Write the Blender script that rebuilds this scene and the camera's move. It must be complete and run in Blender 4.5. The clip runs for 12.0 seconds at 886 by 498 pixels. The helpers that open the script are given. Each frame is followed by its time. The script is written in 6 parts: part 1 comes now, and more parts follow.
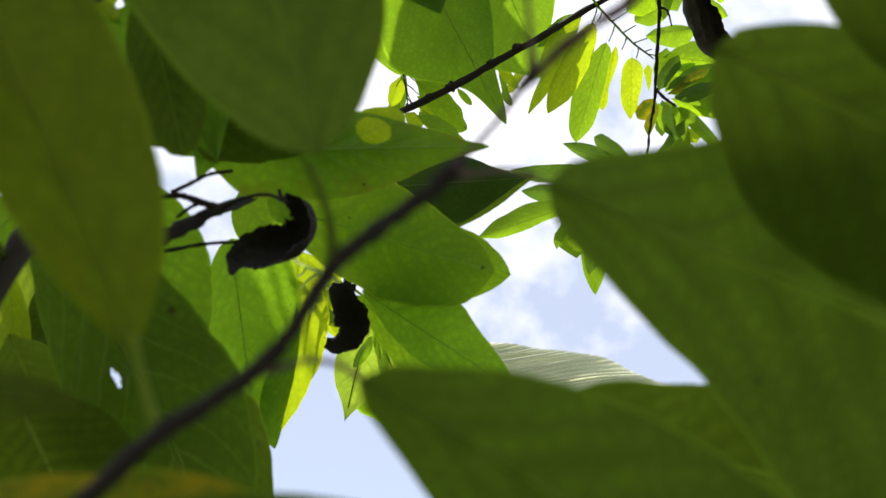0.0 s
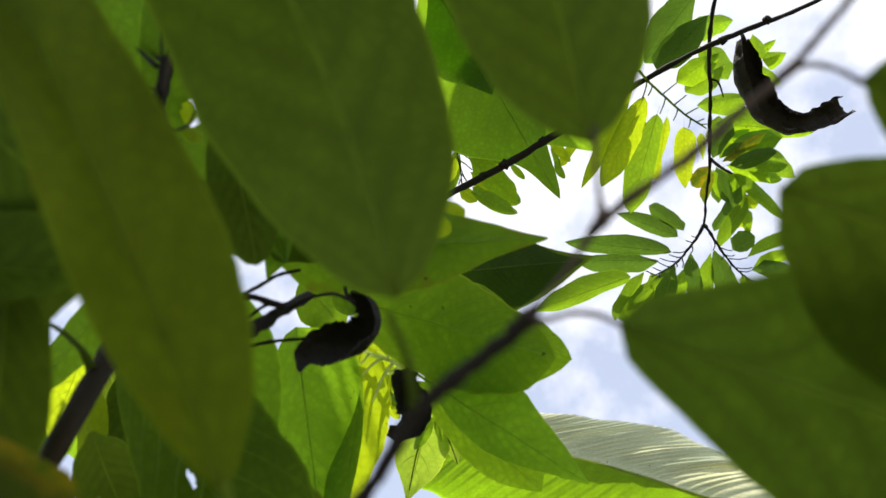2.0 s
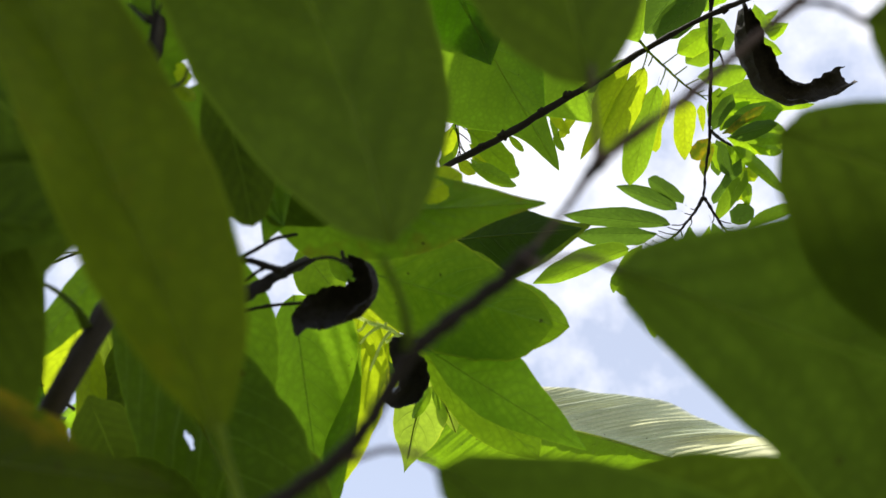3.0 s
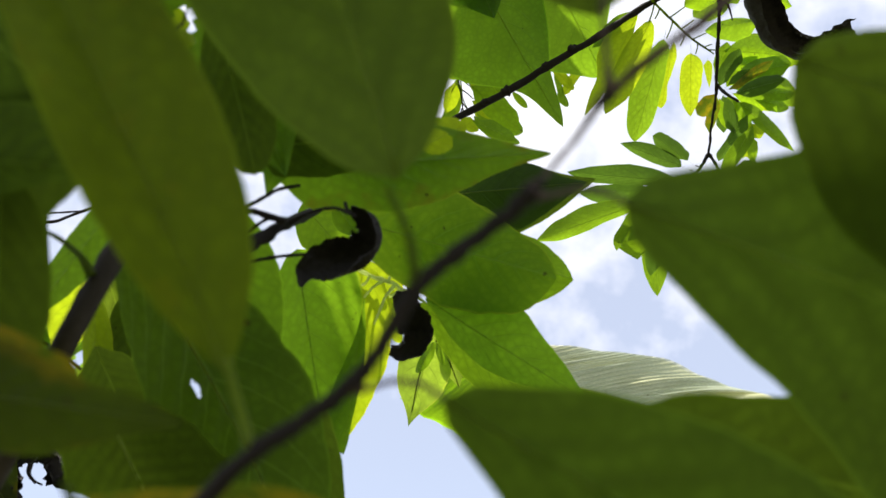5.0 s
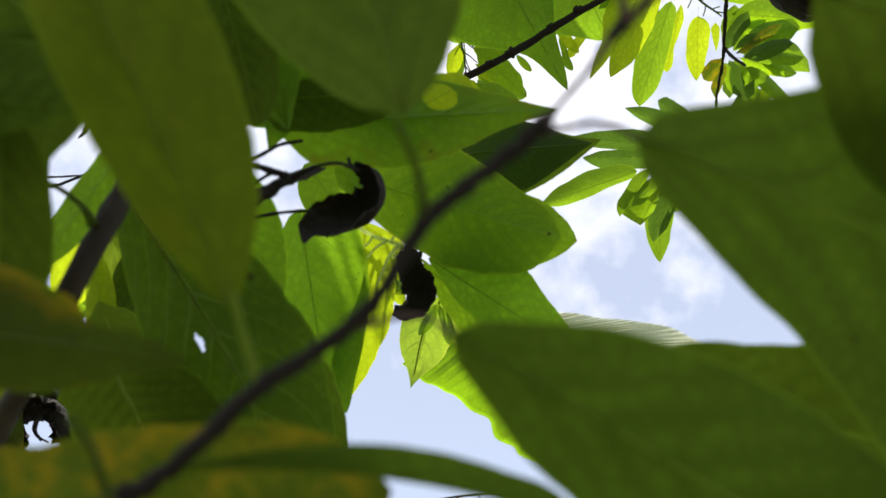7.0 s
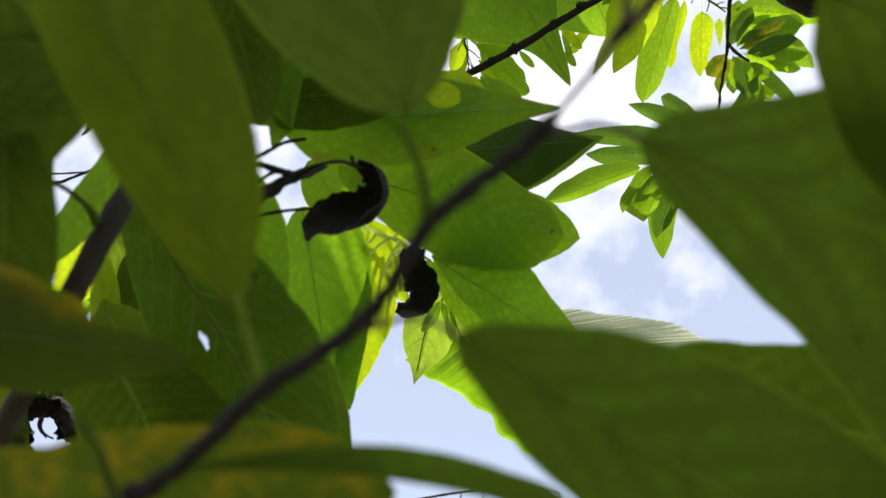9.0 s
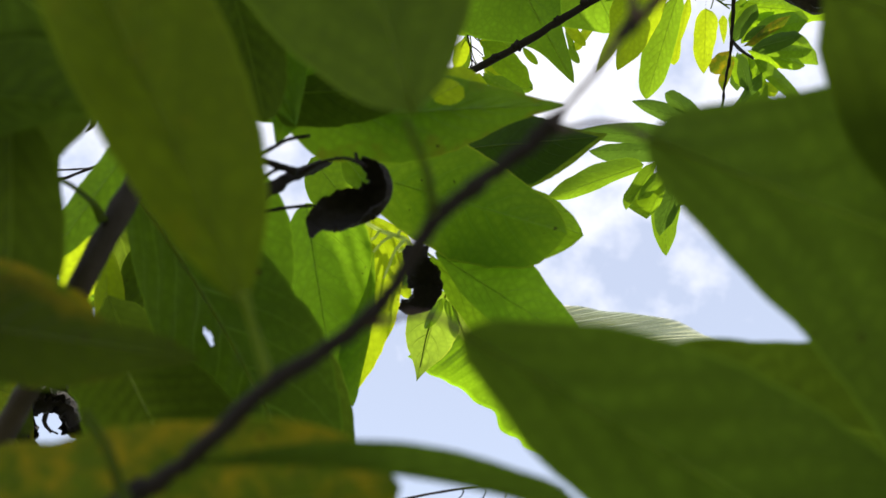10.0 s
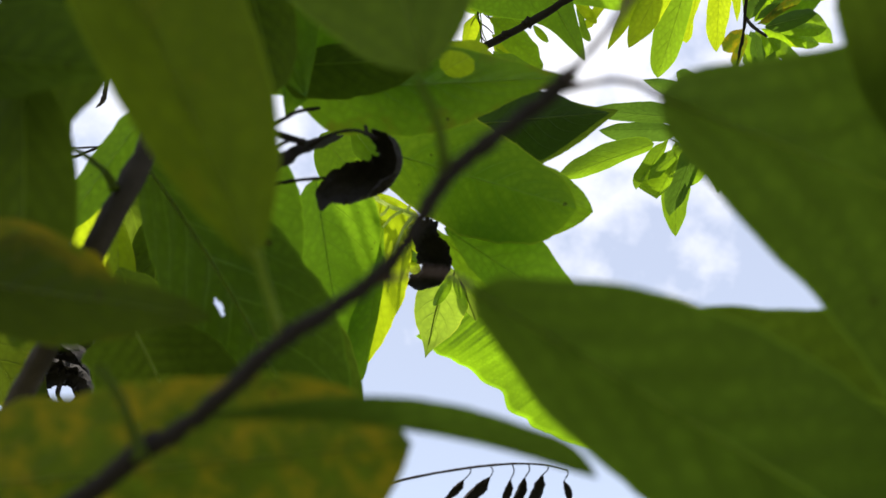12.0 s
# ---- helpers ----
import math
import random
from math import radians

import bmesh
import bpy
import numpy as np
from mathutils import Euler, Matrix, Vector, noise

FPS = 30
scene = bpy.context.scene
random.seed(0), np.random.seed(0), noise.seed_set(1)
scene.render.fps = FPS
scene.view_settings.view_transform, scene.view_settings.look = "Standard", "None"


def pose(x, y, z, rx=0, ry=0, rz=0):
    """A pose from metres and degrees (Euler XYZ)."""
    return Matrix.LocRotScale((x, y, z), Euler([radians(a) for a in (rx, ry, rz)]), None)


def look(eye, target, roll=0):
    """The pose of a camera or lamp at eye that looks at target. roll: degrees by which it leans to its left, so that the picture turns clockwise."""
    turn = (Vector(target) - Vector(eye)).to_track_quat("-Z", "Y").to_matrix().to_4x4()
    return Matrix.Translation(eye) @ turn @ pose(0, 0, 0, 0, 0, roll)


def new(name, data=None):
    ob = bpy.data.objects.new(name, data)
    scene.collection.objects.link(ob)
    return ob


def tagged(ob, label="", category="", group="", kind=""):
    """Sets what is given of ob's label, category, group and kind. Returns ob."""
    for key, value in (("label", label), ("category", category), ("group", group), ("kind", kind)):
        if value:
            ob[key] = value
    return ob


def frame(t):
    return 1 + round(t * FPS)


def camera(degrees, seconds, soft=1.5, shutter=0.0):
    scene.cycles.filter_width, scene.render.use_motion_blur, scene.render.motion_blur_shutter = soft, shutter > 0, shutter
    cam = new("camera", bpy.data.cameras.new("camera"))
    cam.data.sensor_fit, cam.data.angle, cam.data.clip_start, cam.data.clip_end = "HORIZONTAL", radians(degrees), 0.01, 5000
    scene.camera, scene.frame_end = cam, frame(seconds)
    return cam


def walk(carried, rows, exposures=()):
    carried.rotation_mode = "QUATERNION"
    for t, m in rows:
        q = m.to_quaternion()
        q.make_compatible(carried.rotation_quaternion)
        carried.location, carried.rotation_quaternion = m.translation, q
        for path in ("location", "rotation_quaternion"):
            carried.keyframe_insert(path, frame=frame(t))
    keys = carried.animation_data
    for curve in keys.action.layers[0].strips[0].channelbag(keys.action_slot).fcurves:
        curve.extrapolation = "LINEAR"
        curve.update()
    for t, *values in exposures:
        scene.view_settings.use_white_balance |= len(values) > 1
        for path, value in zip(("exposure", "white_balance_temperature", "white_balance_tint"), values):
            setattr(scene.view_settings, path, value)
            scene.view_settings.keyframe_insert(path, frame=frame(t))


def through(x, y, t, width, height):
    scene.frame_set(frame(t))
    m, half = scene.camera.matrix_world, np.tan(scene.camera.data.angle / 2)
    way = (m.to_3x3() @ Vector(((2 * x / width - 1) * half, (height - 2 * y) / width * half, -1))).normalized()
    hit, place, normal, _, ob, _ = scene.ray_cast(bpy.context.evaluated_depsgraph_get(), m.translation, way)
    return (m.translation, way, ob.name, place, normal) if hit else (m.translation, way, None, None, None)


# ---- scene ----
# One leafy fruit tree and a sapling, seen from below against a bright, broken sky.
cam = camera(66, 12.0, soft=1.5)
cam.data.dof.use_dof = True
cam.data.dof.focus_distance = 0.62
cam.data.dof.aperture_fstop = 8.5

walk(cam, [
    (0.0, pose(0.0052, 0.0038, 1.3490, 135.48, 2.52, -3.86)),
    (0.1, pose(0.0046, 0.0014, 1.3475, 135.96, 2.72, -3.26)),
    (0.2, pose(0.0027, -0.0031, 1.3499, 136.42, 2.38, -3.05)),
    (0.3, pose(0.0005, -0.0089, 1.3538, 136.77, 2.01, -2.82)),
    (0.5, pose(-0.0034, -0.0197, 1.3599, 137.28, 1.54, -2.41)),
    (1.0, pose(-0.0023, -0.0127, 1.3553, 139.50, 0.68, -1.12)),
    (1.5, pose(-0.0018, -0.0148, 1.3584, 140.04, 0.32, -0.70)),
    (2.0, pose(-0.0002, -0.0134, 1.3572, 140.37, 0.09, -0.12)),
    (2.5, pose(0.0014, -0.0119, 1.3560, 139.49, -0.06, -0.26)),
    (3.0, pose(0.0007, -0.0065, 1.3535, 138.65, 0.15, -0.16)),
    (5.0, pose(-0.0002, -0.0008, 1.3504, 135.60, 0.10, 0.05)),
    (5.5, pose(0.0000, 0.0000, 1.3500, 135.00, -0.00, 0.00)),
    (6.0, pose(-0.0011, 0.0007, 1.3494, 134.58, 0.03, -0.04)),
    (6.5, pose(-0.0021, 0.0014, 1.3489, 133.95, 0.08, -0.05)),
    (7.0, pose(-0.0017, 0.0060, 1.3466, 133.25, -0.12, -0.05)),
    (9.0, pose(-0.0019, 0.0048, 1.3473, 132.85, -0.25, 0.14)),
    (9.5, pose(-0.0019, 0.0045, 1.3475, 132.66, -0.40, 0.17)),
    (10.0, pose(-0.0025, 0.0044, 1.3470, 132.58, -0.47, 0.21)),
    (10.5, pose(-0.0030, 0.0043, 1.3465, 132.44, -0.53, 0.18)),
    (11.0, pose(-0.0035, 0.0041, 1.3460, 132.06, -0.72, 0.28)),
    (11.5, pose(-0.0033, 0.0060, 1.3445, 131.60, -0.88, 0.38)),
    (12.0, pose(-0.0031, 0.0078, 1.3429, 131.23, -1.13, 0.54)),
], exposures=[(0.0, 0.72), (0.5, 0.65), (12.0, 0.66)])

# ---------------------------------------------------------------- light
SUN_UP, SUN_TURN = 70.0, 200.0          # elevation; compass turn from +y, clockwise
sun_way = Vector((math.sin(radians(SUN_TURN)) * math.cos(radians(SUN_UP)),
                  math.cos(radians(SUN_TURN)) * math.cos(radians(SUN_UP)),
                  math.sin(radians(SUN_UP))))
sun_data = bpy.data.lights.new("sun", "SUN")
sun_data.energy, sun_data.angle, sun_data.color = 5.0, radians(0.6), (1.0, 0.95, 0.86)
sun = new("sun", sun_data)
sun.matrix_world = look(sun_way * 30, (0, 0, 0))


def sky_world():
    w = bpy.data.worlds.new("sky")
    w.use_nodes = True
    scene.world = w
    nt = w.node_tree
    nt.nodes.clear()
    N = nt.nodes.new
    out, bg = N("ShaderNodeOutputWorld"), N("ShaderNodeBackground")
    sky = N("ShaderNodeTexSky")
    sky.sky_type, sky.sun_disc = "NISHITA", False
    sky.sun_elevation, sky.sun_rotation = radians(SUN_UP), radians(SUN_TURN)
    sky.air_density, sky.dust_density = 1.0, 1.5
    tc = N("ShaderNodeTexCoord")
    big, fine = N("ShaderNodeTexNoise"), N("ShaderNodeTexNoise")
    big.inputs["Scale"].default_value, big.inputs["Detail"].default_value = 3.2, 3.0
    fine.inputs["Scale"].default_value, fine.inputs["Detail"].default_value = 13.0, 7.0
    fine.inputs["Roughness"].default_value = 0.6
    add = N("ShaderNodeMath")
    add.operation = "MULTIPLY_ADD"
    add.inputs[1].default_value = 0.75
    ramp = N("ShaderNodeMapRange")
    ramp.inputs["From Min"].default_value, ramp.inputs["From Max"].default_value = 1.69, 2.07
    ramp.inputs["To Min"].default_value = 0.36
    mix = N("ShaderNodeMix")
    mix.data_type = "RGBA"
    mix.inputs["B"].default_value = (10.7, 10.7, 11.5, 1)
    L = nt.links.new
    L(tc.outputs["Generated"], big.inputs["Vector"])
    L(tc.outputs["Generated"], fine.inputs["Vector"])
    L(fine.outputs["Fac"], add.inputs[0])
    L(big.outputs["Fac"], add.inputs[2])
    parts_xyz, higher = N("ShaderNodeSeparateXYZ"), N("ShaderNodeMath")
    L(tc.outputs["Generated"], parts_xyz.inputs[0])
    higher.operation = "MULTIPLY_ADD"
    higher.inputs[1].default_value = 1.30
    L(parts_xyz.outputs["Z"], higher.inputs[0])
    L(add.outputs["Value"], higher.inputs[2])
    drift = N("ShaderNodeMath")
    drift.operation = "MULTIPLY_ADD"
    drift.inputs[1].default_value = 0.18
    L(parts_xyz.outputs["X"], drift.inputs[0])
    L(higher.outputs["Value"], drift.inputs[2])
    L(drift.outputs["Value"], ramp.inputs["Value"])
    L(ramp.outputs["Result"], mix.inputs["Factor"])
    lift = N("ShaderNodeVectorMath")
    lift.operation = "SCALE"
    lift.inputs["Scale"].default_value = 1.9
    L(sky.outputs["Color"], lift.inputs[0])
    L(lift.outputs["Vector"], mix.inputs["A"])
    L(mix.outputs["Result"], bg.inputs["Color"])
    bg.inputs["Strength"].default_value = 0.076
    L(bg.outputs["Background"], out.inputs["Surface"])


sky_world()


# ---------------------------------------------------------------- materials
def blank(name):
    m = bpy.data.materials.new(name)
    m.use_nodes = True
    nt = m.node_tree
    nt.nodes.clear()
    return m, nt, nt.nodes.new, nt.links.new


def math_node(N, L, op, a, b=None, c=None, clamp=False):
    n = N("ShaderNodeMath")
    n.operation, n.use_clamp = op, clamp
    for k, v in enumerate((a, b, c)):
        if v is None:
            continue
        if isinstance(v, (int, float)):
            n.inputs[k].default_value = v
        else:
            L(v, n.inputs[k])
    return n.outputs[0]


def mix_colour(N, L, fac, a, b):
    n = N("ShaderNodeMix")
    n.data_type = "RGBA"
    for key, v in (("Factor", fac), ("A", a), ("B", b)):
        if isinstance(v, (int, float)):
            n.inputs[key].default_value = v
        elif isinstance(v, tuple):
            n.inputs[key].default_value = (*v, 1)
        else:
            L(v, n.inputs[key])
    return n.outputs["Result"]


def noise_node(N, L, vec, scale, detail=3.0, rough=0.55):
    n = N("ShaderNodeTexNoise")
    n.inputs["Scale"].default_value, n.inputs["Detail"].default_value = scale, detail
    n.inputs["Roughness"].default_value = rough
    L(vec, n.inputs["Vector"])
    return n.outputs["Fac"]


def leaf_material(name, dark, light, through, vein, veins=11.0, spots=0.25, blotch=None, since=0.56, grain=48.0, rimmed=0.24, share=0.55, gloss=0.42, shine=0.3, quilt=0.3, light_veins=0.0, pale_mid=0.0):
    """A leaf blade: side veins along its own u and v, mottling, specks, and light that passes through."""
    through = (through[0] * 1.10, through[1] * 1.14, through[2] * 0.9)
    m, nt, N, L = blank(name)
    uv = N("ShaderNodeUVMap")
    uv.uv_map = "blade"
    sep = N("ShaderNodeSeparateXYZ")
    L(uv.outputs["UV"], sep.inputs[0])
    u, v = sep.outputs[0], math_node(N, L, "ABSOLUTE", sep.outputs[1])
    info = N("ShaderNodeObjectInfo")
    geo = N("ShaderNodeTexCoord")
    wob = noise_node(N, L, geo.outputs["Object"], 60.0, 2.0)
    # side veins sweep towards the tip
    ph = math_node(N, L, "MULTIPLY_ADD", v, -0.20, u)
    ph = math_node(N, L, "MULTIPLY_ADD", math_node(N, L, "MULTIPLY", v, v), -0.10, ph)
    ph = math_node(N, L, "MULTIPLY_ADD", wob, 0.035, ph)
    tri = math_node(N, L, "PINGPONG", math_node(N, L, "MULTIPLY", ph, veins * 2), 1.0)
    side = N("ShaderNodeMapRange")
    side.inputs["From Min"].default_value, side.inputs["From Max"].default_value = 0.0, 0.13
    side.inputs["To Min"].default_value, side.inputs["To Max"].default_value = 1.0, 0.0
    L(tri, side.inputs["Value"])
    mid = N("ShaderNodeMapRange")
    mid.inputs["From Min"].default_value, mid.inputs["From Max"].default_value = 0.012, 0.05
    mid.inputs["To Min"].default_value, mid.inputs["To Max"].default_value = 1.0, 0.0
    L(v, mid.inputs["Value"])
    fade = math_node(N, L, "SUBTRACT", 1.0, math_node(N, L, "MULTIPLY", v, 0.75))
    vein_mask = math_node(N, L, "MAXIMUM", mid.outputs[0], math_node(N, L, "MULTIPLY", side.outputs[0], fade))
    # the net of fine veins between them
    net = N("ShaderNodeTexVoronoi")
    net.feature = "DISTANCE_TO_EDGE"
    net.inputs["Scale"].default_value = 170.0
    L(geo.outputs["Object"], net.inputs["Vector"])
    netline = N("ShaderNodeMapRange")
    netline.inputs["From Min"].default_value, netline.inputs["From Max"].default_value = 0.0, 0.34
    netline.inputs["To Min"].default_value, netline.inputs["To Max"].default_value = 1.0, 0.0
    L(net.outputs["Distance"], netline.inputs["Value"])
    mott = noise_node(N, L, geo.outputs["Object"], 34.0, 4.0)
    mott2 = math_node(N, L, "MULTIPLY_ADD", info.outputs["Random"], 0.45, math_node(N, L, "SUBTRACT", mott, 0.22), clamp=True)
    body = mix_colour(N, L, mott2, dark, light)
    body = mix_colour(N, L, math_node(N, L, "MULTIPLY", vein_mask, 0.55), body, vein)
    thin = mix_colour(N, L, mott2, tuple(c * 0.70 for c in through), tuple(min(1, c * 1.36) for c in through))
    thin = mix_colour(N, L, math_node(N, L, "MULTIPLY", vein_mask, 0.28), thin, tuple(c * 0.5 for c in through))
    thin = mix_colour(N, L, math_node(N, L, "MULTIPLY", netline.outputs[0], 0.45), thin, tuple(c * 0.55 for c in through))
    patch = noise_node(N, L, geo.outputs["Object"], 13.0, 3.0, 0.6)
    cloudy = N("ShaderNodeMapRange")
    cloudy.inputs["From Min"].default_value, cloudy.inputs["From Max"].default_value = 0.36, 0.62
    cloudy.inputs["To Max"].default_value = 0.42
    L(patch, cloudy.inputs["Value"])
    thin = mix_colour(N, L, cloudy.outputs[0], thin, tuple(c * 0.45 for c in through))
    bands = math_node(N, L, "MULTIPLY", math_node(N, L, "SUBTRACT", 1.0, tri), quilt)
    thin = mix_colour(N, L, math_node(N, L, "MULTIPLY", bands, fade), thin, tuple(c * 0.5 for c in through))
    rim = N("ShaderNodeMapRange")
    rim.inputs["From Min"].default_value, rim.inputs["From Max"].default_value = 0.955, 0.985
    rim.inputs["To Max"].default_value = 0.5
    L(v, rim.inputs["Value"])
    thin = mix_colour(N, L, rim.outputs[0], thin, tuple(min(1, c * 1.9) for c in through))
    if pale_mid:
        thin = mix_colour(N, L, math_node(N, L, "MULTIPLY", mid.outputs[0], pale_mid), thin, tuple(c * 1.8 for c in through))
    if light_veins:
        thin = mix_colour(N, L, math_node(N, L, "MULTIPLY", vein_mask, light_veins), thin, tuple(c * 1.9 for c in through))
    if blotch:
        bn = noise_node(N, L, geo.outputs["Object"], grain, 4.0, 0.6)
        bm = N("ShaderNodeMapRange")
        bm.inputs["From Min"].default_value, bm.inputs["From Max"].default_value = since, since + 0.24
        L(math_node(N, L, "MULTIPLY_ADD", v, rimmed, bn), bm.inputs["Value"])
        body = mix_colour(N, L, bm.outputs[0], body, blotch[0])
        thin = mix_colour(N, L, bm.outputs[0], thin, blotch[1])
    # small brown specks and bites of rot
    sp = noise_node(N, L, geo.outputs["Object"], 150.0, 1.0)
    spm = N("ShaderNodeMapRange")
    spm.inputs["From Min"].default_value, spm.inputs["From Max"].default_value = 0.765, 0.80
    spm.inputs["To Max"].default_value = spots * 3
    L(sp, spm.inputs["Value"])
    body = mix_colour(N, L, spm.outputs[0], body, (0.05, 0.035, 0.015))
    thin = mix_colour(N, L, spm.outputs[0], thin, (0.05, 0.04, 0.01))
    bump = N("ShaderNodeBump")
    bump.inputs["Strength"].default_value, bump.inputs["Distance"].default_value = 0.5, 0.0006
    h = math_node(N, L, "MULTIPLY_ADD", mott, 0.5, vein_mask)
    L(h, bump.inputs["Height"])
    p, t, mixer, out = (N("ShaderNodeBsdfPrincipled"), N("ShaderNodeBsdfTranslucent"), N("ShaderNodeMixShader"),
                        N("ShaderNodeOutputMaterial"))
    L(body, p.inputs["Base Color"])
    p.inputs["Roughness"].default_value = gloss
    p.inputs["Specular IOR Level"].default_value = shine
    L(bump.outputs["Normal"], p.inputs["Normal"])
    L(thin, t.inputs["Color"])
    L(bump.outputs["Normal"], t.inputs["Normal"])
    mixer.inputs[0].default_value = share
    L(p.outputs[0], mixer.inputs[1])
    L(t.outputs[0], mixer.inputs[2])
    L(mixer.outputs[0], out.inputs["Surface"])
    return m


def rough_material(name, dark, light, scale, rough=0.8, bump_by=0.001, stretch=1.0, through=None):
    m, nt, N, L = blank(name)
    geo = N("ShaderNodeTexCoord")
    mp = N("ShaderNodeMapping")
    mp.inputs["Scale"].default_value = (1, 1, stretch)
    L(geo.outputs["Object"], mp.inputs["Vector"])
    a = noise_node(N, L, mp.outputs[0], scale, 5.0, 0.65)
    b = noise_node(N, L, mp.outputs[0], scale * 0.18, 3.0)
    f = math_node(N, L, "MULTIPLY_ADD", b, 0.8, math_node(N, L, "SUBTRACT", a, 0.4), clamp=True)
    col = mix_colour(N, L, f, dark, light)
    bump = N("ShaderNodeBump")
    bump.inputs["Strength"].default_value, bump.inputs["Distance"].default_value = 0.8, bump_by
    L(a, bump.inputs["Height"])
    p, out = N("ShaderNodeBsdfPrincipled"), N("ShaderNodeOutputMaterial")
    L(col, p.inputs["Base Color"])
    p.inputs["Roughness"].default_value = rough
    p.inputs["Specular IOR Level"].default_value = 0.25
    L(bump.outputs["Normal"], p.inputs["Normal"])
    if through:
        t, mixer = N("ShaderNodeBsdfTranslucent"), N("ShaderNodeMixShader")
        t.inputs["Color"].default_value = (*through, 1)
        mixer.inputs[0].default_value = 0.72
        L(p.outputs[0], mixer.inputs[1])
        L(t.outputs[0], mixer.inputs[2])
        L(mixer.outputs[0], out.inputs["Surface"])
    else:
        L(p.outputs[0], out.inputs["Surface"])
    return m


BROAD = leaf_material("broad_sapling_leaf", (0.035, 0.060, 0.004), (0.060, 0.095, 0.007), (0.190, 0.262, 0.020), (0.07, 0.10, 0.015), spots=0.15, veins=8.0, gloss=0.6, shine=0.12, quilt=0.70, pale_mid=0.45)
# copy of the broad leaf with shade put into its colour
SHADED_BROAD = leaf_material("shaded_broad_leaf", (0.030, 0.055, 0.004), (0.050, 0.085, 0.007), (0.162, 0.240, 0.020), (0.07, 0.10, 0.015), spots=0.15, veins=8.0, gloss=0.6, shine=0.12, quilt=0.70, pale_mid=0.45)
MATURE = leaf_material("mature_leaf", (0.035, 0.075, 0.010), (0.065, 0.125, 0.018), (0.30, 0.50, 0.020), (0.10, 0.17, 0.04))
FRESH = leaf_material("fresh_leaf", (0.06, 0.12, 0.015), (0.10, 0.18, 0.025), (0.40, 0.62, 0.015), (0.16, 0.24, 0.06), veins=9.0)
SPRAY = leaf_material("spray_leaf", (0.05, 0.10, 0.012), (0.085, 0.155, 0.02), (0.305, 0.485, 0.018), (0.15, 0.23, 0.06), veins=9.0)
# yellow-green leaves, with the sunlight on them added to their colour
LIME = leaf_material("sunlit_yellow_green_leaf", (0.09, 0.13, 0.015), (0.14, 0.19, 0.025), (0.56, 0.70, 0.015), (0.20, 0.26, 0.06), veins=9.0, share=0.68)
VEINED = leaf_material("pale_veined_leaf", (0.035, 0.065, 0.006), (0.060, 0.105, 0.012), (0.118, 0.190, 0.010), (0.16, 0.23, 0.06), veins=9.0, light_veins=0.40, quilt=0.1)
# for spray leaves in shade: the shade is put into this darker colour
SHADED_SPRAY = leaf_material("shaded_spray_leaf", (0.03, 0.06, 0.008), (0.055, 0.10, 0.014), (0.125, 0.225, 0.022), (0.10, 0.17, 0.04), veins=9.0)
# one leaf under others; their shadow is put into its colour
DARK = leaf_material("shadowed_dark_leaf", (0.02, 0.045, 0.006), (0.035, 0.07, 0.010), (0.070, 0.130, 0.014), (0.08, 0.13, 0.03), veins=9.0)
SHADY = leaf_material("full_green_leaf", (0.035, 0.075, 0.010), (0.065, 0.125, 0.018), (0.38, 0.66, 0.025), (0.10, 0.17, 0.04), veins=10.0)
QUILTED = leaf_material("quilted_leaf", (0.04, 0.08, 0.010), (0.07, 0.13, 0.018), (0.50, 0.80, 0.03), (0.12, 0.19, 0.05), veins=10.0, light_veins=0.08, quilt=0.60)
AGEING = leaf_material("ageing_leaf", (0.035, 0.058, 0.004), (0.060, 0.090, 0.007), (0.245, 0.305, 0.012), (0.07, 0.10, 0.015), spots=0.3, veins=8.0,
                       gloss=0.6, shine=0.12, quilt=0.35, blotch=((0.10, 0.10, 0.008), (0.25, 0.27, 0.006)), since=0.60, grain=120.0, rimmed=0.05)
SPOTTED = leaf_material("spotted_mature_leaf", (0.035, 0.075, 0.010), (0.065, 0.125, 0.018), (0.35, 0.58, 0.022), (0.10, 0.17, 0.04),
                        blotch=((0.09, 0.10, 0.015), (0.30, 0.30, 0.015)), since=0.66, grain=60.0, rimmed=0.2)
DULL = leaf_material("dull_leaf_with_yellow_rim", (0.030, 0.045, 0.006), (0.050, 0.070, 0.010), (0.105, 0.145, 0.006), (0.08, 0.10, 0.02), veins=8.0,
                     blotch=((0.16, 0.12, 0.012), (0.26, 0.21, 0.006)), since=0.70)
PALE = leaf_material("pale_young_leaf", (0.10, 0.17, 0.04), (0.16, 0.25, 0.06), (0.46, 0.62, 0.05), (0.10, 0.16, 0.04), veins=6.0)
YELLOW = leaf_material("yellowing_leaf", (0.05, 0.07, 0.010), (0.08, 0.10, 0.015), (0.175, 0.235, 0.008), (0.12, 0.14, 0.03), veins=8.0,
                       blotch=((0.20, 0.15, 0.015), (0.38, 0.29, 0.006)), grain=130.0, rimmed=0.12, since=0.50)
BANANA = leaf_material("banana_blade", (0.08, 0.15, 0.03), (0.13, 0.22, 0.05), (0.22, 0.38, 0.008), (0.22, 0.30, 0.12), veins=22.0, quilt=0.35)
BANANA_BLOOM = leaf_material("banana_blade_waxy_side", (0.42, 0.47, 0.34), (0.54, 0.59, 0.45), (0.84, 0.82, 0.56), (0.20, 0.26, 0.14), veins=46.0, share=0.55, gloss=0.35, quilt=0.6)
RIB = rough_material("leaf_rib", (0.14, 0.18, 0.04), (0.22, 0.26, 0.07), 300.0, 0.6, 0.0002, through=(0.38, 0.46, 0.03))
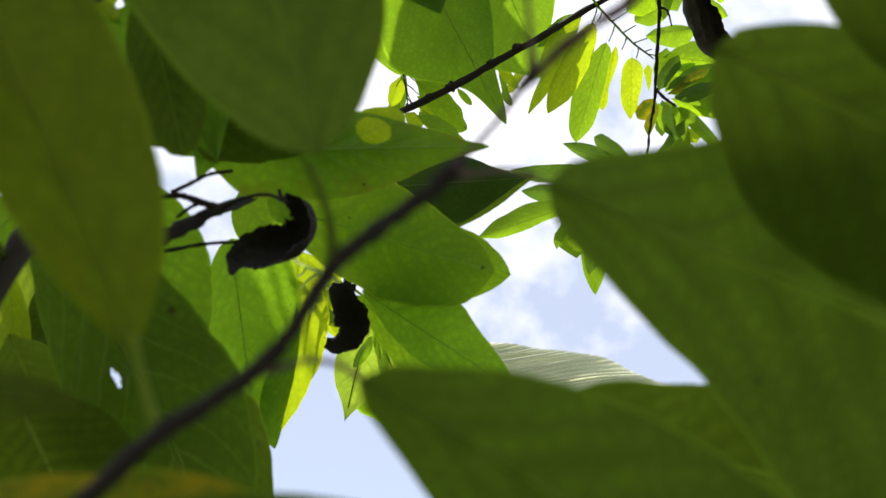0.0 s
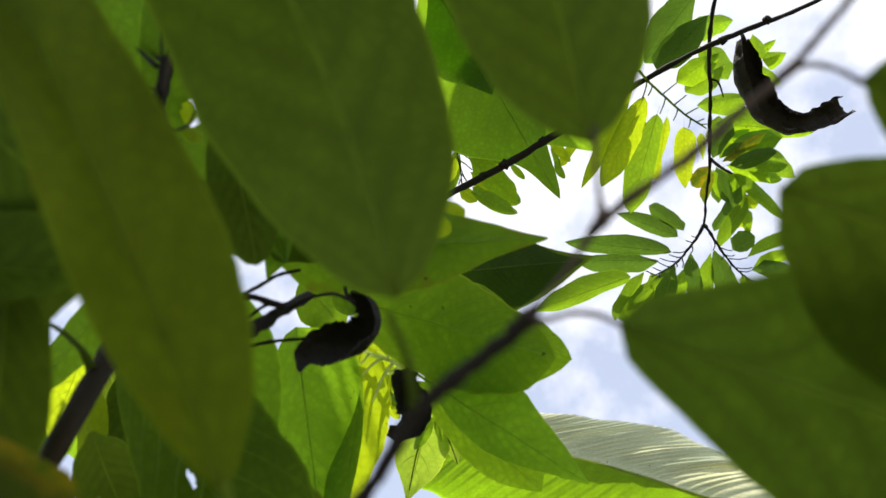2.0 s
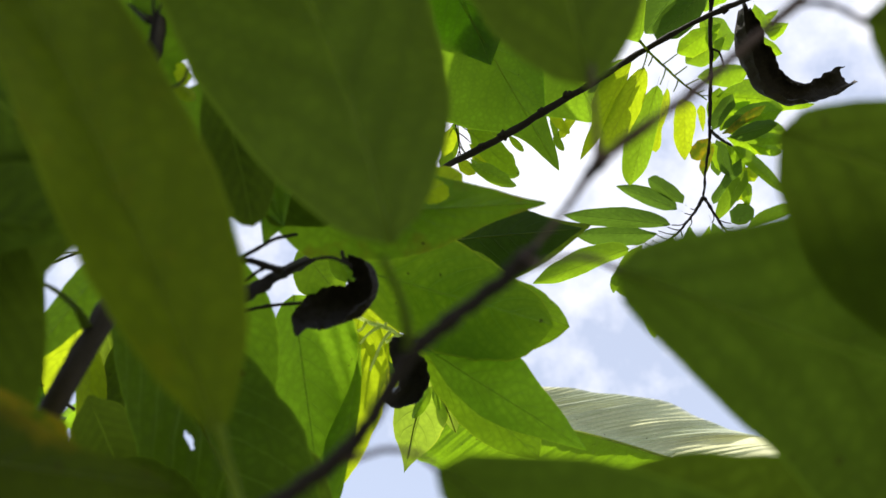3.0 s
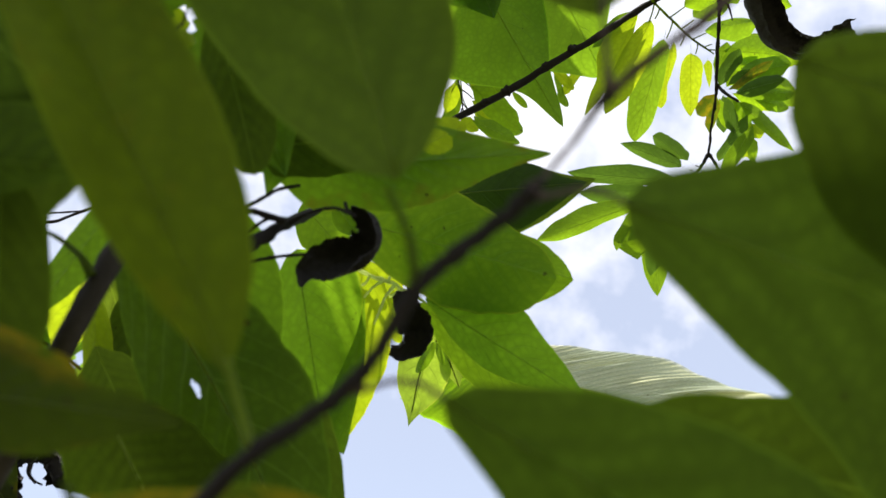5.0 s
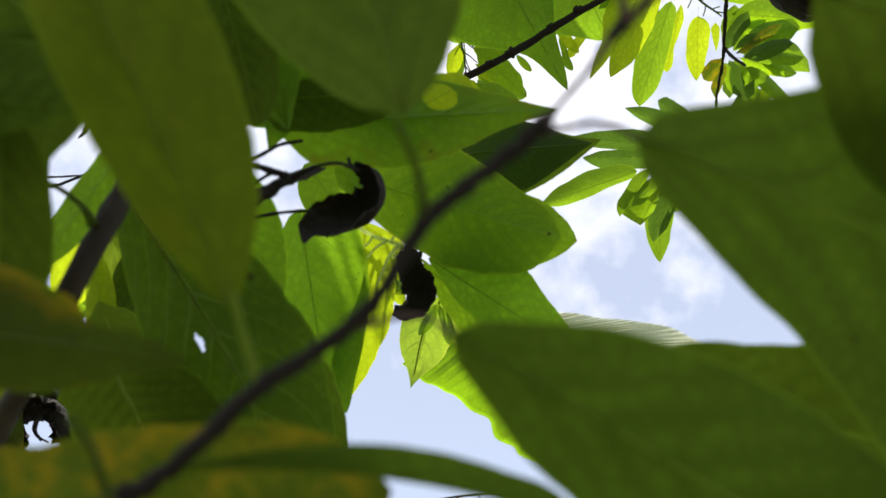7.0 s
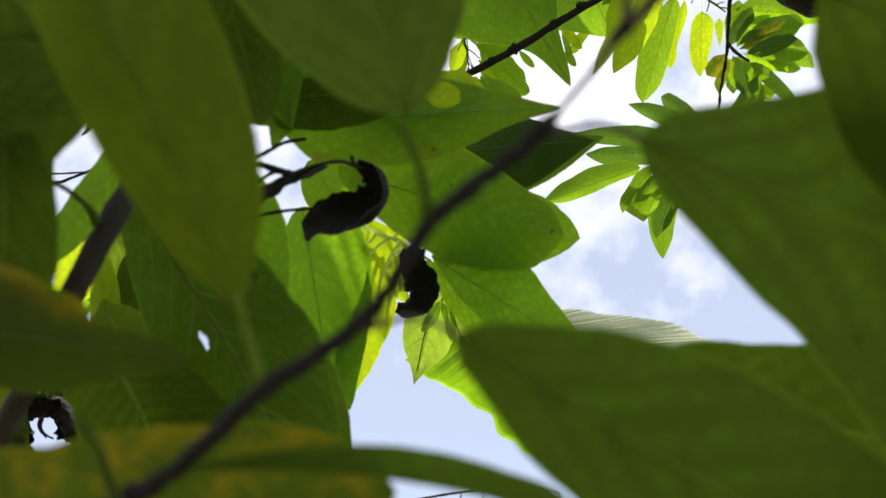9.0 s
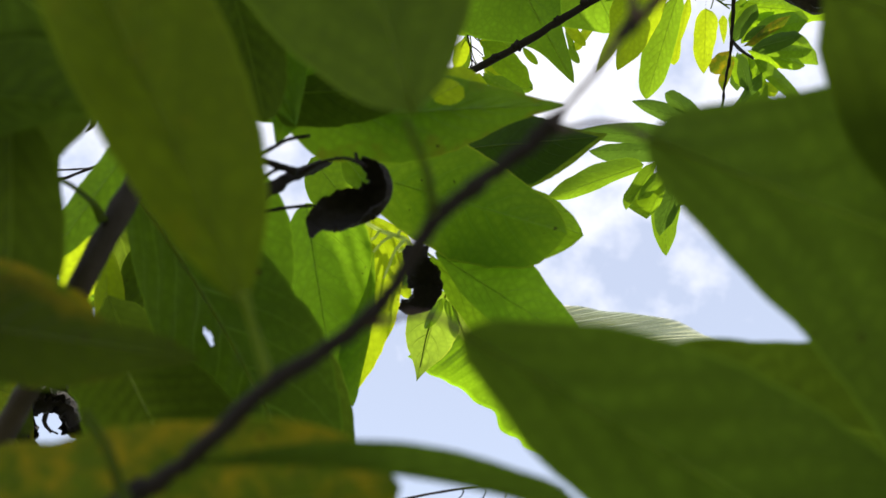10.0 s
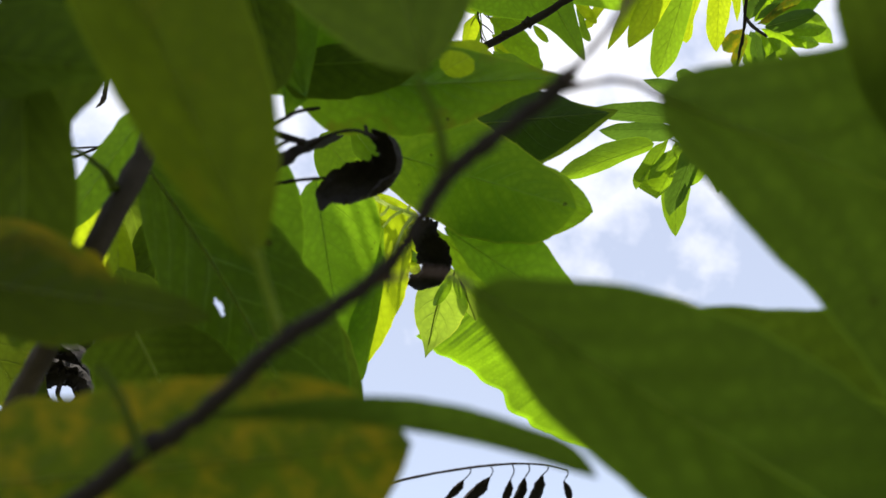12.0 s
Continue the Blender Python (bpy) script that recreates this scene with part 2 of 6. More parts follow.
PALE_RIB = rough_material("pale_leaf_rib", (0.30, 0.36, 0.12), (0.42, 0.48, 0.18), 300.0, 0.6, 0.0002, through=(0.60, 0.68, 0.20))
PALE_STALK = rough_material("pale_green_stalk", (0.34, 0.42, 0.16), (0.46, 0.54, 0.22), 300.0, 0.6, 0.0002, through=(0.88, 0.95, 0.48))
GREEN_TWIG = rough_material("green_twig", (0.07, 0.090, 0.018), (0.12, 0.15, 0.035), 200.0, 0.7, 0.0003, through=(0.25, 0.32, 0.03))
BARK = rough_material("twig_bark", (0.011, 0.008, 0.007), (0.028, 0.021, 0.018), 220.0, 0.85, 0.0008)
# pinkish glare round thin backlit twigs, put into their colour
PINK_TWIG = rough_material("backlit_pinkish_twig", (0.055, 0.034, 0.030), (0.12, 0.078, 0.068), 260.0, 0.7, 0.0003)
BRANCH = rough_material("branch_bark", (0.024, 0.019, 0.014), (0.080, 0.062, 0.048), 160.0, 0.85, 0.0008)
TRUNK = rough_material("trunk_bark", (0.06, 0.048, 0.036), (0.19, 0.16, 0.125), 40.0, 0.9, 0.006)
DRIED = rough_material("dried_leaf_skin", (0.011, 0.010, 0.009), (0.046, 0.037, 0.033), 260.0, 0.75, 0.0009)
GROUND = rough_material("grassy_soil", (0.03, 0.045, 0.015), (0.11, 0.10, 0.055), 6.0, 0.95, 0.03)


# ---------------------------------------------------------------- builders
def tree_root(name, at, label, category):
    ob = new(name)
    ob.location = at
    return tagged(ob, label, category)


def part(name, mesh, material, parent, at=(0, 0, 0), label=""):
    """One mesh object under parent; at is its place in the world. Parents are never turned."""
    mesh.materials.append(material)
    ob = new(name, mesh)
    origin = Vector((0, 0, 0))
    up = parent
    while up is not None:
        origin = origin + up.location
        up = up.parent
    ob.parent = parent
    ob.location = Vector(at) - origin
    return tagged(ob, label) if label else ob


def smooth_path(points, steps=6):
    """A Catmull-Rom line through the points."""
    p = [Vector(q) for q in points]
    p = [p[0] * 2 - p[1], *p, p[-1] * 2 - p[-2]]
    out = []
    for k in range(1, len(p) - 2):
        a, b, c, d = p[k - 1:k + 3]
        for n in range(steps):
            t = n / steps
            out.append(0.5 * (2 * b + (c - a) * t + (2 * a - 5 * b + 4 * c - d) * t * t + (3 * b - a - 3 * c + d) * t ** 3))
    out.append(p[-2])
    return out


def tube_mesh(name, points, radii, sides=8, steps=6, rough=0.0, origin=(0, 0, 0)):
    line = smooth_path(points, steps)
    o = Vector(origin)
    verts, faces = [], []
    side = None
    for k, c in enumerate(line):
        ahead = (line[min(k + 1, len(line) - 1)] - line[max(k - 1, 0)]).normalized()
        if side is None:
            side = ahead.orthogonal().normalized()
        side = (side - ahead * side.dot(ahead)).normalized()
        other = ahead.cross(side)
        f = k / (len(line) - 1) * (len(radii) - 1)
        i = min(int(f), len(radii) - 2)
        r = radii[i] + (radii[i + 1] - radii[i]) * (f - i)
        for n in range(sides):
            a = 2 * math.pi * n / sides
            d = side * math.cos(a) + other * math.sin(a)
            rr = r * (1 + rough * noise.noise((c + d * r) * (0.45 / max(r, 0.001))))
            verts.append(c + d * rr - o)
    for k in range(len(line) - 1):
        for n in range(sides):
            m = (n + 1) % sides
            faces.append((k * sides + n, k * sides + m, (k + 1) * sides + m, (k + 1) * sides + n))
    faces.append(tuple(range(sides))[::-1])
    faces.append(tuple(range(len(verts) - sides, len(verts))))
    me = bpy.data.meshes.new(name)
    me.from_pydata([tuple(v) for v in verts], [], faces)
    me.polygons.foreach_set("use_smooth", [True] * len(me.polygons))
    me.update()
    return me


def twig(tree, points, radii, name="twig", material=None, sides=8, rough=0.35, label=""):
    return part(name, tube_mesh(name, points, radii, sides, 6, rough, points[0]), material or BARK, tree, points[0], label)


FACE = Vector((0.0, -0.707, -0.707))     # towards the camera: blades turn their undersides this way to fit its view


def blade_side(base, tip, roll):
    axis = (tip - base).normalized()
    n = (FACE - axis * FACE.dot(axis)).normalized()
    n = Matrix.Rotation(radians(roll), 3, axis) @ n
    return axis, n, axis.cross(n).normalized()


dried_count = [154]
EDGE_AT = (0.06, 0.18, 0.32, 0.48, 0.64, 0.80, 0.93)


def eased(s, at, values):
    """A smooth curve through values at the places in at."""
    s = min(max(s, at[0]), at[-1])
    k = max(i for i in range(len(at) - 1) if at[i] <= s)
    slopes = []
    for i in (k, k + 1):
        a, b = max(i - 1, 0), min(i + 1, len(at) - 1)
        slopes.append((values[b] - values[a]) / (at[b] - at[a]))
    h = at[k + 1] - at[k]
    t = (s - at[k]) / h
    return ((2 * t ** 3 - 3 * t ** 2 + 1) * values[k] + (t ** 3 - 2 * t ** 2 + t) * h * slopes[0]
            + (3 * t ** 2 - 2 * t ** 3) * values[k + 1] + (t ** 3 - t ** 2) * h * slopes[1])


def leaf(tree, base, tip, width, roll=0.0, arch=0.06, bend=0.0, cup=0.12, wave=0.02, wide=0.45, blunt=0.75, sharp=1.0, drip=0.0,
         material=None, nu=36, nv=10, rib=0.0, stalk=None, name="leaf", torn=0.0, lop=0.0, hole=None, rib_material=None, edges=None, label=""):
    """One leaf: a bowed, cupped, wavy blade from base to tip with its rib below. roll turns it about its length.
    edges: the half widths of its two sides, at the shares of its length in EDGE_AT, fitted to the camera's view."""
    base, tip = Vector(base), Vector(tip)
    seed = (base.x * 131.7 + base.y * 171.3 + tip.z * 253.9 + tip.x * 97.0) % 97.0
    axis, n, side = blade_side(base, tip, roll)
    length = (tip - base).length
    power = math.log(0.5) / math.log(wide)

    def spine(s):
        return axis * (length * s) + side * (bend * length * 4 * s * (1 - s)) - n * (arch * length * 4 * s * (1 - s))

    if edges:
        ratios = [[w / math.sqrt(q * (1 - q)) for w, q in zip(rim, EDGE_AT)] for rim in edges]
        ratios = [[r[0], *r, r[-1] * 0.6] for r in ratios]
        ratio_at = (0.0, *EDGE_AT, 1.0)

    def half(s, flank=None):
        if edges:
            grow = math.sqrt(max(s * (1 - s), 0.0))
            rims = [max(eased(s, ratio_at, r), 0.0) * grow for r in ratios]
            return (rims[0] + rims[1]) / 2 if flank is None else rims[flank]
        x = min(max(s, 0.0), 1.0) ** power
        q = blunt if s < wide else sharp
        w = max(math.sin(math.pi * x), 0.0) ** q
        if drip:
            w = w * (1 - drip * max(0.0, (s - 0.72) / 0.28) * (1.0 - 0.4 * s)) if s > 0.72 else w
        return w * width / 2

    verts, faces, uvs = [], [], []
    for i in range(nu + 1):
        s = i / nu
        w = half(s)
        lean = (spine(min(s + 0.01, 1)) - spine(max(s - 0.01, 0))).normalized()
        across = (side - lean * side.dot(lean)).normalized()
        up = -n
        for j in range(nv + 1):
            v = 2 * j / nv - 1
            edge = 1 + (0.05 * noise.noise((s * 7 + seed, v * 0.6, seed)) + 0.035 * noise.noise((s * 21 + seed, (v > 0) * 5.0, seed))) * abs(v)
            if torn:
                edge -= torn * max(0.0, noise.noise((s * 16 + seed, (v > 0) * 9.0, 3.1))) * abs(v) ** 3
            if edges:
                w = half(s, int(v > 0))
            d = across * (v * w * edge * (1 + lop * math.copysign(1, v)))
            z = cup * abs(v) ** 1.6 * w - 0.05 * w * (1 - abs(v)) ** 6
            z += wave * length * noise.noise((s * 3.2 + seed, v * 1.1, seed * 0.3)) * (0.25 + abs(v))
            z += 0.012 * w * math.sin((s - 0.2 * abs(v)) * 2 * math.pi * 11) * (1 - abs(v) ** 2)
            verts.append(spine(s) + d + up * z)
            uvs.append((s, v))
    for i in range(nu):
        for j in range(nv):
            a = i * (nv + 1) + j
            if hole and ((i + 0.5) / nu - hole[0]) ** 2 / hole[2] ** 2 + ((2 * j + 1) / nv - 1 - hole[1]) ** 2 / hole[3] ** 2 < 1:
                continue
            faces.append((a, a + 1, a + nv + 2, a + nv + 1))
    me = bpy.data.meshes.new(name)
    me.from_pydata([tuple(v) for v in verts], [], faces)
    layer = me.uv_layers.new(name="blade")
    idx = np.empty(len(me.loops), dtype=np.int32)
    me.loops.foreach_get("vertex_index", idx)
    layer.data.foreach_set("uv", np.array(uvs, dtype=np.float32)[idx].ravel())
    me.polygons.foreach_set("use_smooth", [True] * len(me.polygons))
    me.update()
    ob = part(name, me, material or MATURE, tree, base, label)
    r = rib or width * 0.0042
    line = [base + spine(s) + n * (r * 0.25 + 0.05 * half(s)) for s in (0, 0.12, 0.25, 0.4, 0.55, 0.7, 0.85, 0.97)]
    part("rib", tube_mesh("rib", line, [r, r * 0.8, r * 0.55, r * 0.2], 6, 3, 0.0, base), rib_material or (PALE_RIB if material is VEINED else RIB), ob, base)
    if stalk is not None:
        q = Vector(stalk)
        part("stalk", tube_mesh("stalk", [q, q.lerp(base, 0.5) + Vector((0, 0, -0.04)) * (base - q).length, base, base + spine(0.06)],
                                [r * 1.25, r, r], 6, 4, 0.1, base), GREEN_TWIG, ob, base)
    return ob


def leaflet(tree, base, tip, width, roll=0.0, **more):
    """A small blade of the far sprays."""
    base, tip = Vector(base), Vector(tip)
    luck = random.Random(round(tip.x * 9173 + tip.z * 5237))
    roll = roll + luck.uniform(-14, 14)
    tip = tip + (tip - base) * 0.07
    more = {"material": SPRAY, "bend": luck.uniform(-0.05, 0.05), "stalk": base + (base - tip) * 0.16 + Vector((0, 0, 0.004)), "arch": luck.uniform(0.03, 0.13), "cup": luck.uniform(0.12, 0.45), "wave": 0.025, "wide": 0.52, "blunt": 0.62, "sharp": 0.56, "nu": 26, "nv": 6, **more}
    if more["material"] in (SHADED_SPRAY, SPRAY, MATURE):
        more["rib_material"] = PALE_RIB
    return leaf(tree, base, tip, width * 1.10, roll, **more)


def dried_mesh(points, width, turn=0.0, curl=2.2, ragged=0.35, taper=(0.35, 1.0, 1.0, 0.7, 0.3)):
    """A dead leaf, rolled up along its length, crumpled and torn at its edge."""
    dried_count[0] += 1
    seed = dried_count[0] * 3.77
    line = smooth_path(points, 12)
    base = Vector(points[0])
    verts, faces, uvs = [], [], []
    nv = 14
    for k, c in enumerate(line):
        s = k / (len(line) - 1)
        ahead = (line[min(k + 1, len(line) - 1)] - line[max(k - 1, 0)]).normalized()
        n = (FACE - ahead * FACE.dot(ahead)).normalized()
        n = Matrix.Rotation(radians(turn), 3, ahead) @ n
        side = ahead.cross(n)
        f = s * (len(taper) - 1)
        i = min(int(f), len(taper) - 2)
        w = width * (taper[i] + (taper[i + 1] - taper[i]) * (f - i))
        for j in range(nv + 1):
            v = 2 * j / nv - 1
            a = v * curl * (0.8 + 0.2 * math.sin(s * 5 + seed))
            r = w * 0.5 * (1 - 0.12 * abs(v))
            r *= 1 + 0.13 * noise.noise((s * 6 + seed, v * 2.2, seed)) + 0.10 * noise.noise((s * 17, v * 6, seed))
            out = 1.0
            if abs(v) > 0.8:
                out = 1 + ragged * (noise.noise((s * 7 + seed, v * 3, 1.7)) + 0.45 * noise.noise((s * 19 + seed, v * 3, 5.1)))
            p = c + side * (math.sin(a) * r * out) - n * (math.cos(a) * r * out) + ahead * (w * 0.12 * noise.noise((s * 9, v * 4, seed)))
            verts.append(p - base)
    for k in range(len(line) - 1):
        for j in range(nv):
            a = k * (nv + 1) + j
            faces.append((a, a + 1, a + nv + 2, a + nv + 1))
    me = bpy.data.meshes.new("dried_leaf")
    me.from_pydata([tuple(v) for v in verts], [], faces)
    me.polygons.foreach_set("use_smooth", [k % 3 > 0 for k in range(len(me.polygons))])
    me.update()
    return me


def dried_leaf(points, width, label="", **more):
    me = dried_mesh(points, width, **more)
    me.materials.append(DRIED)
    ob = new("dried_leaf", me)
    ob.location = points[0]
    a = Vector(points[0])
    back = (a - Vector(points[1])).normalized() * width * 0.12
    part("stalk", tube_mesh("stalk", [a - back * 0.6, a + back * 0.4, a + back + Vector((0, 0, width * 0.15))], [width * 0.07, width * 0.05, width * 0.04], 6, 4, 0.3, a), BARK, ob, a)
    return tagged(ob, label or "curled dead leaf, blackish brown, hanging from a twig", "dead leaf", "dead leaves")


# ---------------------------------------------------------------- ground
def ground():
    me = bpy.data.meshes.new("ground")
    n, half = 40, 1500.0
    verts, faces = [], []
    for i in range(n + 1):
        for j in range(n + 1):
            x, y = [(abs(2 * k / n - 1) ** 3) * math.copysign(1, k - n / 2) * half for k in (i, j)]
            verts.append((x, y, 0.05 * noise.noise((x * 0.4, y * 0.4, 0)) - 0.02))
    for i in range(n):
        for j in range(n):
            a = i * (n + 1) + j
            faces.append((a, a + n + 1, a + n + 2, a + 1))
    me.from_pydata(verts, [], faces)
    me.materials.append(GROUND)
    tagged(new("ground", me), "patchy grass and bare soil under the trees", "ground", kind="structure")


ground()

# ---------------------------------------------------------------- the sapling close by
sapling = tree_root("sapling", (-0.34, 0.16, 0.0), "slender sapling with broad green leaves on a thin brown stem", "sapling")
twig(sapling, [(-0.34, 0.16, -0.05), (-0.33, 0.20, 0.5), (-0.28, 0.21, 1.0), (-0.18, 0.195, 1.32), (-0.0737, 0.1414, 1.3967), (-0.0632, 0.1362, 1.4022), (-0.0531, 0.1311, 1.4076), (-0.0379, 0.1215, 1.4178), (-0.0297, 0.1180, 1.4216), (-0.0207, 0.1136, 1.4263), (-0.0157, 0.1104, 1.4298), (-0.0111, 0.1058, 1.4346), (-0.0053, 0.0993, 1.4415), (0.0002, 0.0959, 1.4452), (0.0068, 0.0924, 1.4488), (0.0134, 0.0890, 1.4525), (0.0178, 0.0862, 1.4555)],
     [0.007, 0.006, 0.005, 0.0032, 0.0023, 0.0020, 0.0018, 0.0019, 0.0017, 0.0016, 0.0017, 0.0015, 0.0015, 0.0017, 0.0015, 0.0016, 0.0020], "stem", rough=0.45, label="thin brown stem with swollen nodes")
twig(sapling, [(0.0175, 0.0862, 1.4555), (0.0204, 0.0846, 1.4586), (0.0256, 0.0812, 1.4637), (0.0303, 0.0774, 1.4692), (0.0340, 0.0750, 1.4732), (0.0412, 0.0651, 1.4716), (0.0512, 0.0604, 1.4769), (0.0614, 0.0543, 1.4834), (0.0717, 0.0484, 1.4898), (0.0798, 0.0423, 1.4962), (0.0875, 0.0364, 1.5026)],
     [0.0019, 0.0006, 0.0006, 0.0009, 0.0013, 0.0010, 0.0013, 0.0010, 0.0012, 0.0008, 0.0007], "stem", material=PINK_TWIG, rough=0.5)
twig(sapling, [(-0.0204, 0.1132, 1.4267), (-0.0154, 0.1128, 1.4272), (-0.0099, 0.1119, 1.4282), (-0.0044, 0.1123, 1.4277), (-0.0000, 0.1141, 1.4258)], [0.0014, 0.0007, 0.0006, 0.0006, 0.0006], material=PINK_TWIG)
twig(sapling, [(0.0168, 0.0876, 1.4558), (0.0214, 0.0882, 1.4568), (0.0274, 0.0888, 1.4593), (0.0336, 0.0906, 1.4605), (0.0389, 0.0935, 1.4603)], [0.0018, 0.0006, 0.0006, 0.0006, 0.0007], material=PINK_TWIG)
twig(sapling, [(-0.0053, 0.0989, 1.4420), (-0.0058, 0.0960, 1.4450), (-0.0073, 0.0921, 1.4506), (-0.0113, 0.0870, 1.4575)], [0.0017, 0.0010, 0.0009, 0.0007], material=GREEN_TWIG)
twig(sapling, [(0.0324, 0.0696, 1.4665), (0.0316, 0.0657, 1.4698), (0.0309, 0.0605, 1.4743), (0.0306, 0.0553, 1.4787)], [0.0012, 0.0006, 0.0005, 0.0006], material=PINK_TWIG)
twig(sapling, [(-0.0377, 0.1217, 1.4177), (-0.0393, 0.1188, 1.4222), (-0.0416, 0.1150, 1.4277), (-0.0434, 0.1104, 1.4326)], [0.0014, 0.0009, 0.0009, 0.0009], material=RIB)
twig(sapling, [(-0.0642, 0.1342, 1.3986), (-0.0661, 0.1321, 1.4025), (-0.0692, 0.1285, 1.4080), (-0.0747, 0.1258, 1.4140)], [0.0016, 0.0010, 0.0009, 0.0009], material=GREEN_TWIG)
twig(sapling, [(0.0717, 0.0484, 1.4898), (0.0763, 0.0477, 1.4916), (0.0834, 0.0493, 1.4929), (0.0918, 0.0530, 1.4923)], [0.0010, 0.0006, 0.0006, 0.0006], material=PINK_TWIG)

twig(sapling, [(0.0137, 0.0884, 1.4531), (0.0173, 0.0863, 1.4553), (0.0200, 0.0847, 1.4579)], [0.0016, 0.0021, 0.0007], "node", rough=0.6)
twig(sapling, [(0.0314, 0.0765, 1.4701), (0.0340, 0.0750, 1.4732), (0.0368, 0.0733, 1.4750)], [0.0008, 0.0015, 0.0009], "node", rough=0.6)
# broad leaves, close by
leaf(sapling, (0.0381, 0.0928, 1.4594), (0.2724, 0.1926, 1.4543), 0.1418, roll=0, bend=0, edges=((0.0130, 0.0289, 0.0492, 0.0567, 0.0494, 0.0326, 0.0114), (0.0117, 0.0252, 0.0434, 0.0618, 0.0779, 0.0851, 0.0671)), arch=0.0, cup=0.05, wave=0.008, nu=60, rib=0.0003, material=SHADED_BROAD)
leaf(sapling, (0.0732, 0.0708, 1.4798), (0.2022, 0.1150, 1.4640), 0.0600, roll=0, bend=0, edges=((0.0090, 0.0162, 0.0217, 0.0221, 0.0209, 0.0119, 0.0042), (0.0161, 0.0292, 0.0349, 0.0378, 0.0349, 0.0273, 0.0095)), arch=0.0, cup=0.08, rib=0.00028, material=BROAD)
leaf(sapling, (-0.0004, 0.1130, 1.4248), (0.1290, 0.1861, 1.3863), 0.0486, roll=0, bend=0, edges=((0.0081, 0.0171, 0.0223, 0.0248, 0.0243, 0.0200, 0.0070), (0.0065, 0.0144, 0.0187, 0.0221, 0.0238, 0.0194, 0.0086)), arch=0.0, cup=0.08, wave=0.01, rib=0.00028, material=SHADED_BROAD)
leaf(sapling, (0.0457, 0.1759, 1.4570), (0.1551, 0.1952, 1.4377), 0.0408, roll=0, bend=0, edges=((0.0061, 0.0138, 0.0182, 0.0220, 0.0232, 0.0196, 0.0109), (0.0032, 0.0096, 0.0144, 0.0176, 0.0175, 0.0155, 0.0054)), arch=0.0, cup=0.04, wave=0.003, material=BROAD)
leaf(sapling, (-0.0456, 0.1192, 1.4347), (-0.1098, 0.0209, 1.5284), 0.033, roll=21, arch=-0.023, bend=0.0145, wide=0.344, blunt=1.46, sharp=0.465, lop=0.248, cup=0.1, rib=0.00012, rib_material=RIB, material=AGEING)
leaf(sapling, (-0.0102, 0.0939, 1.4689), (-0.0881, -0.0193, 1.5774), 0.070, roll=5.3, arch=0.145, bend=0.0625, wide=0.469, blunt=0.66, sharp=0.357, lop=-0.046, cup=0.1, rib=0.0003, material=BROAD)
leaf(sapling, (0.0343, 0.0681, 1.4941), (0.0124, -0.0097, 1.5790), 0.052, roll=4, arch=0.02, blunt=0.8, wide=0.42, rib=0.00018, material=BROAD)
leaf(sapling, (0.0865, 0.0485, 1.4873), (0.1885, 0.0746, 1.4776), 0.04, roll=4, arch=0.03, blunt=0.8, material=BROAD)
leaf(sapling, (-0.1210, 0.1302, 1.4401), (-0.0592, 0.1366, 1.4338), 0.0248, roll=0, bend=0, edges=((0.0049, 0.0115, 0.0124, 0.0093, 0.0058, 0.0048, 0.0023), (0.0087, 0.0117, 0.0124, 0.0122, 0.0086, 0.0047, 0.0020)), arch=0.0, wave=0.004, cup=0.06, rib=0.0002, material=DULL, nu=44)
leaf(sapling, (-0.1301, 0.1317, 1.4531), (-0.0869, 0.1365, 1.4454), 0.0116, roll=0, bend=0, edges=((0.0019, 0.0058, 0.0083, 0.0089, 0.0077, 0.0058, 0.0040), (0.0012, 0.0027, 0.0020, 0.0012, 0.0014, 0.0016, 0.0016)), arch=0.0, wave=0.004, cup=0.06, rib=0.0002, material=YELLOW)
leaf(sapling, (-0.1217, 0.1546, 1.3994), (-0.0123, 0.1441, 1.4072), 0.0436, roll=0, bend=0, edges=((0.0077, 0.0159, 0.0179, 0.0190, 0.0186, 0.0164, 0.0099), (0.0100, 0.0158, 0.0204, 0.0232, 0.0247, 0.0218, 0.0135)), arch=0.0, wave=0.006, cup=0.08, rib=0.00026, material=YELLOW, nu=48)
leaf(sapling, (-0.0514, 0.1299, 1.4055), (0.0263, 0.1445, 1.4003), 0.0066, roll=0, bend=-0.05, edges=((0.0011, 0.0030, 0.0045, 0.0058, 0.0060, 0.0054, 0.0041), (0.0006, 0.0004, 0.0004, 0.0004, 0.0004, 0.0004, 0.0004)), arch=0.0, cup=0.3, wave=0.006, material=SHADED_BROAD)
leaf(sapling, (-0.1221, 0.1152, 1.5007), (-0.1274, 0.1703, 1.4456), 0.028, roll=5, arch=0.03, sharp=0.6, blunt=0.5, material=BROAD)
leaf(sapling, (-0.1713, 0.0722, 1.5607), (-0.1092, 0.1099, 1.5229), 0.0460, roll=0, bend=0, edges=((0.0082, 0.0228, 0.0257, 0.0290, 0.0239, 0.0157, 0.0055), (0.0038, 0.0115, 0.0161, 0.0171, 0.0169, 0.0145, 0.0069)), arch=0.0, cup=0.06, wave=0.004, material=SHADED_BROAD)
leaf(sapling, (-0.0971, 0.1106, 1.5186), (-0.1968, 0.1372, 1.4920), 0.045, roll=5, arch=0.03, material=BROAD)

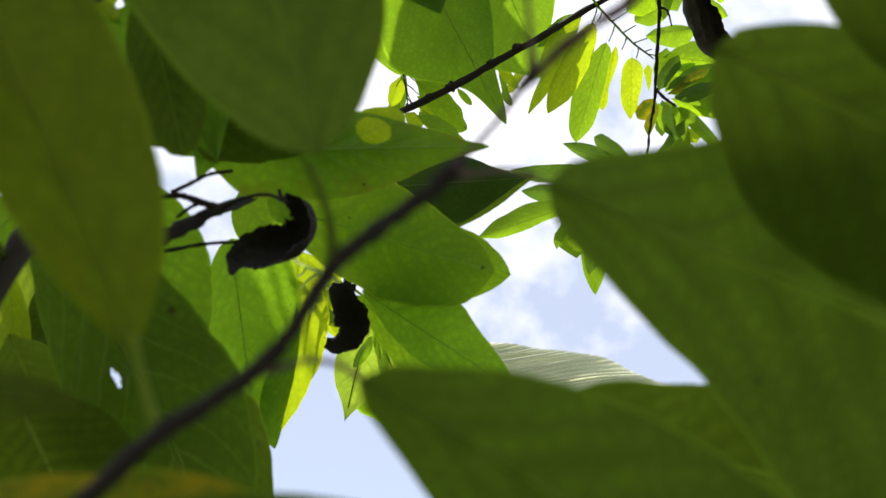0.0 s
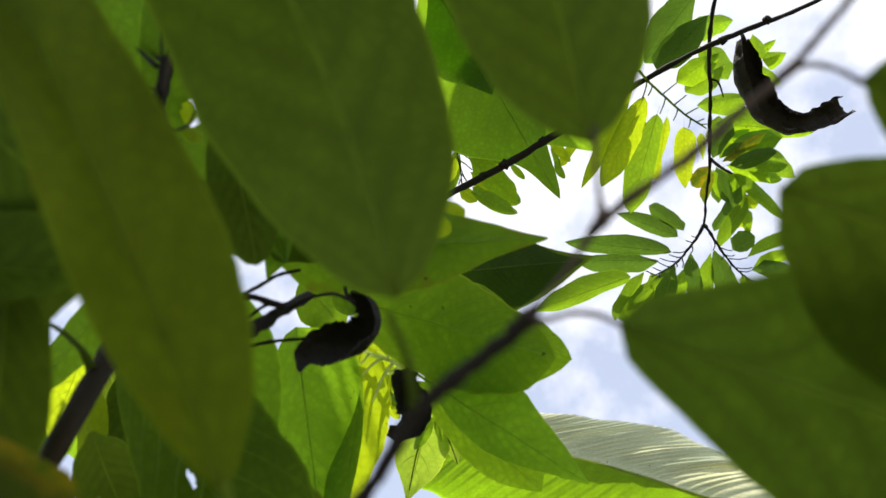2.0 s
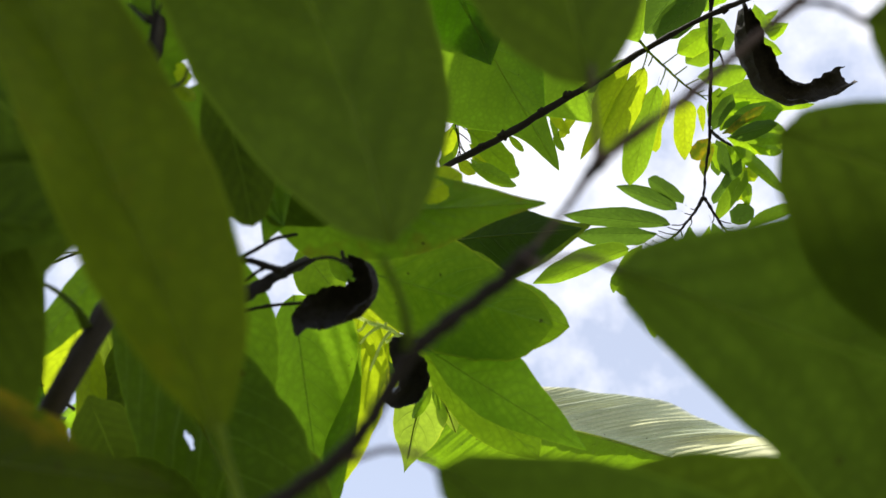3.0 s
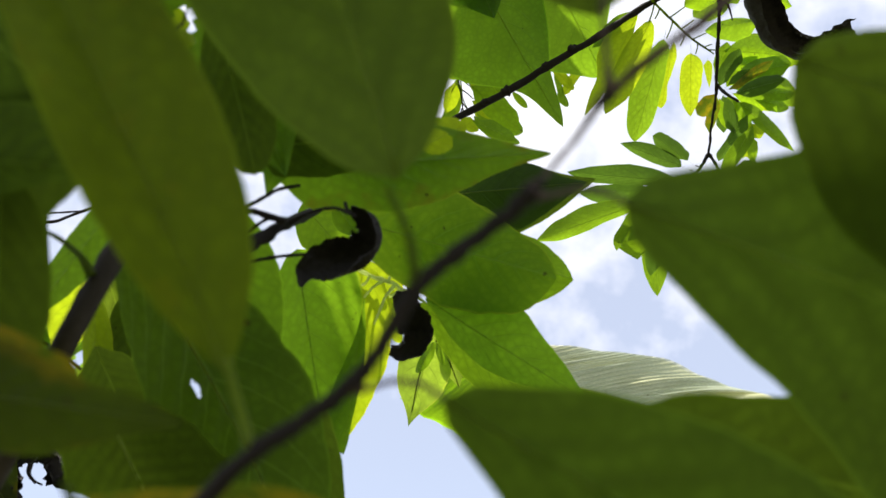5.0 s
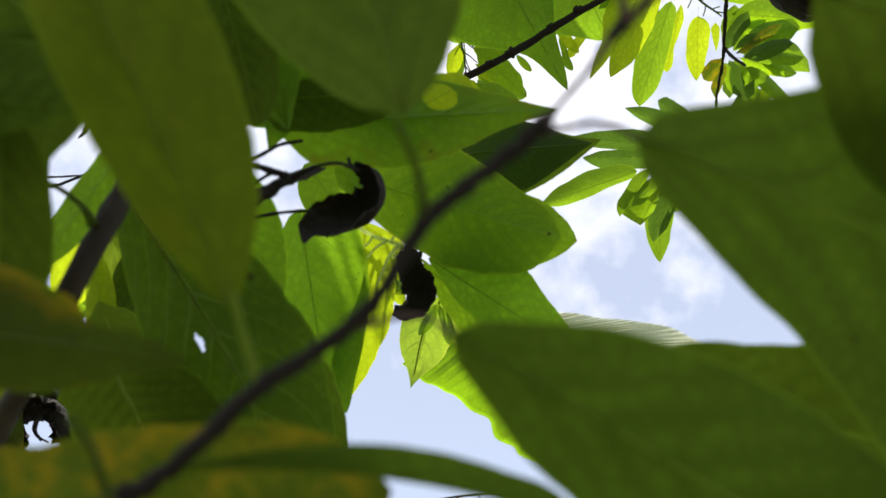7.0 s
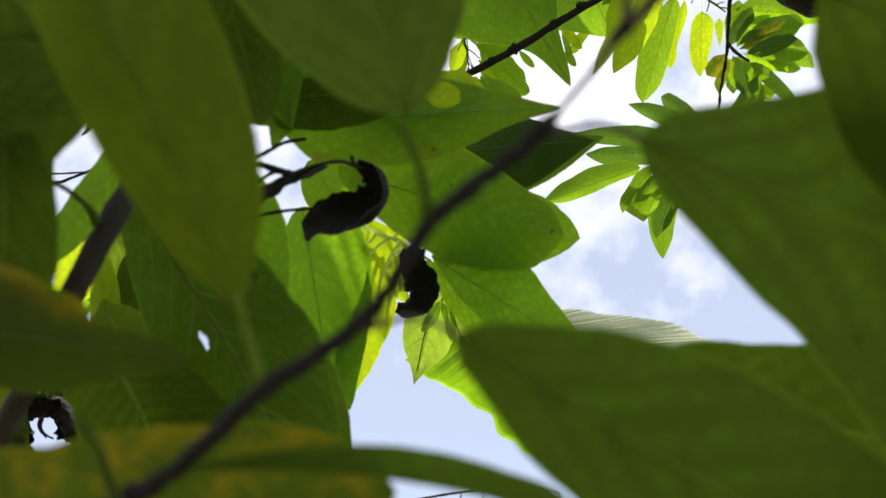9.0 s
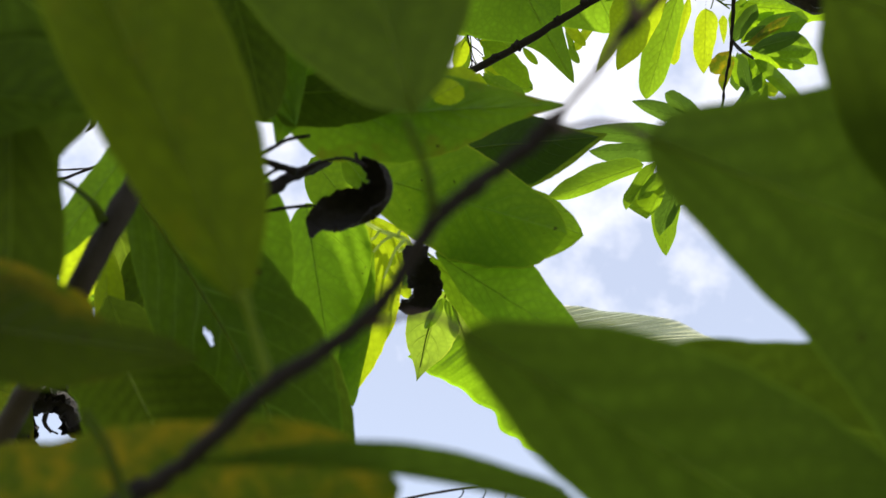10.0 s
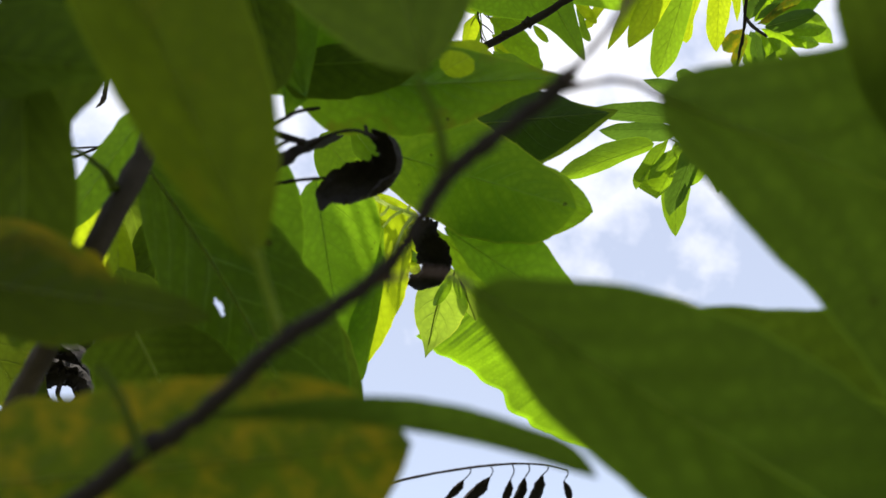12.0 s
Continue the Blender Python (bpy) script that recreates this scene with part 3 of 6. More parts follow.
# ---------------------------------------------------------------- the fruit tree
tree = tree_root("fruit_tree", (-1.15, 0.7, 0.0), "fruit tree with drooping leafy branches, seen from beneath", "tree")
twig(tree, [(-1.15, 0.7, -0.05), (-1.12, 0.68, 0.6), (-1.08, 0.66, 1.1), (-1.12, 0.72, 1.7), (-1.15, 0.8, 2.4), (-1.05, 0.7, 3.0)],
     [0.06, 0.052, 0.045, 0.036, 0.028, 0.02], "trunk", TRUNK, 14, 0.3)
twig(tree, [(-1.09, 0.66, 1.0), (-0.5, 0.42, 1.12), (-0.2306, 0.3099, 1.4091), (-0.1795, 0.2520, 1.4626), (-0.1589, 0.2268, 1.4850), (-0.1388, 0.1989, 1.5104), (-0.1236, 0.1782, 1.5489), (-0.1212, 0.1464, 1.6024), (-0.1259, 0.1380, 1.6229), (-0.1256, 0.1299, 1.6363), (-0.1246, 0.1211, 1.6504), (-0.1293, 0.1130, 1.6680)],
     [0.018, 0.010, 0.0050, 0.0048, 0.0049, 0.0048, 0.0046, 0.0040, 0.0030, 0.0025, 0.0022, 0.0010], "branch", material=BRANCH, rough=0.4)
twig(tree, [(-0.1246, 0.1219, 1.6498), (-0.1312, 0.1185, 1.6554), (-0.1403, 0.1150, 1.6623)], [0.0014, 0.0010, 0.0006], material=BRANCH)
twig(tree, [(-0.1253, 0.1274, 1.6385), (-0.1281, 0.1271, 1.6388), (-0.1311, 0.1268, 1.6404)], [0.0012, 0.0008, 0.0005], material=BRANCH)
twig(tree, [(-0.2586, 0.2938, 1.7675), (-0.2613, 0.3042, 1.7556), (-0.2633, 0.3096, 1.7494), (-0.2683, 0.3131, 1.7452)], [0.0014, 0.0016, 0.0018, 0.0004], material=BRANCH)
twig(tree, [(-0.1312, 0.1838, 1.5252), (-0.1343, 0.1794, 1.5296), (-0.1426, 0.1789, 1.5367), (-0.1524, 0.1791, 1.5432), (-0.1725, 0.1823, 1.5533)], [0.0022, 0.0011, 0.0009, 0.0008], material=GREEN_TWIG)
twig(tree, [(-0.1295, 0.1356, 1.6531), (-0.1396, 0.1428, 1.6690), (-0.1472, 0.1379, 1.6976), (-0.1601, 0.1294, 1.7294)], [0.0022, 0.0022, 0.002, 0.0018])
# the long branch that runs up and away
twig(tree, [(-0.1096, 0.2124, 1.5497), (-0.0981, 0.2134, 1.5620), (-0.0884, 0.2179, 1.5775), (-0.0771, 0.2241, 1.5979), (-0.0715, 0.2531, 1.6419), (-0.0379, 0.3294, 1.7917), (0.0058, 0.3633, 1.8918), (0.0629, 0.3504, 1.9259), (0.1067, 0.3322, 1.9469), (0.1525, 0.3148, 1.9686), (0.1981, 0.2986, 1.9961), (0.2543, 0.2631, 1.9989), (0.3021, 0.2485, 2.0139), (0.3469, 0.2364, 2.0267), (0.4219, 0.2134, 2.0567)],
     [0.0036, 0.0036, 0.0034, 0.0031, 0.0028, 0.0030, 0.0033, 0.0035, 0.0036, 0.0034, 0.0031, 0.0028, 0.0026, 0.0022, 0.0018], "branch", rough=0.45, label="long dark branch with small knobs")
twig(tree, [(-0.0738, 0.2139, 1.5882), (-0.0831, 0.2118, 1.5902), (-0.0910, 0.2103, 1.5917), (-0.1030, 0.2118, 1.5902)], [0.002, 0.0015, 0.0012])
twig(tree, [(-0.0937, 0.2094, 1.5927), (-0.0857, 0.2090, 1.5996), (-0.0801, 0.2094, 1.6060), (-0.0712, 0.2138, 1.6149)], [0.001, 0.0009, 0.0009])
twig(tree, [(-0.0924, 0.2206, 1.5881), (-0.0870, 0.2174, 1.5913), (-0.0816, 0.2155, 1.5932)], [0.0009, 0.0008, 0.0008])
twig(tree, [(-0.1020, 0.2415, 1.5871), (-0.0852, 0.2391, 1.5895), (-0.0684, 0.2379, 1.5907)], [0.001, 0.0009, 0.0008])
twig(tree, [(-0.5284, 0.5641, 1.9824), (-0.4863, 0.5670, 1.9794), (-0.4583, 0.5606, 1.9859), (-0.4092, 0.5482, 1.9983)], [0.002, 0.002, 0.0016])
twig(tree, [(-0.5284, 0.5571, 1.9893), (-0.4863, 0.5591, 1.9874), (-0.4443, 0.5571, 1.9893)], [0.0015, 0.0013, 0.001])
# knobs along the long branch
for at, r in (((0.1270, 0.3231, 1.9575), 0.0048), ((0.1007, 0.3341, 1.9450), 0.0042), ((0.0624, 0.3500, 1.9263), 0.0056), ((0.0420, 0.3549, 1.9143), 0.0045), ((0.2768, 0.2567, 2.0057), 0.0045), ((0.3220, 0.2421, 2.0207), 0.0042)):
    q = Vector(at)
    twig(tree, [q + Vector((-r, -0.002, -r * 0.7)), q, q + Vector((r * 0.9, 0, r * 0.5))], [r * 0.45, r * 0.85, r * 0.5], "knob", rough=0.8)
twig(tree, [(-0.0741, 0.2205, 1.5948), (-0.0637, 0.2152, 1.5961), (-0.0516, 0.2106, 1.5941), (-0.0407, 0.2089, 1.5865)], [0.0016, 0.0008, 0.0008, 0.0008])
# the hanging spray
twig(tree, [(0.2780, 0.2264, 2.0541), (0.2736, 0.2539, 2.0359), (0.2731, 0.2815, 2.0172), (0.2761, 0.3094, 1.9981), (0.2763, 0.3421, 1.9748), (0.2795, 0.3735, 1.9592), (0.2834, 0.4071, 1.9552), (0.2878, 0.4429, 1.9492)], [0.0022, 0.0020, 0.0021, 0.0017, 0.0018, 0.0017, 0.0015, 0.0014], "branch", rough=0.9)
twig(tree, [(0.2878, 0.4420, 1.9500), (0.2823, 0.4556, 1.9447), (0.2729, 0.4699, 1.9388), (0.2633, 0.4830, 1.9342), (0.2461, 0.4918, 1.9273), (0.2338, 0.4927, 1.9204)], [0.0019, 0.0017, 0.0014, 0.0012, 0.0009, 0.0007], rough=0.8)
twig(tree, [(0.2878, 0.4420, 1.9500), (0.3040, 0.4629, 1.9501), (0.3186, 0.4811, 1.9460), (0.3313, 0.4945, 1.9396), (0.3447, 0.5050, 1.9359), (0.3583, 0.5137, 1.9338)], [0.0019, 0.0016, 0.0013, 0.0011, 0.0009, 0.0007], rough=0.8)
for a, b in (((0.2823, 0.4556, 1.9447), (0.2814, 0.4642, 1.9572)),
             ((0.2793, 0.4607, 1.9429), (0.2751, 0.4683, 1.9539)),
             ((0.2729, 0.4699, 1.9388), (0.2604, 0.4784, 1.9455)),
             ((0.2673, 0.4771, 1.9353), (0.2559, 0.4805, 1.9439)),
             ((0.2633, 0.4830, 1.9342), (0.2472, 0.4870, 1.9452)),
             ((0.2557, 0.4876, 1.9305), (0.2447, 0.4900, 1.9427)),
             ((0.2481, 0.4912, 1.9277), (0.2380, 0.4917, 1.9347)),
             ((0.2388, 0.4924, 1.9231), (0.2213, 0.4751, 1.9103)),
             ((0.2772, 0.4638, 1.9415), (0.2822, 0.4817, 1.9478)),
             ((0.2673, 0.4771, 1.9353), (0.2703, 0.4908, 1.9334)),
             ((0.2620, 0.4836, 1.9338), (0.2611, 0.4854, 1.9281)),
             ((0.2423, 0.4920, 1.9246), (0.2327, 0.4837, 1.9015)),
             ((0.3040, 0.4629, 1.9501), (0.3088, 0.4814, 1.9531)),
             ((0.3113, 0.4725, 1.9476), (0.3340, 0.4874, 1.9596)),
             ((0.3199, 0.4820, 1.9450), (0.3367, 0.4912, 1.9559)),
             ((0.3234, 0.4861, 1.9438), (0.3513, 0.4930, 1.9533)),
             ((0.3326, 0.4954, 1.9387), (0.3567, 0.5010, 1.9455)),
             ((0.3375, 0.4994, 1.9374), (0.3554, 0.5035, 1.9433)),
             ((0.3405, 0.5019, 1.9363), (0.3450, 0.5113, 1.9368)),
             ((0.3467, 0.5064, 1.9345), (0.3548, 0.5246, 1.9375)),
             ((0.3547, 0.5115, 1.9333), (0.3709, 0.5229, 1.9380)),
             ((0.3169, 0.4786, 1.9470), (0.3175, 0.4893, 1.9453)),
             ((0.3269, 0.4901, 1.9426), (0.3282, 0.5008, 1.9408)),
             ((0.3503, 0.5090, 1.9345), (0.3606, 0.5209, 1.9338))):
    twig(tree, [a, Vector(a).lerp(Vector(b), 0.5) + Vector((0.001, 0, -0.002)), b], [0.0008, 0.0006, 0.0006], "stalk", sides=5)
twig(tree, [(0.1952, 0.2802, 1.9871), (0.2113, 0.2980, 1.9981), (0.2318, 0.3148, 1.9969), (0.2528, 0.3315, 1.9958), (0.2743, 0.3453, 1.9971), (0.2822, 0.3509, 1.9988)], [0.0014, 0.0014, 0.0012, 0.0011, 0.0009, 0.0007], material=GREEN_TWIG)
twig(tree, [(0.2745, 0.2964, 2.0034), (0.2815, 0.2982, 2.0013), (0.2851, 0.3045, 1.9953), (0.2869, 0.3099, 1.9901)], [0.0014, 0.0010, 0.0009, 0.0007])
twig(tree, [(0.2786, 0.3647, 1.9606), (0.3006, 0.3886, 1.9848), (0.3228, 0.4055, 1.9950)], [0.0018, 0.0018, 0.0014])
for a, b in (((0.2090, 0.2959, 2.0000), (0.2040, 0.3098, 1.9881)),
             ((0.2142, 0.3002, 1.9963), (0.2097, 0.3080, 1.9896)),
             ((0.2307, 0.3144, 1.9973), (0.2313, 0.3364, 2.0048)),
             ((0.2469, 0.3279, 1.9988), (0.2508, 0.3492, 2.0135)),
             ((0.2272, 0.3117, 1.9996), (0.2680, 0.3366, 2.0769)),
             ((0.2411, 0.3224, 1.9970), (0.2826, 0.3519, 2.0769)),
             ((0.2546, 0.3323, 1.9950), (0.2981, 0.3651, 2.0721)),
             ((0.2617, 0.3375, 1.9972), (0.2726, 0.3626, 2.0217)),
             ((0.2695, 0.3435, 1.9986), (0.2894, 0.3554, 2.0278)),
             ((0.2743, 0.3453, 1.9971), (0.3166, 0.3849, 2.0683))):
    twig(tree, [a, Vector(a).lerp(Vector(b), 0.5) + Vector((0.001, 0, 0.001)), b], [0.0008, 0.0007, 0.0007], "stalk", material=GREEN_TWIG, sides=6)

# large leaves in the middle distance
leaf(tree, (-0.0540, 0.2741, 1.6558), (0.0689, 0.3003, 1.6324), 0.0710, roll=0, bend=0, edges=((0.0189, 0.0313, 0.0364, 0.0326, 0.0262, 0.0197, 0.0114), (0.0144, 0.0236, 0.0296, 0.0346, 0.0343, 0.0296, 0.0201)), arch=0.0, wave=0.004, cup=0.08, material=QUILTED)
leaf(tree, (-0.0375, 0.2819, 1.6833), (0.0832, 0.3180, 1.6471), 0.0625, roll=0, bend=0, edges=((0.0059, 0.0178, 0.0212, 0.0218, 0.0157, 0.0145, 0.0081), (0.0104, 0.0266, 0.0357, 0.0395, 0.0407, 0.0303, 0.0165)), arch=0.0, wave=0.004, material=FRESH, torn=0.1)
# this bright little leaf and the next one's hole stand in for a sun fleck
leaf(tree, (-0.0207, 0.2180, 1.6439), (0.0126, 0.2059, 1.6560), 0.0264, roll=0, bend=0, edges=((0.0029, 0.0087, 0.0104, 0.0122, 0.0108, 0.0086, 0.0050), (0.0028, 0.0084, 0.0123, 0.0142, 0.0135, 0.0104, 0.0048)), arch=0.0, wave=0.004, cup=0.05, material=LIME)
leaf(tree, (-0.0983, 0.2124, 1.6255), (0.0560, 0.2096, 1.6354), 0.0472, roll=0, bend=0, edges=((0.0108, 0.0194, 0.0226, 0.0219, 0.0175, 0.0103, 0.0033), (0.0025, 0.0197, 0.0222, 0.0246, 0.0193, 0.0093, 0.0035)), arch=0.0, wave=0.004, material=SPOTTED, nu=150, nv=56, hole=(0.618, -0.527, 0.058, 0.383))
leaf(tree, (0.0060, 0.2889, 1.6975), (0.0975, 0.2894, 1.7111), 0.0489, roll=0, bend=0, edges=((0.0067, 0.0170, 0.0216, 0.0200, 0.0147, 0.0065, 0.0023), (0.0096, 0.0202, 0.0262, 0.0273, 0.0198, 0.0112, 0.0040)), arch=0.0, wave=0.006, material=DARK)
leaf(tree, (0.0140, 0.3018, 1.7129), (0.1081, 0.3003, 1.7285), 0.0520, roll=0, bend=0, edges=((0.0044, 0.0133, 0.0200, 0.0177, 0.0110, 0.0051, 0.0018), (0.0097, 0.0278, 0.0321, 0.0281, 0.0218, 0.0128, 0.0048)), arch=0.0, wave=0.006, material=BROAD)
leaf(tree, (-0.0110, 0.3149, 1.6292), (0.0919, 0.3687, 1.5896), 0.0455, roll=0, bend=0, edges=((0.0136, 0.0244, 0.0281, 0.0263, 0.0186, 0.0116, 0.0041), (0.0035, 0.0105, 0.0158, 0.0173, 0.0141, 0.0079, 0.0030)), arch=0.0, wave=0.006, material=SHADY)
leaf(tree, (-0.0156, 0.3397, 1.6475), (0.0660, 0.3946, 1.6004), 0.0370, roll=0, bend=0, edges=((0.0033, 0.0100, 0.0177, 0.0194, 0.0185, 0.0158, 0.0107), (0.0031, 0.0093, 0.0143, 0.0175, 0.0176, 0.0135, 0.0057)), arch=0.0, wave=0.006, material=FRESH)
leaf(tree, (-0.0089, 0.4431, 1.7045), (-0.0289, 0.4976, 1.6500), 0.045, roll=10, arch=0.05, material=PALE, drip=0.7, wide=0.4)
leaf(tree, (-0.0009, 0.4481, 1.6996), (0.0136, 0.4752, 1.6725), 0.02, roll=20, material=PALE)
leaf(tree, (-0.0947, 0.3088, 1.6667), (-0.0732, 0.4037, 1.5659), 0.0591, roll=0, bend=0, edges=((0.0279, 0.0368, 0.0358, 0.0321, 0.0267, 0.0165, 0.0067), (0.0109, 0.0186, 0.0222, 0.0215, 0.0140, 0.0070, 0.0023)), arch=0.0, wave=0.004, cup=0.04, material=SHADY)
leaf(tree, (-0.0498, 0.3227, 1.6375), (-0.0627, 0.3903, 1.5656), 0.0180, roll=0, bend=0, edges=((0.0012, 0.0034, 0.0048, 0.0050, 0.0041, 0.0025, 0.0017), (0.0004, 0.0012, 0.0041, 0.0089, 0.0129, 0.0130, 0.0089)), arch=0.0, wave=0.004, cup=0.04, material=MATURE)
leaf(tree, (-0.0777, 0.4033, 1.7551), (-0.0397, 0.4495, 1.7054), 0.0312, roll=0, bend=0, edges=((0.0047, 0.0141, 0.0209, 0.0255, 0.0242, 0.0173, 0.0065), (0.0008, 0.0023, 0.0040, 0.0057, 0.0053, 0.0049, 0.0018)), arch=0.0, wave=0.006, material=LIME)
twig(tree, [(-0.0581, 0.3227, 1.6637), (-0.0518, 0.3253, 1.6611), (-0.0444, 0.3277, 1.6587), (-0.0313, 0.3306, 1.6558), (-0.0246, 0.3361, 1.6503)], [0.0015, 0.0015, 0.0014, 0.0012, 0.0009], "stalk", material=PALE_STALK, sides=6)
twig(tree, [(-0.0387, 0.3283, 1.6567), (-0.0430, 0.3284, 1.6538), (-0.0476, 0.3298, 1.6495), (-0.0516, 0.3332, 1.6462)], [0.0010, 0.0010, 0.0009, 0.0008], "stalk", material=PALE_STALK, sides=6)
twig(tree, [(-0.0320, 0.3304, 1.6546), (-0.0355, 0.3313, 1.6494), (-0.0382, 0.3332, 1.6447), (-0.0411, 0.3376, 1.6389), (-0.0448, 0.3439, 1.6326)], [0.0010, 0.0010, 0.0009, 0.0008, 0.0006], "stalk", material=PALE_STALK, sides=6)
twig(tree, [(-0.0481, 0.3264, 1.6600), (-0.0505, 0.3283, 1.6552), (-0.0534, 0.3296, 1.6539)], [0.0010, 0.0010, 0.0009], "stalk", material=PALE_STALK, sides=6)
twig(tree, [(-0.0358, 0.3298, 1.6566), (-0.0349, 0.3260, 1.6576), (-0.0323, 0.3244, 1.6592)], [0.0010, 0.0010, 0.0009], "stalk", material=PALE_STALK, sides=6)
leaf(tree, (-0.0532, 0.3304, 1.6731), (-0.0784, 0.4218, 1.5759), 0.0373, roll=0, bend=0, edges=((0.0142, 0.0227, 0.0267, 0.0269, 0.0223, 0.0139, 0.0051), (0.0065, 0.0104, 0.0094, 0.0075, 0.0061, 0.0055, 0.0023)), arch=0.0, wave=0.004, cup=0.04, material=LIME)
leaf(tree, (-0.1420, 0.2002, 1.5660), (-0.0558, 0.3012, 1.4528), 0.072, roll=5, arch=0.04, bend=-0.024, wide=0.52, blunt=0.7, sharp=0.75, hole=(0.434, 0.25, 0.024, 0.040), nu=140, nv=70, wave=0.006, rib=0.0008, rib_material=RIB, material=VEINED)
leaf(tree, (-0.1731, 0.2708, 1.5594), (-0.1531, 0.3026, 1.5288), 0.0370, roll=0, bend=0, edges=((0.0035, 0.0105, 0.0145, 0.0180, 0.0169, 0.0158, 0.0057), (0.0042, 0.0125, 0.0169, 0.0190, 0.0168, 0.0120, 0.0042)), arch=0.0, wave=0.004, cup=0.06, material=BROAD)
leaf(tree, (-0.1409, 0.2439, 1.5083), (-0.1183, 0.2745, 1.4753), 0.0620, roll=0, bend=0, edges=((0.0056, 0.0168, 0.0232, 0.0288, 0.0320, 0.0327, 0.0309), (0.0243, 0.0276, 0.0285, 0.0293, 0.0225, 0.0153, 0.0054)), arch=0.0, wave=0.004, cup=0.06, material=BROAD, rib_material=PALE_RIB, rib=0.00045)
leaf(tree, (-0.1520, 0.2107, 1.6160), (-0.2083, 0.2648, 1.5700), 0.0263, roll=0, bend=0, edges=((0.0058, 0.0166, 0.0151, 0.0130, 0.0098, 0.0065, 0.0029), (0.0038, 0.0088, 0.0094, 0.0098, 0.0093, 0.0079, 0.0037)), arch=0.0, wave=0.004, cup=0.08, material=MATURE)
leaf(tree, (-0.2125, 0.2974, 1.6505), (-0.1950, 0.3601, 1.5978), 0.038, roll=6, arch=0.05, material=BROAD)
leaf(tree, (-0.1878, 0.3070, 1.6299), (-0.1961, 0.3664, 1.5803), 0.040, roll=6, arch=0.05, material=BROAD)
leaf(tree, (-0.1160, 0.2173, 1.6113), (-0.0908, 0.2917, 1.5370), 0.047, roll=5, arch=0.05, blunt=0.6)
leaf(tree, (-0.2032, 0.2905, 1.6194), (-0.2084, 0.3513, 1.5685), 0.020, roll=10, arch=0.05, material=LIME)
leaf(tree, (-0.2237, 0.3059, 1.6557), (-0.2499, 0.3573, 1.6128), 0.034, roll=-8, arch=0.05, material=LIME)
# the leaves that fill the shade behind the sapling
leaf(tree, (-0.1247, 0.0837, 1.6652), (-0.0736, 0.1989, 1.6031), 0.072, roll=10, arch=0.04, nu=60, nv=30, hole=(0.424, 0.435, 0.040, 0.150))
leaf(tree, (-0.0347, 0.1123, 1.7163), (-0.0880, 0.2173, 1.6113), 0.06, roll=-10, arch=0.05)
leaf(tree, (-0.0781, 0.1465, 1.6422), (-0.0137, 0.2371, 1.6447), 0.055, roll=6, arch=0.04)
leaf(sapling, (-0.1934, 0.2059, 1.4976), (-0.1330, 0.1474, 1.5279), 0.0450, roll=0, bend=0, edges=((0.0022, 0.0067, 0.0119, 0.0111, 0.0098, 0.0073, 0.0034), (0.0267, 0.0312, 0.0331, 0.0300, 0.0230, 0.0130, 0.0043)), arch=0.0, cup=0.06, wave=0.004, nu=48, material=SHADED_BROAD, rib=0.0003)
leaf(tree, (-0.1505, 0.0734, 1.7021), (-0.1853, 0.1597, 1.6157), 0.06, roll=-8, arch=0.04)
leaf(tree, (-0.1484, 0.0801, 1.8283), (-0.1811, 0.1865, 1.7219), 0.06, roll=-8, arch=0.04, nu=60, nv=30, hole=(0.937, -0.848, 0.071, 0.367))
leaf(tree, (-0.0925, 0.1081, 1.8401), (-0.1065, 0.2048, 1.7435), 0.07, roll=12, arch=0.04)
leaf(sapling, (-0.1407, 0.1071, 1.4974), (-0.0923, 0.1108, 1.4937), 0.0268, roll=0, bend=0, edges=((0.0029, 0.0087, 0.0141, 0.0166, 0.0166, 0.0132, 0.0047), (0.0024, 0.0071, 0.0101, 0.0087, 0.0061, 0.0036, 0.0018)), arch=0.0, cup=0.06, wave=0.004, material=SHADED_BROAD)
leaf(tree, (-0.2298, 0.0721, 1.6768), (-0.1668, 0.1481, 1.6008), 0.085, roll=8, arch=0.04, material=BROAD)
leaf(tree, (-0.2047, 0.1630, 1.5460), (-0.1606, 0.2091, 1.4999), 0.045, roll=12, arch=0.04)
leaf(tree, (-0.3478, 0.3670, 1.6182), (-0.2783, 0.4353, 1.5442), 0.06, roll=8, arch=0.04, material=DULL)
leaf(tree, (-0.1149, 0.2885, 1.5534), (-0.0495, 0.3405, 1.5014), 0.055, roll=8, arch=0.04, material=BROAD)
leaf(tree, (-0.1757, 0.3068, 1.5484), (-0.1180, 0.3612, 1.4940), 0.07, roll=-8, arch=0.04, material=BROAD)
twig(tree, [(-0.1044, 0.0844, 1.6054), (-0.1041, 0.0917, 1.5993), (-0.1038, 0.0967, 1.5951), (-0.1053, 0.1028, 1.5900), (-0.1074, 0.1100, 1.5840), (-0.1088, 0.1168, 1.5784)], [0.0005, 0.0005, 0.0012, 0.0011, 0.0010, 0.0010])
twig(tree, [(-0.1014, 0.0910, 1.5999), (-0.1028, 0.0944, 1.5970), (-0.1038, 0.0972, 1.5947)], [0.0006, 0.0007, 0.0010])
twig(tree, [(-0.1157, 0.0927, 1.6046), (-0.1124, 0.0949, 1.6027), (-0.1059, 0.0961, 1.5957)], [0.0004, 0.0007, 0.0012])
twig(tree, [(-0.1042, 0.1022, 1.5906), (-0.1040, 0.1097, 1.5867), (-0.1015, 0.1164, 1.5848), (-0.0973, 0.1172, 1.5902), (-0.0952, 0.1132, 1.5936)], [0.0011, 0.0009, 0.0005, 0.0006, 0.0004])
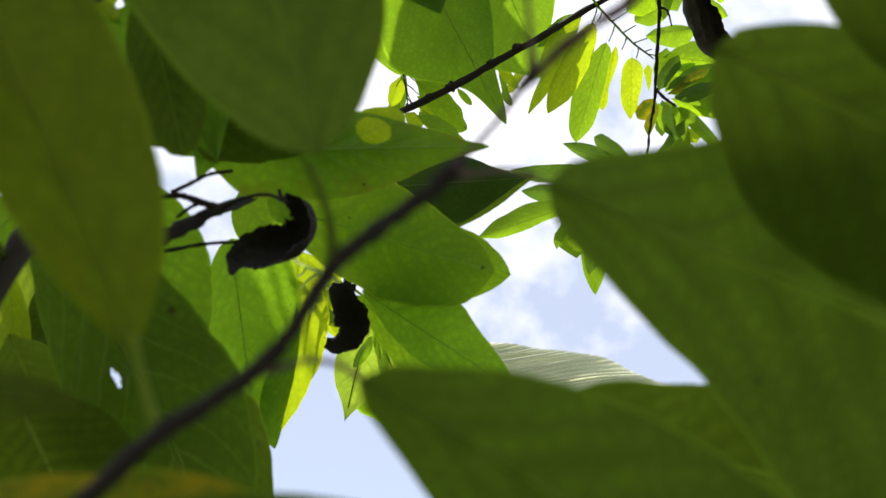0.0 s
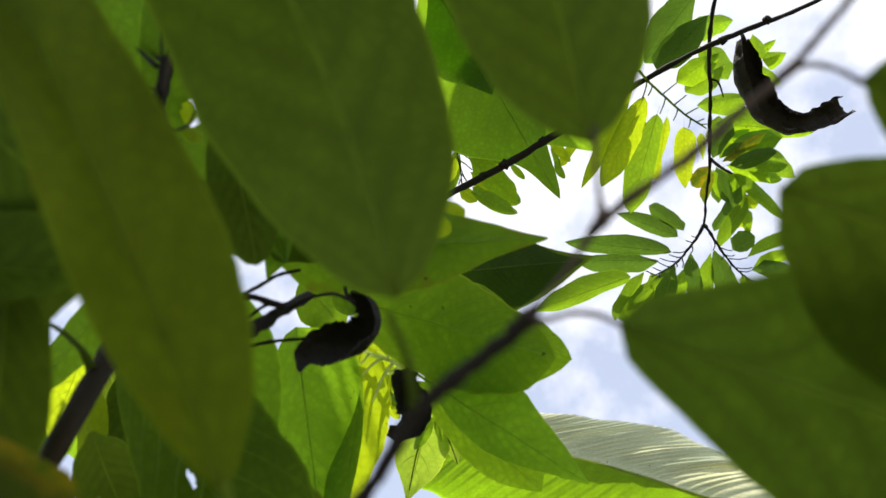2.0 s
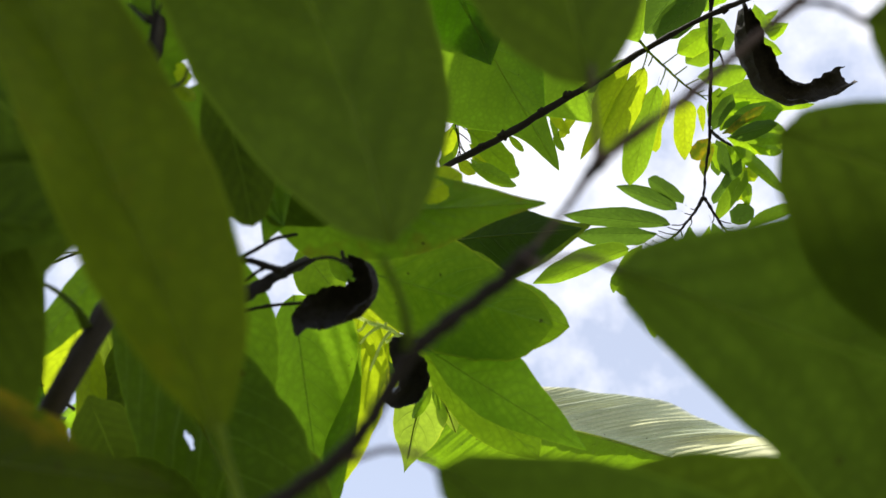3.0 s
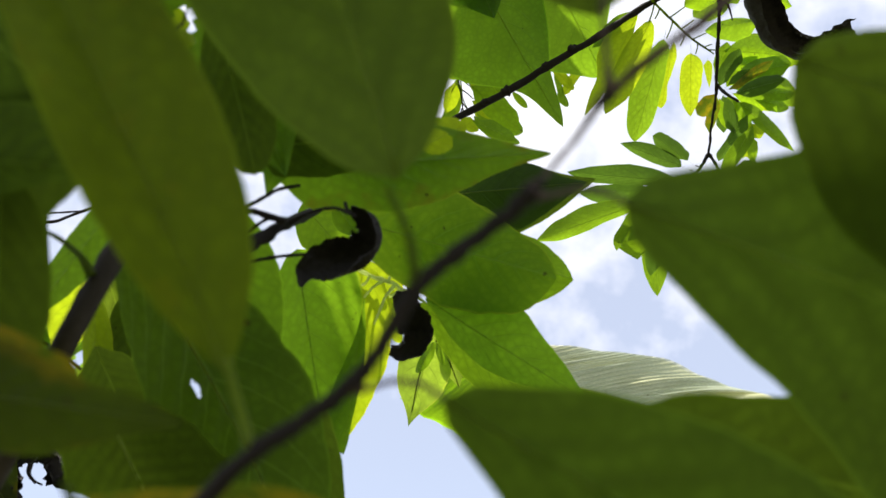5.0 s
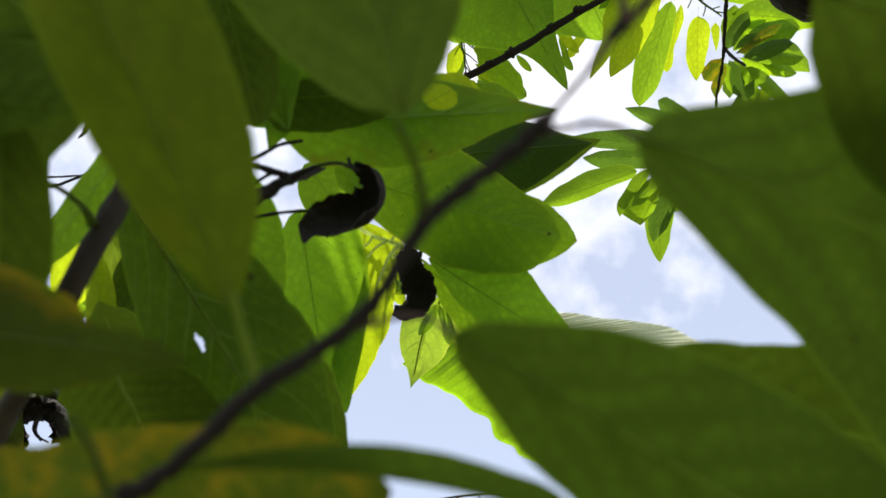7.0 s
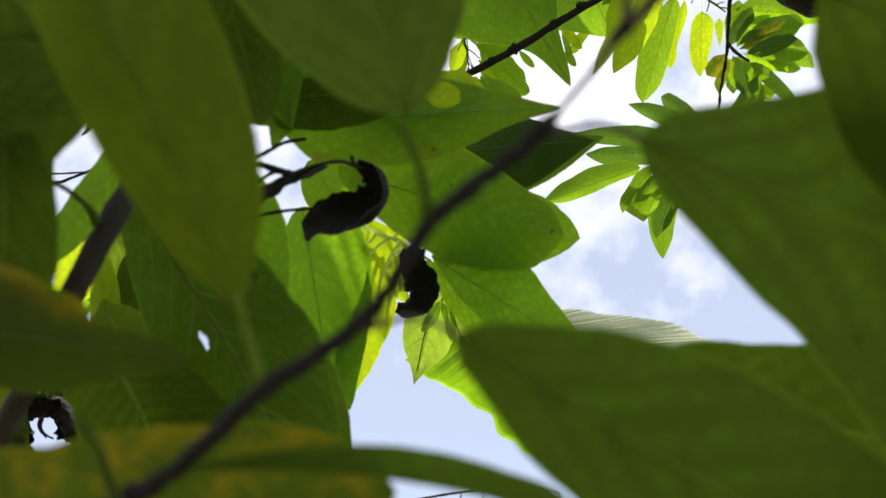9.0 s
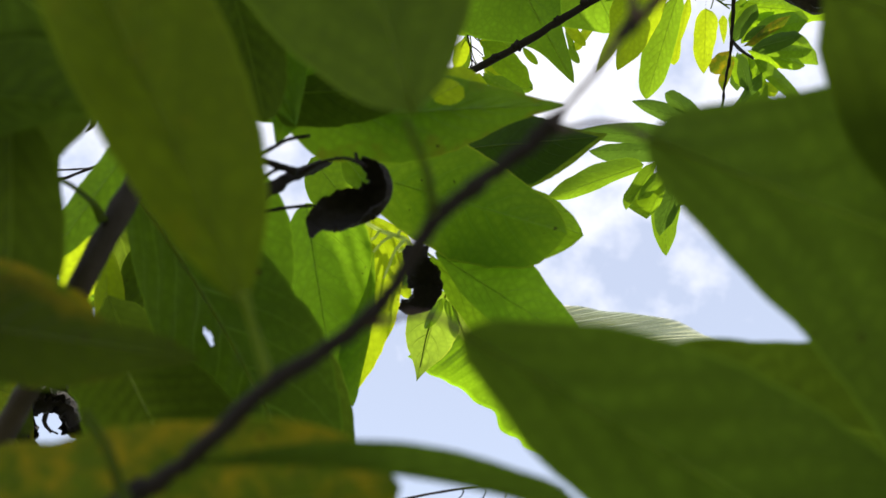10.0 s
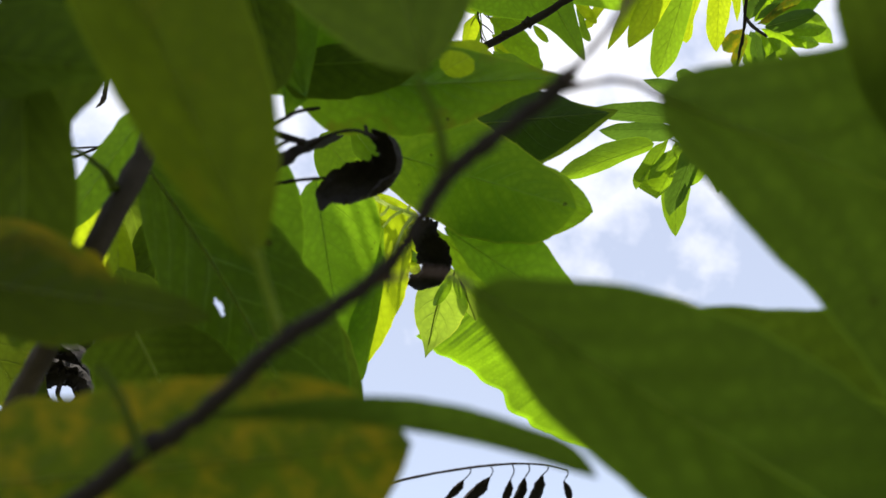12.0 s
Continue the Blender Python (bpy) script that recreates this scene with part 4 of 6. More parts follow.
leaf(tree, (-0.1296, 0.1394, 1.6545), (-0.1191, 0.1484, 1.6469), 0.0105, roll=0, bend=0, edges=((0.0010, 0.0030, 0.0048, 0.0059, 0.0051, 0.0044, 0.0037), (0.0007, 0.0020, 0.0032, 0.0039, 0.0046, 0.0039, 0.0025)), arch=0.0, wave=0.004, cup=0.05, material=LIME)
leaf(tree, (-0.1235, 0.1482, 1.6431), (-0.1131, 0.1524, 1.6395), 0.0037, roll=0, bend=0, edges=((0.0004, 0.0012, 0.0017, 0.0016, 0.0014, 0.0008, 0.0004), (0.0004, 0.0008, 0.0014, 0.0020, 0.0020, 0.0020, 0.0012)), arch=0.0, wave=0.004, cup=0.05, material=LIME)
leaflet(tree, (-0.1027, 0.1207, 1.5935), (-0.0949, 0.1246, 1.5902), 0.0050, roll=-10, material=LIME)
leaf(tree, (-0.1109, 0.1531, 1.6100), (-0.0854, 0.1802, 1.5867), 0.0223, roll=0, bend=0, edges=((0.0016, 0.0049, 0.0087, 0.0126, 0.0114, 0.0103, 0.0047), (0.0013, 0.0038, 0.0067, 0.0097, 0.0092, 0.0086, 0.0043)), arch=0.0, wave=0.004, cup=0.05, material=SHADED_BROAD)
leaf(tree, (-0.0921, 0.1238, 1.6136), (-0.0765, 0.1726, 1.5709), 0.030, roll=5, arch=0.04, sharp=0.45, material=BROAD)
leaf(tree, (-0.0882, 0.1941, 1.6209), (-0.0155, 0.1925, 1.6250), 0.0260, roll=0, bend=0, edges=((0.0022, 0.0067, 0.0092, 0.0092, 0.0087, 0.0048, 0.0017), (0.0137, 0.0161, 0.0168, 0.0163, 0.0145, 0.0106, 0.0038)), arch=0.0, wave=0.004, material=BROAD)
# leaves along the long branch
leaf(tree, (-0.0344, 0.3295, 2.1966), (0.0242, 0.4417, 2.1029), 0.080, roll=4, arch=0.04, sharp=0.5)
leaf(tree, (-0.0122, 0.2220, 2.0769), (0.1221, 0.3942, 1.9294), 0.1243, roll=0, bend=0, edges=((0.0195, 0.0548, 0.0543, 0.0539, 0.0381, 0.0171, 0.0081), (0.0118, 0.0353, 0.0628, 0.0695, 0.0665, 0.0193, 0.0062)), arch=0.0, wave=0.004, material=MATURE)
leaf(tree, (0.0728, 0.2350, 2.1182), (0.1717, 0.3771, 1.9964), 0.1153, roll=0, bend=0, edges=((0.0131, 0.0394, 0.0589, 0.0547, 0.0504, 0.0252, 0.0078), (0.0067, 0.0200, 0.0356, 0.0520, 0.0560, 0.0564, 0.0229)), arch=0.0, wave=0.004, material=MATURE)
leaf(tree, (-0.0035, 0.2084, 2.0772), (0.0515, 0.3092, 1.9931), 0.10, roll=8, arch=0.05)
twig(tree, [(0.0203, 0.3914, 2.0753), (0.0190, 0.4007, 2.0660), (0.0190, 0.4159, 2.0508), (0.0223, 0.4284, 2.0383), (0.0242, 0.4414, 2.0253)], [0.0012, 0.0012, 0.0011, 0.0010, 0.0008])
for a, b, c in (((0.0196, 0.4039, 2.0628), (0.0249, 0.4062, 2.0605), (0.0321, 0.4053, 2.0614)),
                ((0.0196, 0.4099, 2.0568), (0.0255, 0.4122, 2.0545), (0.0321, 0.4164, 2.0503)),
                ((0.0203, 0.4201, 2.0466), (0.0281, 0.4238, 2.0429), (0.0360, 0.4289, 2.0378)),
                ((0.0216, 0.4312, 2.0355), (0.0255, 0.4340, 2.0327), (0.0295, 0.4381, 2.0286)),
                ((0.0190, 0.4224, 2.0443), (0.0157, 0.4270, 2.0397), (0.0118, 0.4330, 2.0337)),
                ((0.0229, 0.4363, 2.0304), (0.0216, 0.4386, 2.0281), (0.0203, 0.4414, 2.0253))):
    twig(tree, [a, b, c], [0.0009, 0.0008, 0.0007], "stalk", sides=6)
leaflet(tree, (0.0174, 0.4220, 2.0713), (0.0047, 0.4594, 2.0338), 0.0179, roll=10, material=FRESH)
leaflet(tree, (0.0127, 0.4097, 2.0836), (0.0141, 0.4211, 2.0722), 0.0076, roll=10, material=LIME)
leaflet(tree, (0.0109, 0.4135, 2.0930), (0.0061, 0.4174, 2.0892), 0.0068, roll=-10, material=LIME)
leaflet(tree, (0.0288, 0.3938, 2.0463), (0.0683, 0.4105, 2.0296), 0.0149, roll=8, material=SPRAY)
leaflet(tree, (0.0307, 0.4069, 2.0332), (0.0664, 0.4169, 2.0233), 0.0179, roll=-8, material=LIME)
leaflet(tree, (0.0351, 0.4214, 2.0187), (0.0875, 0.4440, 1.9962), 0.0266, roll=8, material=SPRAY)
leaflet(tree, (0.0356, 0.4375, 2.0159), (0.0853, 0.4585, 1.9949), 0.0190, roll=-10, material=SPRAY)
leaflet(tree, (0.0371, 0.4429, 2.0371), (0.0722, 0.4569, 2.0231), 0.0199, roll=8, material=LIME)
leaflet(tree, (0.0255, 0.4542, 2.0391), (0.0395, 0.4647, 2.0286), 0.0112, roll=10, material=LIME)
leaflet(tree, (0.0773, 0.4027, 2.0108), (0.0928, 0.4146, 1.9989), 0.0075, roll=8, material=FRESH)
leaflet(tree, (0.1209, 0.3829, 2.0306), (0.1439, 0.4001, 2.0134), 0.0108, roll=20, material=LIME)
leaflet(tree, (0.1267, 0.3955, 2.0047), (0.1366, 0.4086, 1.9917), 0.0082, roll=10, material=SPRAY)
# yellow-green leaves below the long branch
leaf(tree, (0.2344, 0.3463, 2.0219), (0.2028, 0.4235, 1.9447), 0.0285, roll=0, bend=0, edges=((0.0091, 0.0108, 0.0127, 0.0134, 0.0144, 0.0128, 0.0058), (0.0056, 0.0128, 0.0167, 0.0175, 0.0166, 0.0139, 0.0090)), arch=0.0, cup=0.22, wave=0.012, nu=28, nv=6, stalk=(0.2372, 0.3395, 2.0287), rib_material=PALE_RIB, material=SPRAY)
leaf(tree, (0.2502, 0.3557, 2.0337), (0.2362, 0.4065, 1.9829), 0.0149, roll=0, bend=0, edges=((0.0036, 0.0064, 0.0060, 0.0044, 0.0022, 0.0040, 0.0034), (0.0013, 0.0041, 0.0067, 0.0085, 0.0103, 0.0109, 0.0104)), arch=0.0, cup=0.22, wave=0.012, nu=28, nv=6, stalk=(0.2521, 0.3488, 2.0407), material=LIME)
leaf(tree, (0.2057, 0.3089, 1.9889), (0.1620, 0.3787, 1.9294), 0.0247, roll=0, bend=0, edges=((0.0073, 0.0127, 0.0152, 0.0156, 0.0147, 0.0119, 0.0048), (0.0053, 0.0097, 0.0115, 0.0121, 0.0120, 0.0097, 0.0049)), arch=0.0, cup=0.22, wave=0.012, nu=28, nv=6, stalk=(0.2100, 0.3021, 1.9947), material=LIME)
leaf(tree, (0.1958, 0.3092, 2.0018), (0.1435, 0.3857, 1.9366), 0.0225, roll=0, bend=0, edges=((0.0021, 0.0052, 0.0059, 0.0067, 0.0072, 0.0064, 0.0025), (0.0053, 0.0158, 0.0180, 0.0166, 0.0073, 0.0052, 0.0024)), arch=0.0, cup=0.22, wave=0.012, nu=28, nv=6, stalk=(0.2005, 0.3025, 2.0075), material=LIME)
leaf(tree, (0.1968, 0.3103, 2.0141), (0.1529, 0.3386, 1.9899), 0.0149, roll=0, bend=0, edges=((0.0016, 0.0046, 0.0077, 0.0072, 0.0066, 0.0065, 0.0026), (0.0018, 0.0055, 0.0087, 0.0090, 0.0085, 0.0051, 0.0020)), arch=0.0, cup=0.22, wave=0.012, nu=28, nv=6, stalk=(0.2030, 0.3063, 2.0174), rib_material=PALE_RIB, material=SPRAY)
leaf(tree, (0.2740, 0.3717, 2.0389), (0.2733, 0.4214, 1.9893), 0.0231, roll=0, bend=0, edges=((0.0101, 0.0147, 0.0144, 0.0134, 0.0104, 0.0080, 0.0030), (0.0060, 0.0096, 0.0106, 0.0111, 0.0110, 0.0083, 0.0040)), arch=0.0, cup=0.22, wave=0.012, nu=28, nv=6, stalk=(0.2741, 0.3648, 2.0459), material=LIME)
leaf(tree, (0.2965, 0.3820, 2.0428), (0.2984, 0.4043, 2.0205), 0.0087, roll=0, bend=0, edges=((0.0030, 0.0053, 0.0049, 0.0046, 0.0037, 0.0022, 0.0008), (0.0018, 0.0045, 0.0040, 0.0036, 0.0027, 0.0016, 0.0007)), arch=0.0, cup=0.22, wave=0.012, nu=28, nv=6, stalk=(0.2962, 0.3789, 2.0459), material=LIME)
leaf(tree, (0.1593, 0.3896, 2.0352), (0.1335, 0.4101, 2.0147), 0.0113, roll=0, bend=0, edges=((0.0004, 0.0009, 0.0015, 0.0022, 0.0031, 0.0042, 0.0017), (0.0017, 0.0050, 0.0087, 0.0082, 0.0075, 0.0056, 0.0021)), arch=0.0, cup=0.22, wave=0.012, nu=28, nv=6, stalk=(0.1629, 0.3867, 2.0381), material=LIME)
leaf(tree, (0.1265, 0.3856, 2.0392), (0.1379, 0.4177, 2.0071), 0.0063, roll=0, bend=0, edges=((0.0004, 0.0009, 0.0013, 0.0016, 0.0017, 0.0012, 0.0005), (0.0013, 0.0039, 0.0054, 0.0053, 0.0052, 0.0034, 0.0013)), arch=0.0, cup=0.22, wave=0.012, nu=28, nv=6, stalk=(0.1249, 0.3811, 2.0437), rib_material=PALE_RIB, material=SPRAY)
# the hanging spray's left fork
leaf(tree, (0.2768, 0.4838, 1.9806), (0.2056, 0.4644, 2.0000), 0.0190, roll=0, bend=0, edges=((0.0027, 0.0064, 0.0073, 0.0073, 0.0062, 0.0045, 0.0017), (0.0084, 0.0122, 0.0138, 0.0140, 0.0116, 0.0085, 0.0033)), arch=0.0, cup=0.22, wave=0.012, nu=28, nv=6, stalk=(0.2861, 0.4864, 1.9780), rib_material=PALE_RIB, material=SHADED_SPRAY)
leaf(tree, (0.2839, 0.4787, 1.9857), (0.2435, 0.4580, 2.0064), 0.0165, roll=0, bend=0, edges=((0.0015, 0.0043, 0.0053, 0.0063, 0.0066, 0.0071, 0.0036), (0.0080, 0.0095, 0.0114, 0.0119, 0.0111, 0.0103, 0.0070)), arch=0.0, cup=0.22, wave=0.012, nu=28, nv=6, stalk=(0.2896, 0.4816, 1.9828), rib_material=PALE_RIB, material=SHADED_SPRAY)
leaf(tree, (0.2591, 0.4785, 1.9455), (0.1395, 0.4735, 1.9579), 0.0218, roll=0, bend=0, edges=((0.0024, 0.0054, 0.0067, 0.0080, 0.0090, 0.0082, 0.0041), (0.0081, 0.0134, 0.0153, 0.0155, 0.0122, 0.0083, 0.0032)), arch=0.0, cup=0.22, wave=0.012, nu=28, nv=6, stalk=(0.2690, 0.4789, 1.9445), rib_material=PALE_RIB, material=SHADED_SPRAY)
leaf(tree, (0.2475, 0.4922, 1.9472), (0.1547, 0.4961, 1.9497), 0.0208, roll=0, bend=0, edges=((0.0049, 0.0120, 0.0129, 0.0139, 0.0121, 0.0109, 0.0052), (0.0018, 0.0053, 0.0094, 0.0094, 0.0083, 0.0070, 0.0026)), arch=0.0, cup=0.22, wave=0.012, nu=28, nv=6, stalk=(0.2575, 0.4918, 1.9470), rib_material=PALE_RIB, material=SHADED_SPRAY)
leaf(tree, (0.1997, 0.4670, 1.8919), (0.0981, 0.4975, 1.8705), 0.0232, roll=0, bend=0, edges=((0.0048, 0.0055, 0.0063, 0.0083, 0.0087, 0.0075, 0.0029), (0.0096, 0.0139, 0.0169, 0.0172, 0.0142, 0.0110, 0.0042)), arch=0.0, cup=0.22, wave=0.012, nu=28, nv=6, stalk=(0.2091, 0.4642, 1.8939), rib_material=PALE_RIB, material=SPRAY)
leaf(tree, (0.2180, 0.4728, 1.9058), (0.1866, 0.5127, 1.8711), 0.0122, roll=0, bend=0, edges=((0.0012, 0.0036, 0.0027, 0.0015, 0.0004, 0.0005, 0.0005), (0.0025, 0.0075, 0.0101, 0.0101, 0.0100, 0.0102, 0.0063)), arch=0.0, cup=0.22, wave=0.012, nu=28, nv=6, stalk=(0.2224, 0.4672, 1.9107), rib_material=PALE_RIB, material=SPRAY)
leaf(tree, (0.2321, 0.4860, 1.8995), (0.2097, 0.5222, 1.8676), 0.0271, roll=0, bend=0, edges=((0.0009, 0.0028, 0.0047, 0.0059, 0.0071, 0.0045, 0.0017), (0.0104, 0.0179, 0.0200, 0.0225, 0.0233, 0.0249, 0.0221)), arch=0.0, cup=0.5, wave=0.012, nu=28, nv=6, stalk=(0.2352, 0.4810, 1.9039), material=FRESH)
leaf(tree, (0.2374, 0.4735, 1.8997), (0.1974, 0.5023, 1.8758), 0.0136, roll=0, bend=0, edges=((0.0007, 0.0020, 0.0036, 0.0048, 0.0053, 0.0062, 0.0025), (0.0013, 0.0041, 0.0074, 0.0094, 0.0078, 0.0064, 0.0025)), arch=0.0, cup=0.22, wave=0.012, nu=28, nv=6, stalk=(0.2430, 0.4695, 1.9031), rib_material=PALE_RIB, material=SPRAY)
leaf(tree, (0.2436, 0.5115, 1.9479), (0.2458, 0.5845, 1.8703), 0.0310, roll=0, bend=0, edges=((0.0116, 0.0158, 0.0195, 0.0178, 0.0150, 0.0112, 0.0049), (0.0036, 0.0106, 0.0146, 0.0152, 0.0148, 0.0114, 0.0057)), arch=0.0, cup=0.22, wave=0.012, nu=28, nv=6, stalk=(0.2434, 0.5046, 1.9552), rib_material=PALE_RIB, material=SPRAY)
leaf(tree, (0.2418, 0.5116, 1.9303), (0.2406, 0.5456, 1.8942), 0.0161, roll=0, bend=0, edges=((0.0013, 0.0040, 0.0072, 0.0090, 0.0086, 0.0086, 0.0033), (0.0016, 0.0048, 0.0086, 0.0091, 0.0086, 0.0087, 0.0033)), arch=0.0, cup=0.22, wave=0.012, nu=28, nv=6, stalk=(0.2420, 0.5068, 1.9354), rib_material=PALE_RIB, material=SHADED_SPRAY)
leaf(tree, (0.2598, 0.4836, 1.9299), (0.2303, 0.5506, 1.8700), 0.0269, roll=0, bend=0, edges=((0.0030, 0.0092, 0.0114, 0.0121, 0.0108, 0.0096, 0.0037), (0.0049, 0.0141, 0.0174, 0.0180, 0.0164, 0.0123, 0.0063)), arch=0.0, cup=0.22, wave=0.012, nu=28, nv=6, stalk=(0.2629, 0.4765, 1.9362), rib_material=PALE_RIB, material=SHADED_SPRAY)
leaf(tree, (0.2716, 0.4922, 1.9320), (0.2465, 0.5331, 1.8959), 0.0213, roll=0, bend=0, edges=((0.0035, 0.0105, 0.0129, 0.0153, 0.0150, 0.0127, 0.0057), (0.0015, 0.0044, 0.0077, 0.0085, 0.0071, 0.0060, 0.0026)), arch=0.0, cup=0.22, wave=0.012, nu=28, nv=6, stalk=(0.2751, 0.4864, 1.9371), rib_material=PALE_RIB, material=SPRAY)
leaf(tree, (0.2816, 0.4817, 1.9478), (0.2865, 0.5394, 1.8944), 0.0183, roll=0, bend=0, edges=((0.0029, 0.0086, 0.0111, 0.0124, 0.0108, 0.0093, 0.0040), (0.0030, 0.0081, 0.0081, 0.0078, 0.0075, 0.0071, 0.0026)), arch=0.0, cup=0.22, wave=0.012, nu=28, nv=6, stalk=(0.2810, 0.4744, 1.9546), rib_material=PALE_RIB, material=SHADED_SPRAY)
leaf(tree, (0.3063, 0.4840, 1.9510), (0.3013, 0.5366, 1.9028), 0.0163, roll=0, bend=0, edges=((0.0009, 0.0027, 0.0048, 0.0053, 0.0050, 0.0039, 0.0015), (0.0027, 0.0081, 0.0130, 0.0129, 0.0128, 0.0097, 0.0062)), arch=0.0, cup=0.22, wave=0.012, nu=28, nv=6, stalk=(0.3070, 0.4766, 1.9577), rib_material=PALE_RIB, material=SPRAY)
leaf(tree, (0.3095, 0.4814, 1.9531), (0.3391, 0.5288, 1.9075), 0.0236, roll=0, bend=0, edges=((0.0024, 0.0071, 0.0099, 0.0101, 0.0102, 0.0063, 0.0024), (0.0032, 0.0097, 0.0148, 0.0155, 0.0162, 0.0132, 0.0085)), arch=0.0, cup=0.22, wave=0.012, nu=28, nv=6, stalk=(0.3054, 0.4749, 1.9594), rib_material=PALE_RIB, material=SHADED_SPRAY)
leaf(tree, (0.3204, 0.5094, 1.9402), (0.3257, 0.5423, 1.9095), 0.0166, roll=0, bend=0, edges=((0.0013, 0.0040, 0.0073, 0.0103, 0.0090, 0.0081, 0.0053), (0.0015, 0.0045, 0.0080, 0.0083, 0.0077, 0.0077, 0.0044)), arch=0.0, cup=0.22, wave=0.012, nu=28, nv=6, stalk=(0.3197, 0.5048, 1.9445), rib_material=PALE_RIB, material=SPRAY)
# its right fork
leaf(tree, (0.3346, 0.4869, 1.9600), (0.3602, 0.4746, 1.9697), 0.0214, roll=0, bend=0, edges=((0.0039, 0.0113, 0.0125, 0.0139, 0.0140, 0.0117, 0.0098), (0.0022, 0.0066, 0.0085, 0.0099, 0.0093, 0.0088, 0.0040)), arch=0.0, cup=0.22, wave=0.012, nu=28, nv=6, stalk=(0.3310, 0.4886, 1.9587), rib_material=PALE_RIB, material=SHADED_SPRAY)
leaf(tree, (0.3513, 0.4925, 1.9537), (0.4066, 0.4751, 1.9662), 0.0138, roll=0, bend=0, edges=((0.0029, 0.0088, 0.0118, 0.0138, 0.0141, 0.0133, 0.0107), (0.0004, 0.0004, 0.0007, 0.0010, 0.0013, 0.0013, 0.0005)), arch=0.0, cup=0.22, wave=0.012, nu=28, nv=6, stalk=(0.3435, 0.4949, 1.9520), rib_material=PALE_RIB, material=SPRAY)
leaf(tree, (0.3603, 0.5038, 1.9496), (0.4133, 0.4868, 1.9617), 0.0140, roll=0, bend=0, edges=((0.0024, 0.0072, 0.0088, 0.0094, 0.0074, 0.0045, 0.0017), (0.0007, 0.0021, 0.0037, 0.0052, 0.0063, 0.0068, 0.0026)), arch=0.0, cup=0.22, wave=0.012, nu=28, nv=6, stalk=(0.3529, 0.5061, 1.9479), material=FRESH)
leaf(tree, (0.3554, 0.5031, 1.9438), (0.4185, 0.5140, 1.9295), 0.0213, roll=0, bend=0, edges=((0.0049, 0.0148, 0.0170, 0.0196, 0.0168, 0.0132, 0.0050), (0.0008, 0.0024, 0.0043, 0.0039, 0.0028, 0.0018, 0.0007)), arch=0.0, cup=0.22, wave=0.012, nu=28, nv=6, stalk=(0.3466, 0.5015, 1.9458), rib_material=PALE_RIB, material=SHADED_SPRAY)
leaf(tree, (0.3548, 0.5246, 1.9375), (0.3525, 0.5454, 1.9185), 0.0145, roll=0, bend=0, edges=((0.0043, 0.0112, 0.0109, 0.0105, 0.0102, 0.0080, 0.0030), (0.0007, 0.0020, 0.0037, 0.0045, 0.0047, 0.0054, 0.0028)), arch=0.0, cup=0.22, wave=0.012, nu=28, nv=6, stalk=(0.3551, 0.5217, 1.9402), material=LIME)
leaf(tree, (0.3716, 0.5229, 1.9380), (0.4101, 0.5410, 1.9188), 0.0174, roll=0, bend=0, edges=((0.0015, 0.0045, 0.0076, 0.0078, 0.0081, 0.0063, 0.0024), (0.0021, 0.0063, 0.0100, 0.0110, 0.0114, 0.0069, 0.0026)), arch=0.0, cup=0.22, wave=0.012, nu=28, nv=6, stalk=(0.3662, 0.5204, 1.9407), material=LIME)
leaf(tree, (0.3449, 0.5084, 1.9395), (0.3517, 0.5188, 1.9295), 0.0089, roll=0, bend=0, edges=((0.0009, 0.0027, 0.0047, 0.0053, 0.0052, 0.0053, 0.0021), (0.0018, 0.0047, 0.0047, 0.0047, 0.0039, 0.0023, 0.0009)), arch=0.0, cup=0.22, wave=0.012, nu=28, nv=6, stalk=(0.3440, 0.5069, 1.9410), rib_material=PALE_RIB, material=SPRAY)
# the tuft above
leaf(tree, (0.3473, 0.4356, 1.9929), (0.3160, 0.4787, 1.9551), 0.0175, roll=0, bend=0, edges=((0.0039, 0.0095, 0.0099, 0.0095, 0.0076, 0.0053, 0.0020), (0.0015, 0.0044, 0.0075, 0.0088, 0.0097, 0.0086, 0.0054)), arch=0.0, cup=0.22, wave=0.012, nu=28, nv=6, stalk=(0.3517, 0.4295, 1.9982), rib_material=PALE_RIB, material=SPRAY)
leaf(tree, (0.3506, 0.4506, 1.9924), (0.3549, 0.4719, 1.9725), 0.0118, roll=0, bend=0, edges=((0.0019, 0.0058, 0.0067, 0.0066, 0.0055, 0.0033, 0.0013), (0.0009, 0.0027, 0.0047, 0.0066, 0.0060, 0.0059, 0.0028)), arch=0.0, cup=0.22, wave=0.012, nu=28, nv=6, stalk=(0.3500, 0.4477, 1.9952), material=FRESH)
leaf(tree, (0.3420, 0.4279, 2.0280), (0.4035, 0.4678, 1.9882), 0.0153, roll=0, bend=0, edges=((0.0052, 0.0096, 0.0111, 0.0108, 0.0090, 0.0065, 0.0025), (0.0025, 0.0058, 0.0062, 0.0060, 0.0056, 0.0048, 0.0019)), arch=0.0, cup=0.22, wave=0.012, nu=28, nv=6, stalk=(0.3346, 0.4231, 2.0328), rib_material=PALE_RIB, material=SPRAY)
leaf(tree, (0.3152, 0.4105, 2.0355), (0.3396, 0.3805, 2.0655), 0.0165, roll=0, bend=0, edges=((0.0027, 0.0081, 0.0086, 0.0091, 0.0083, 0.0070, 0.0032), (0.0024, 0.0060, 0.0067, 0.0075, 0.0085, 0.0102, 0.0046)), arch=0.0, cup=0.22, wave=0.012, nu=28, nv=6, stalk=(0.3118, 0.4147, 2.0314), rib_material=PALE_RIB, material=SHADED_SPRAY)
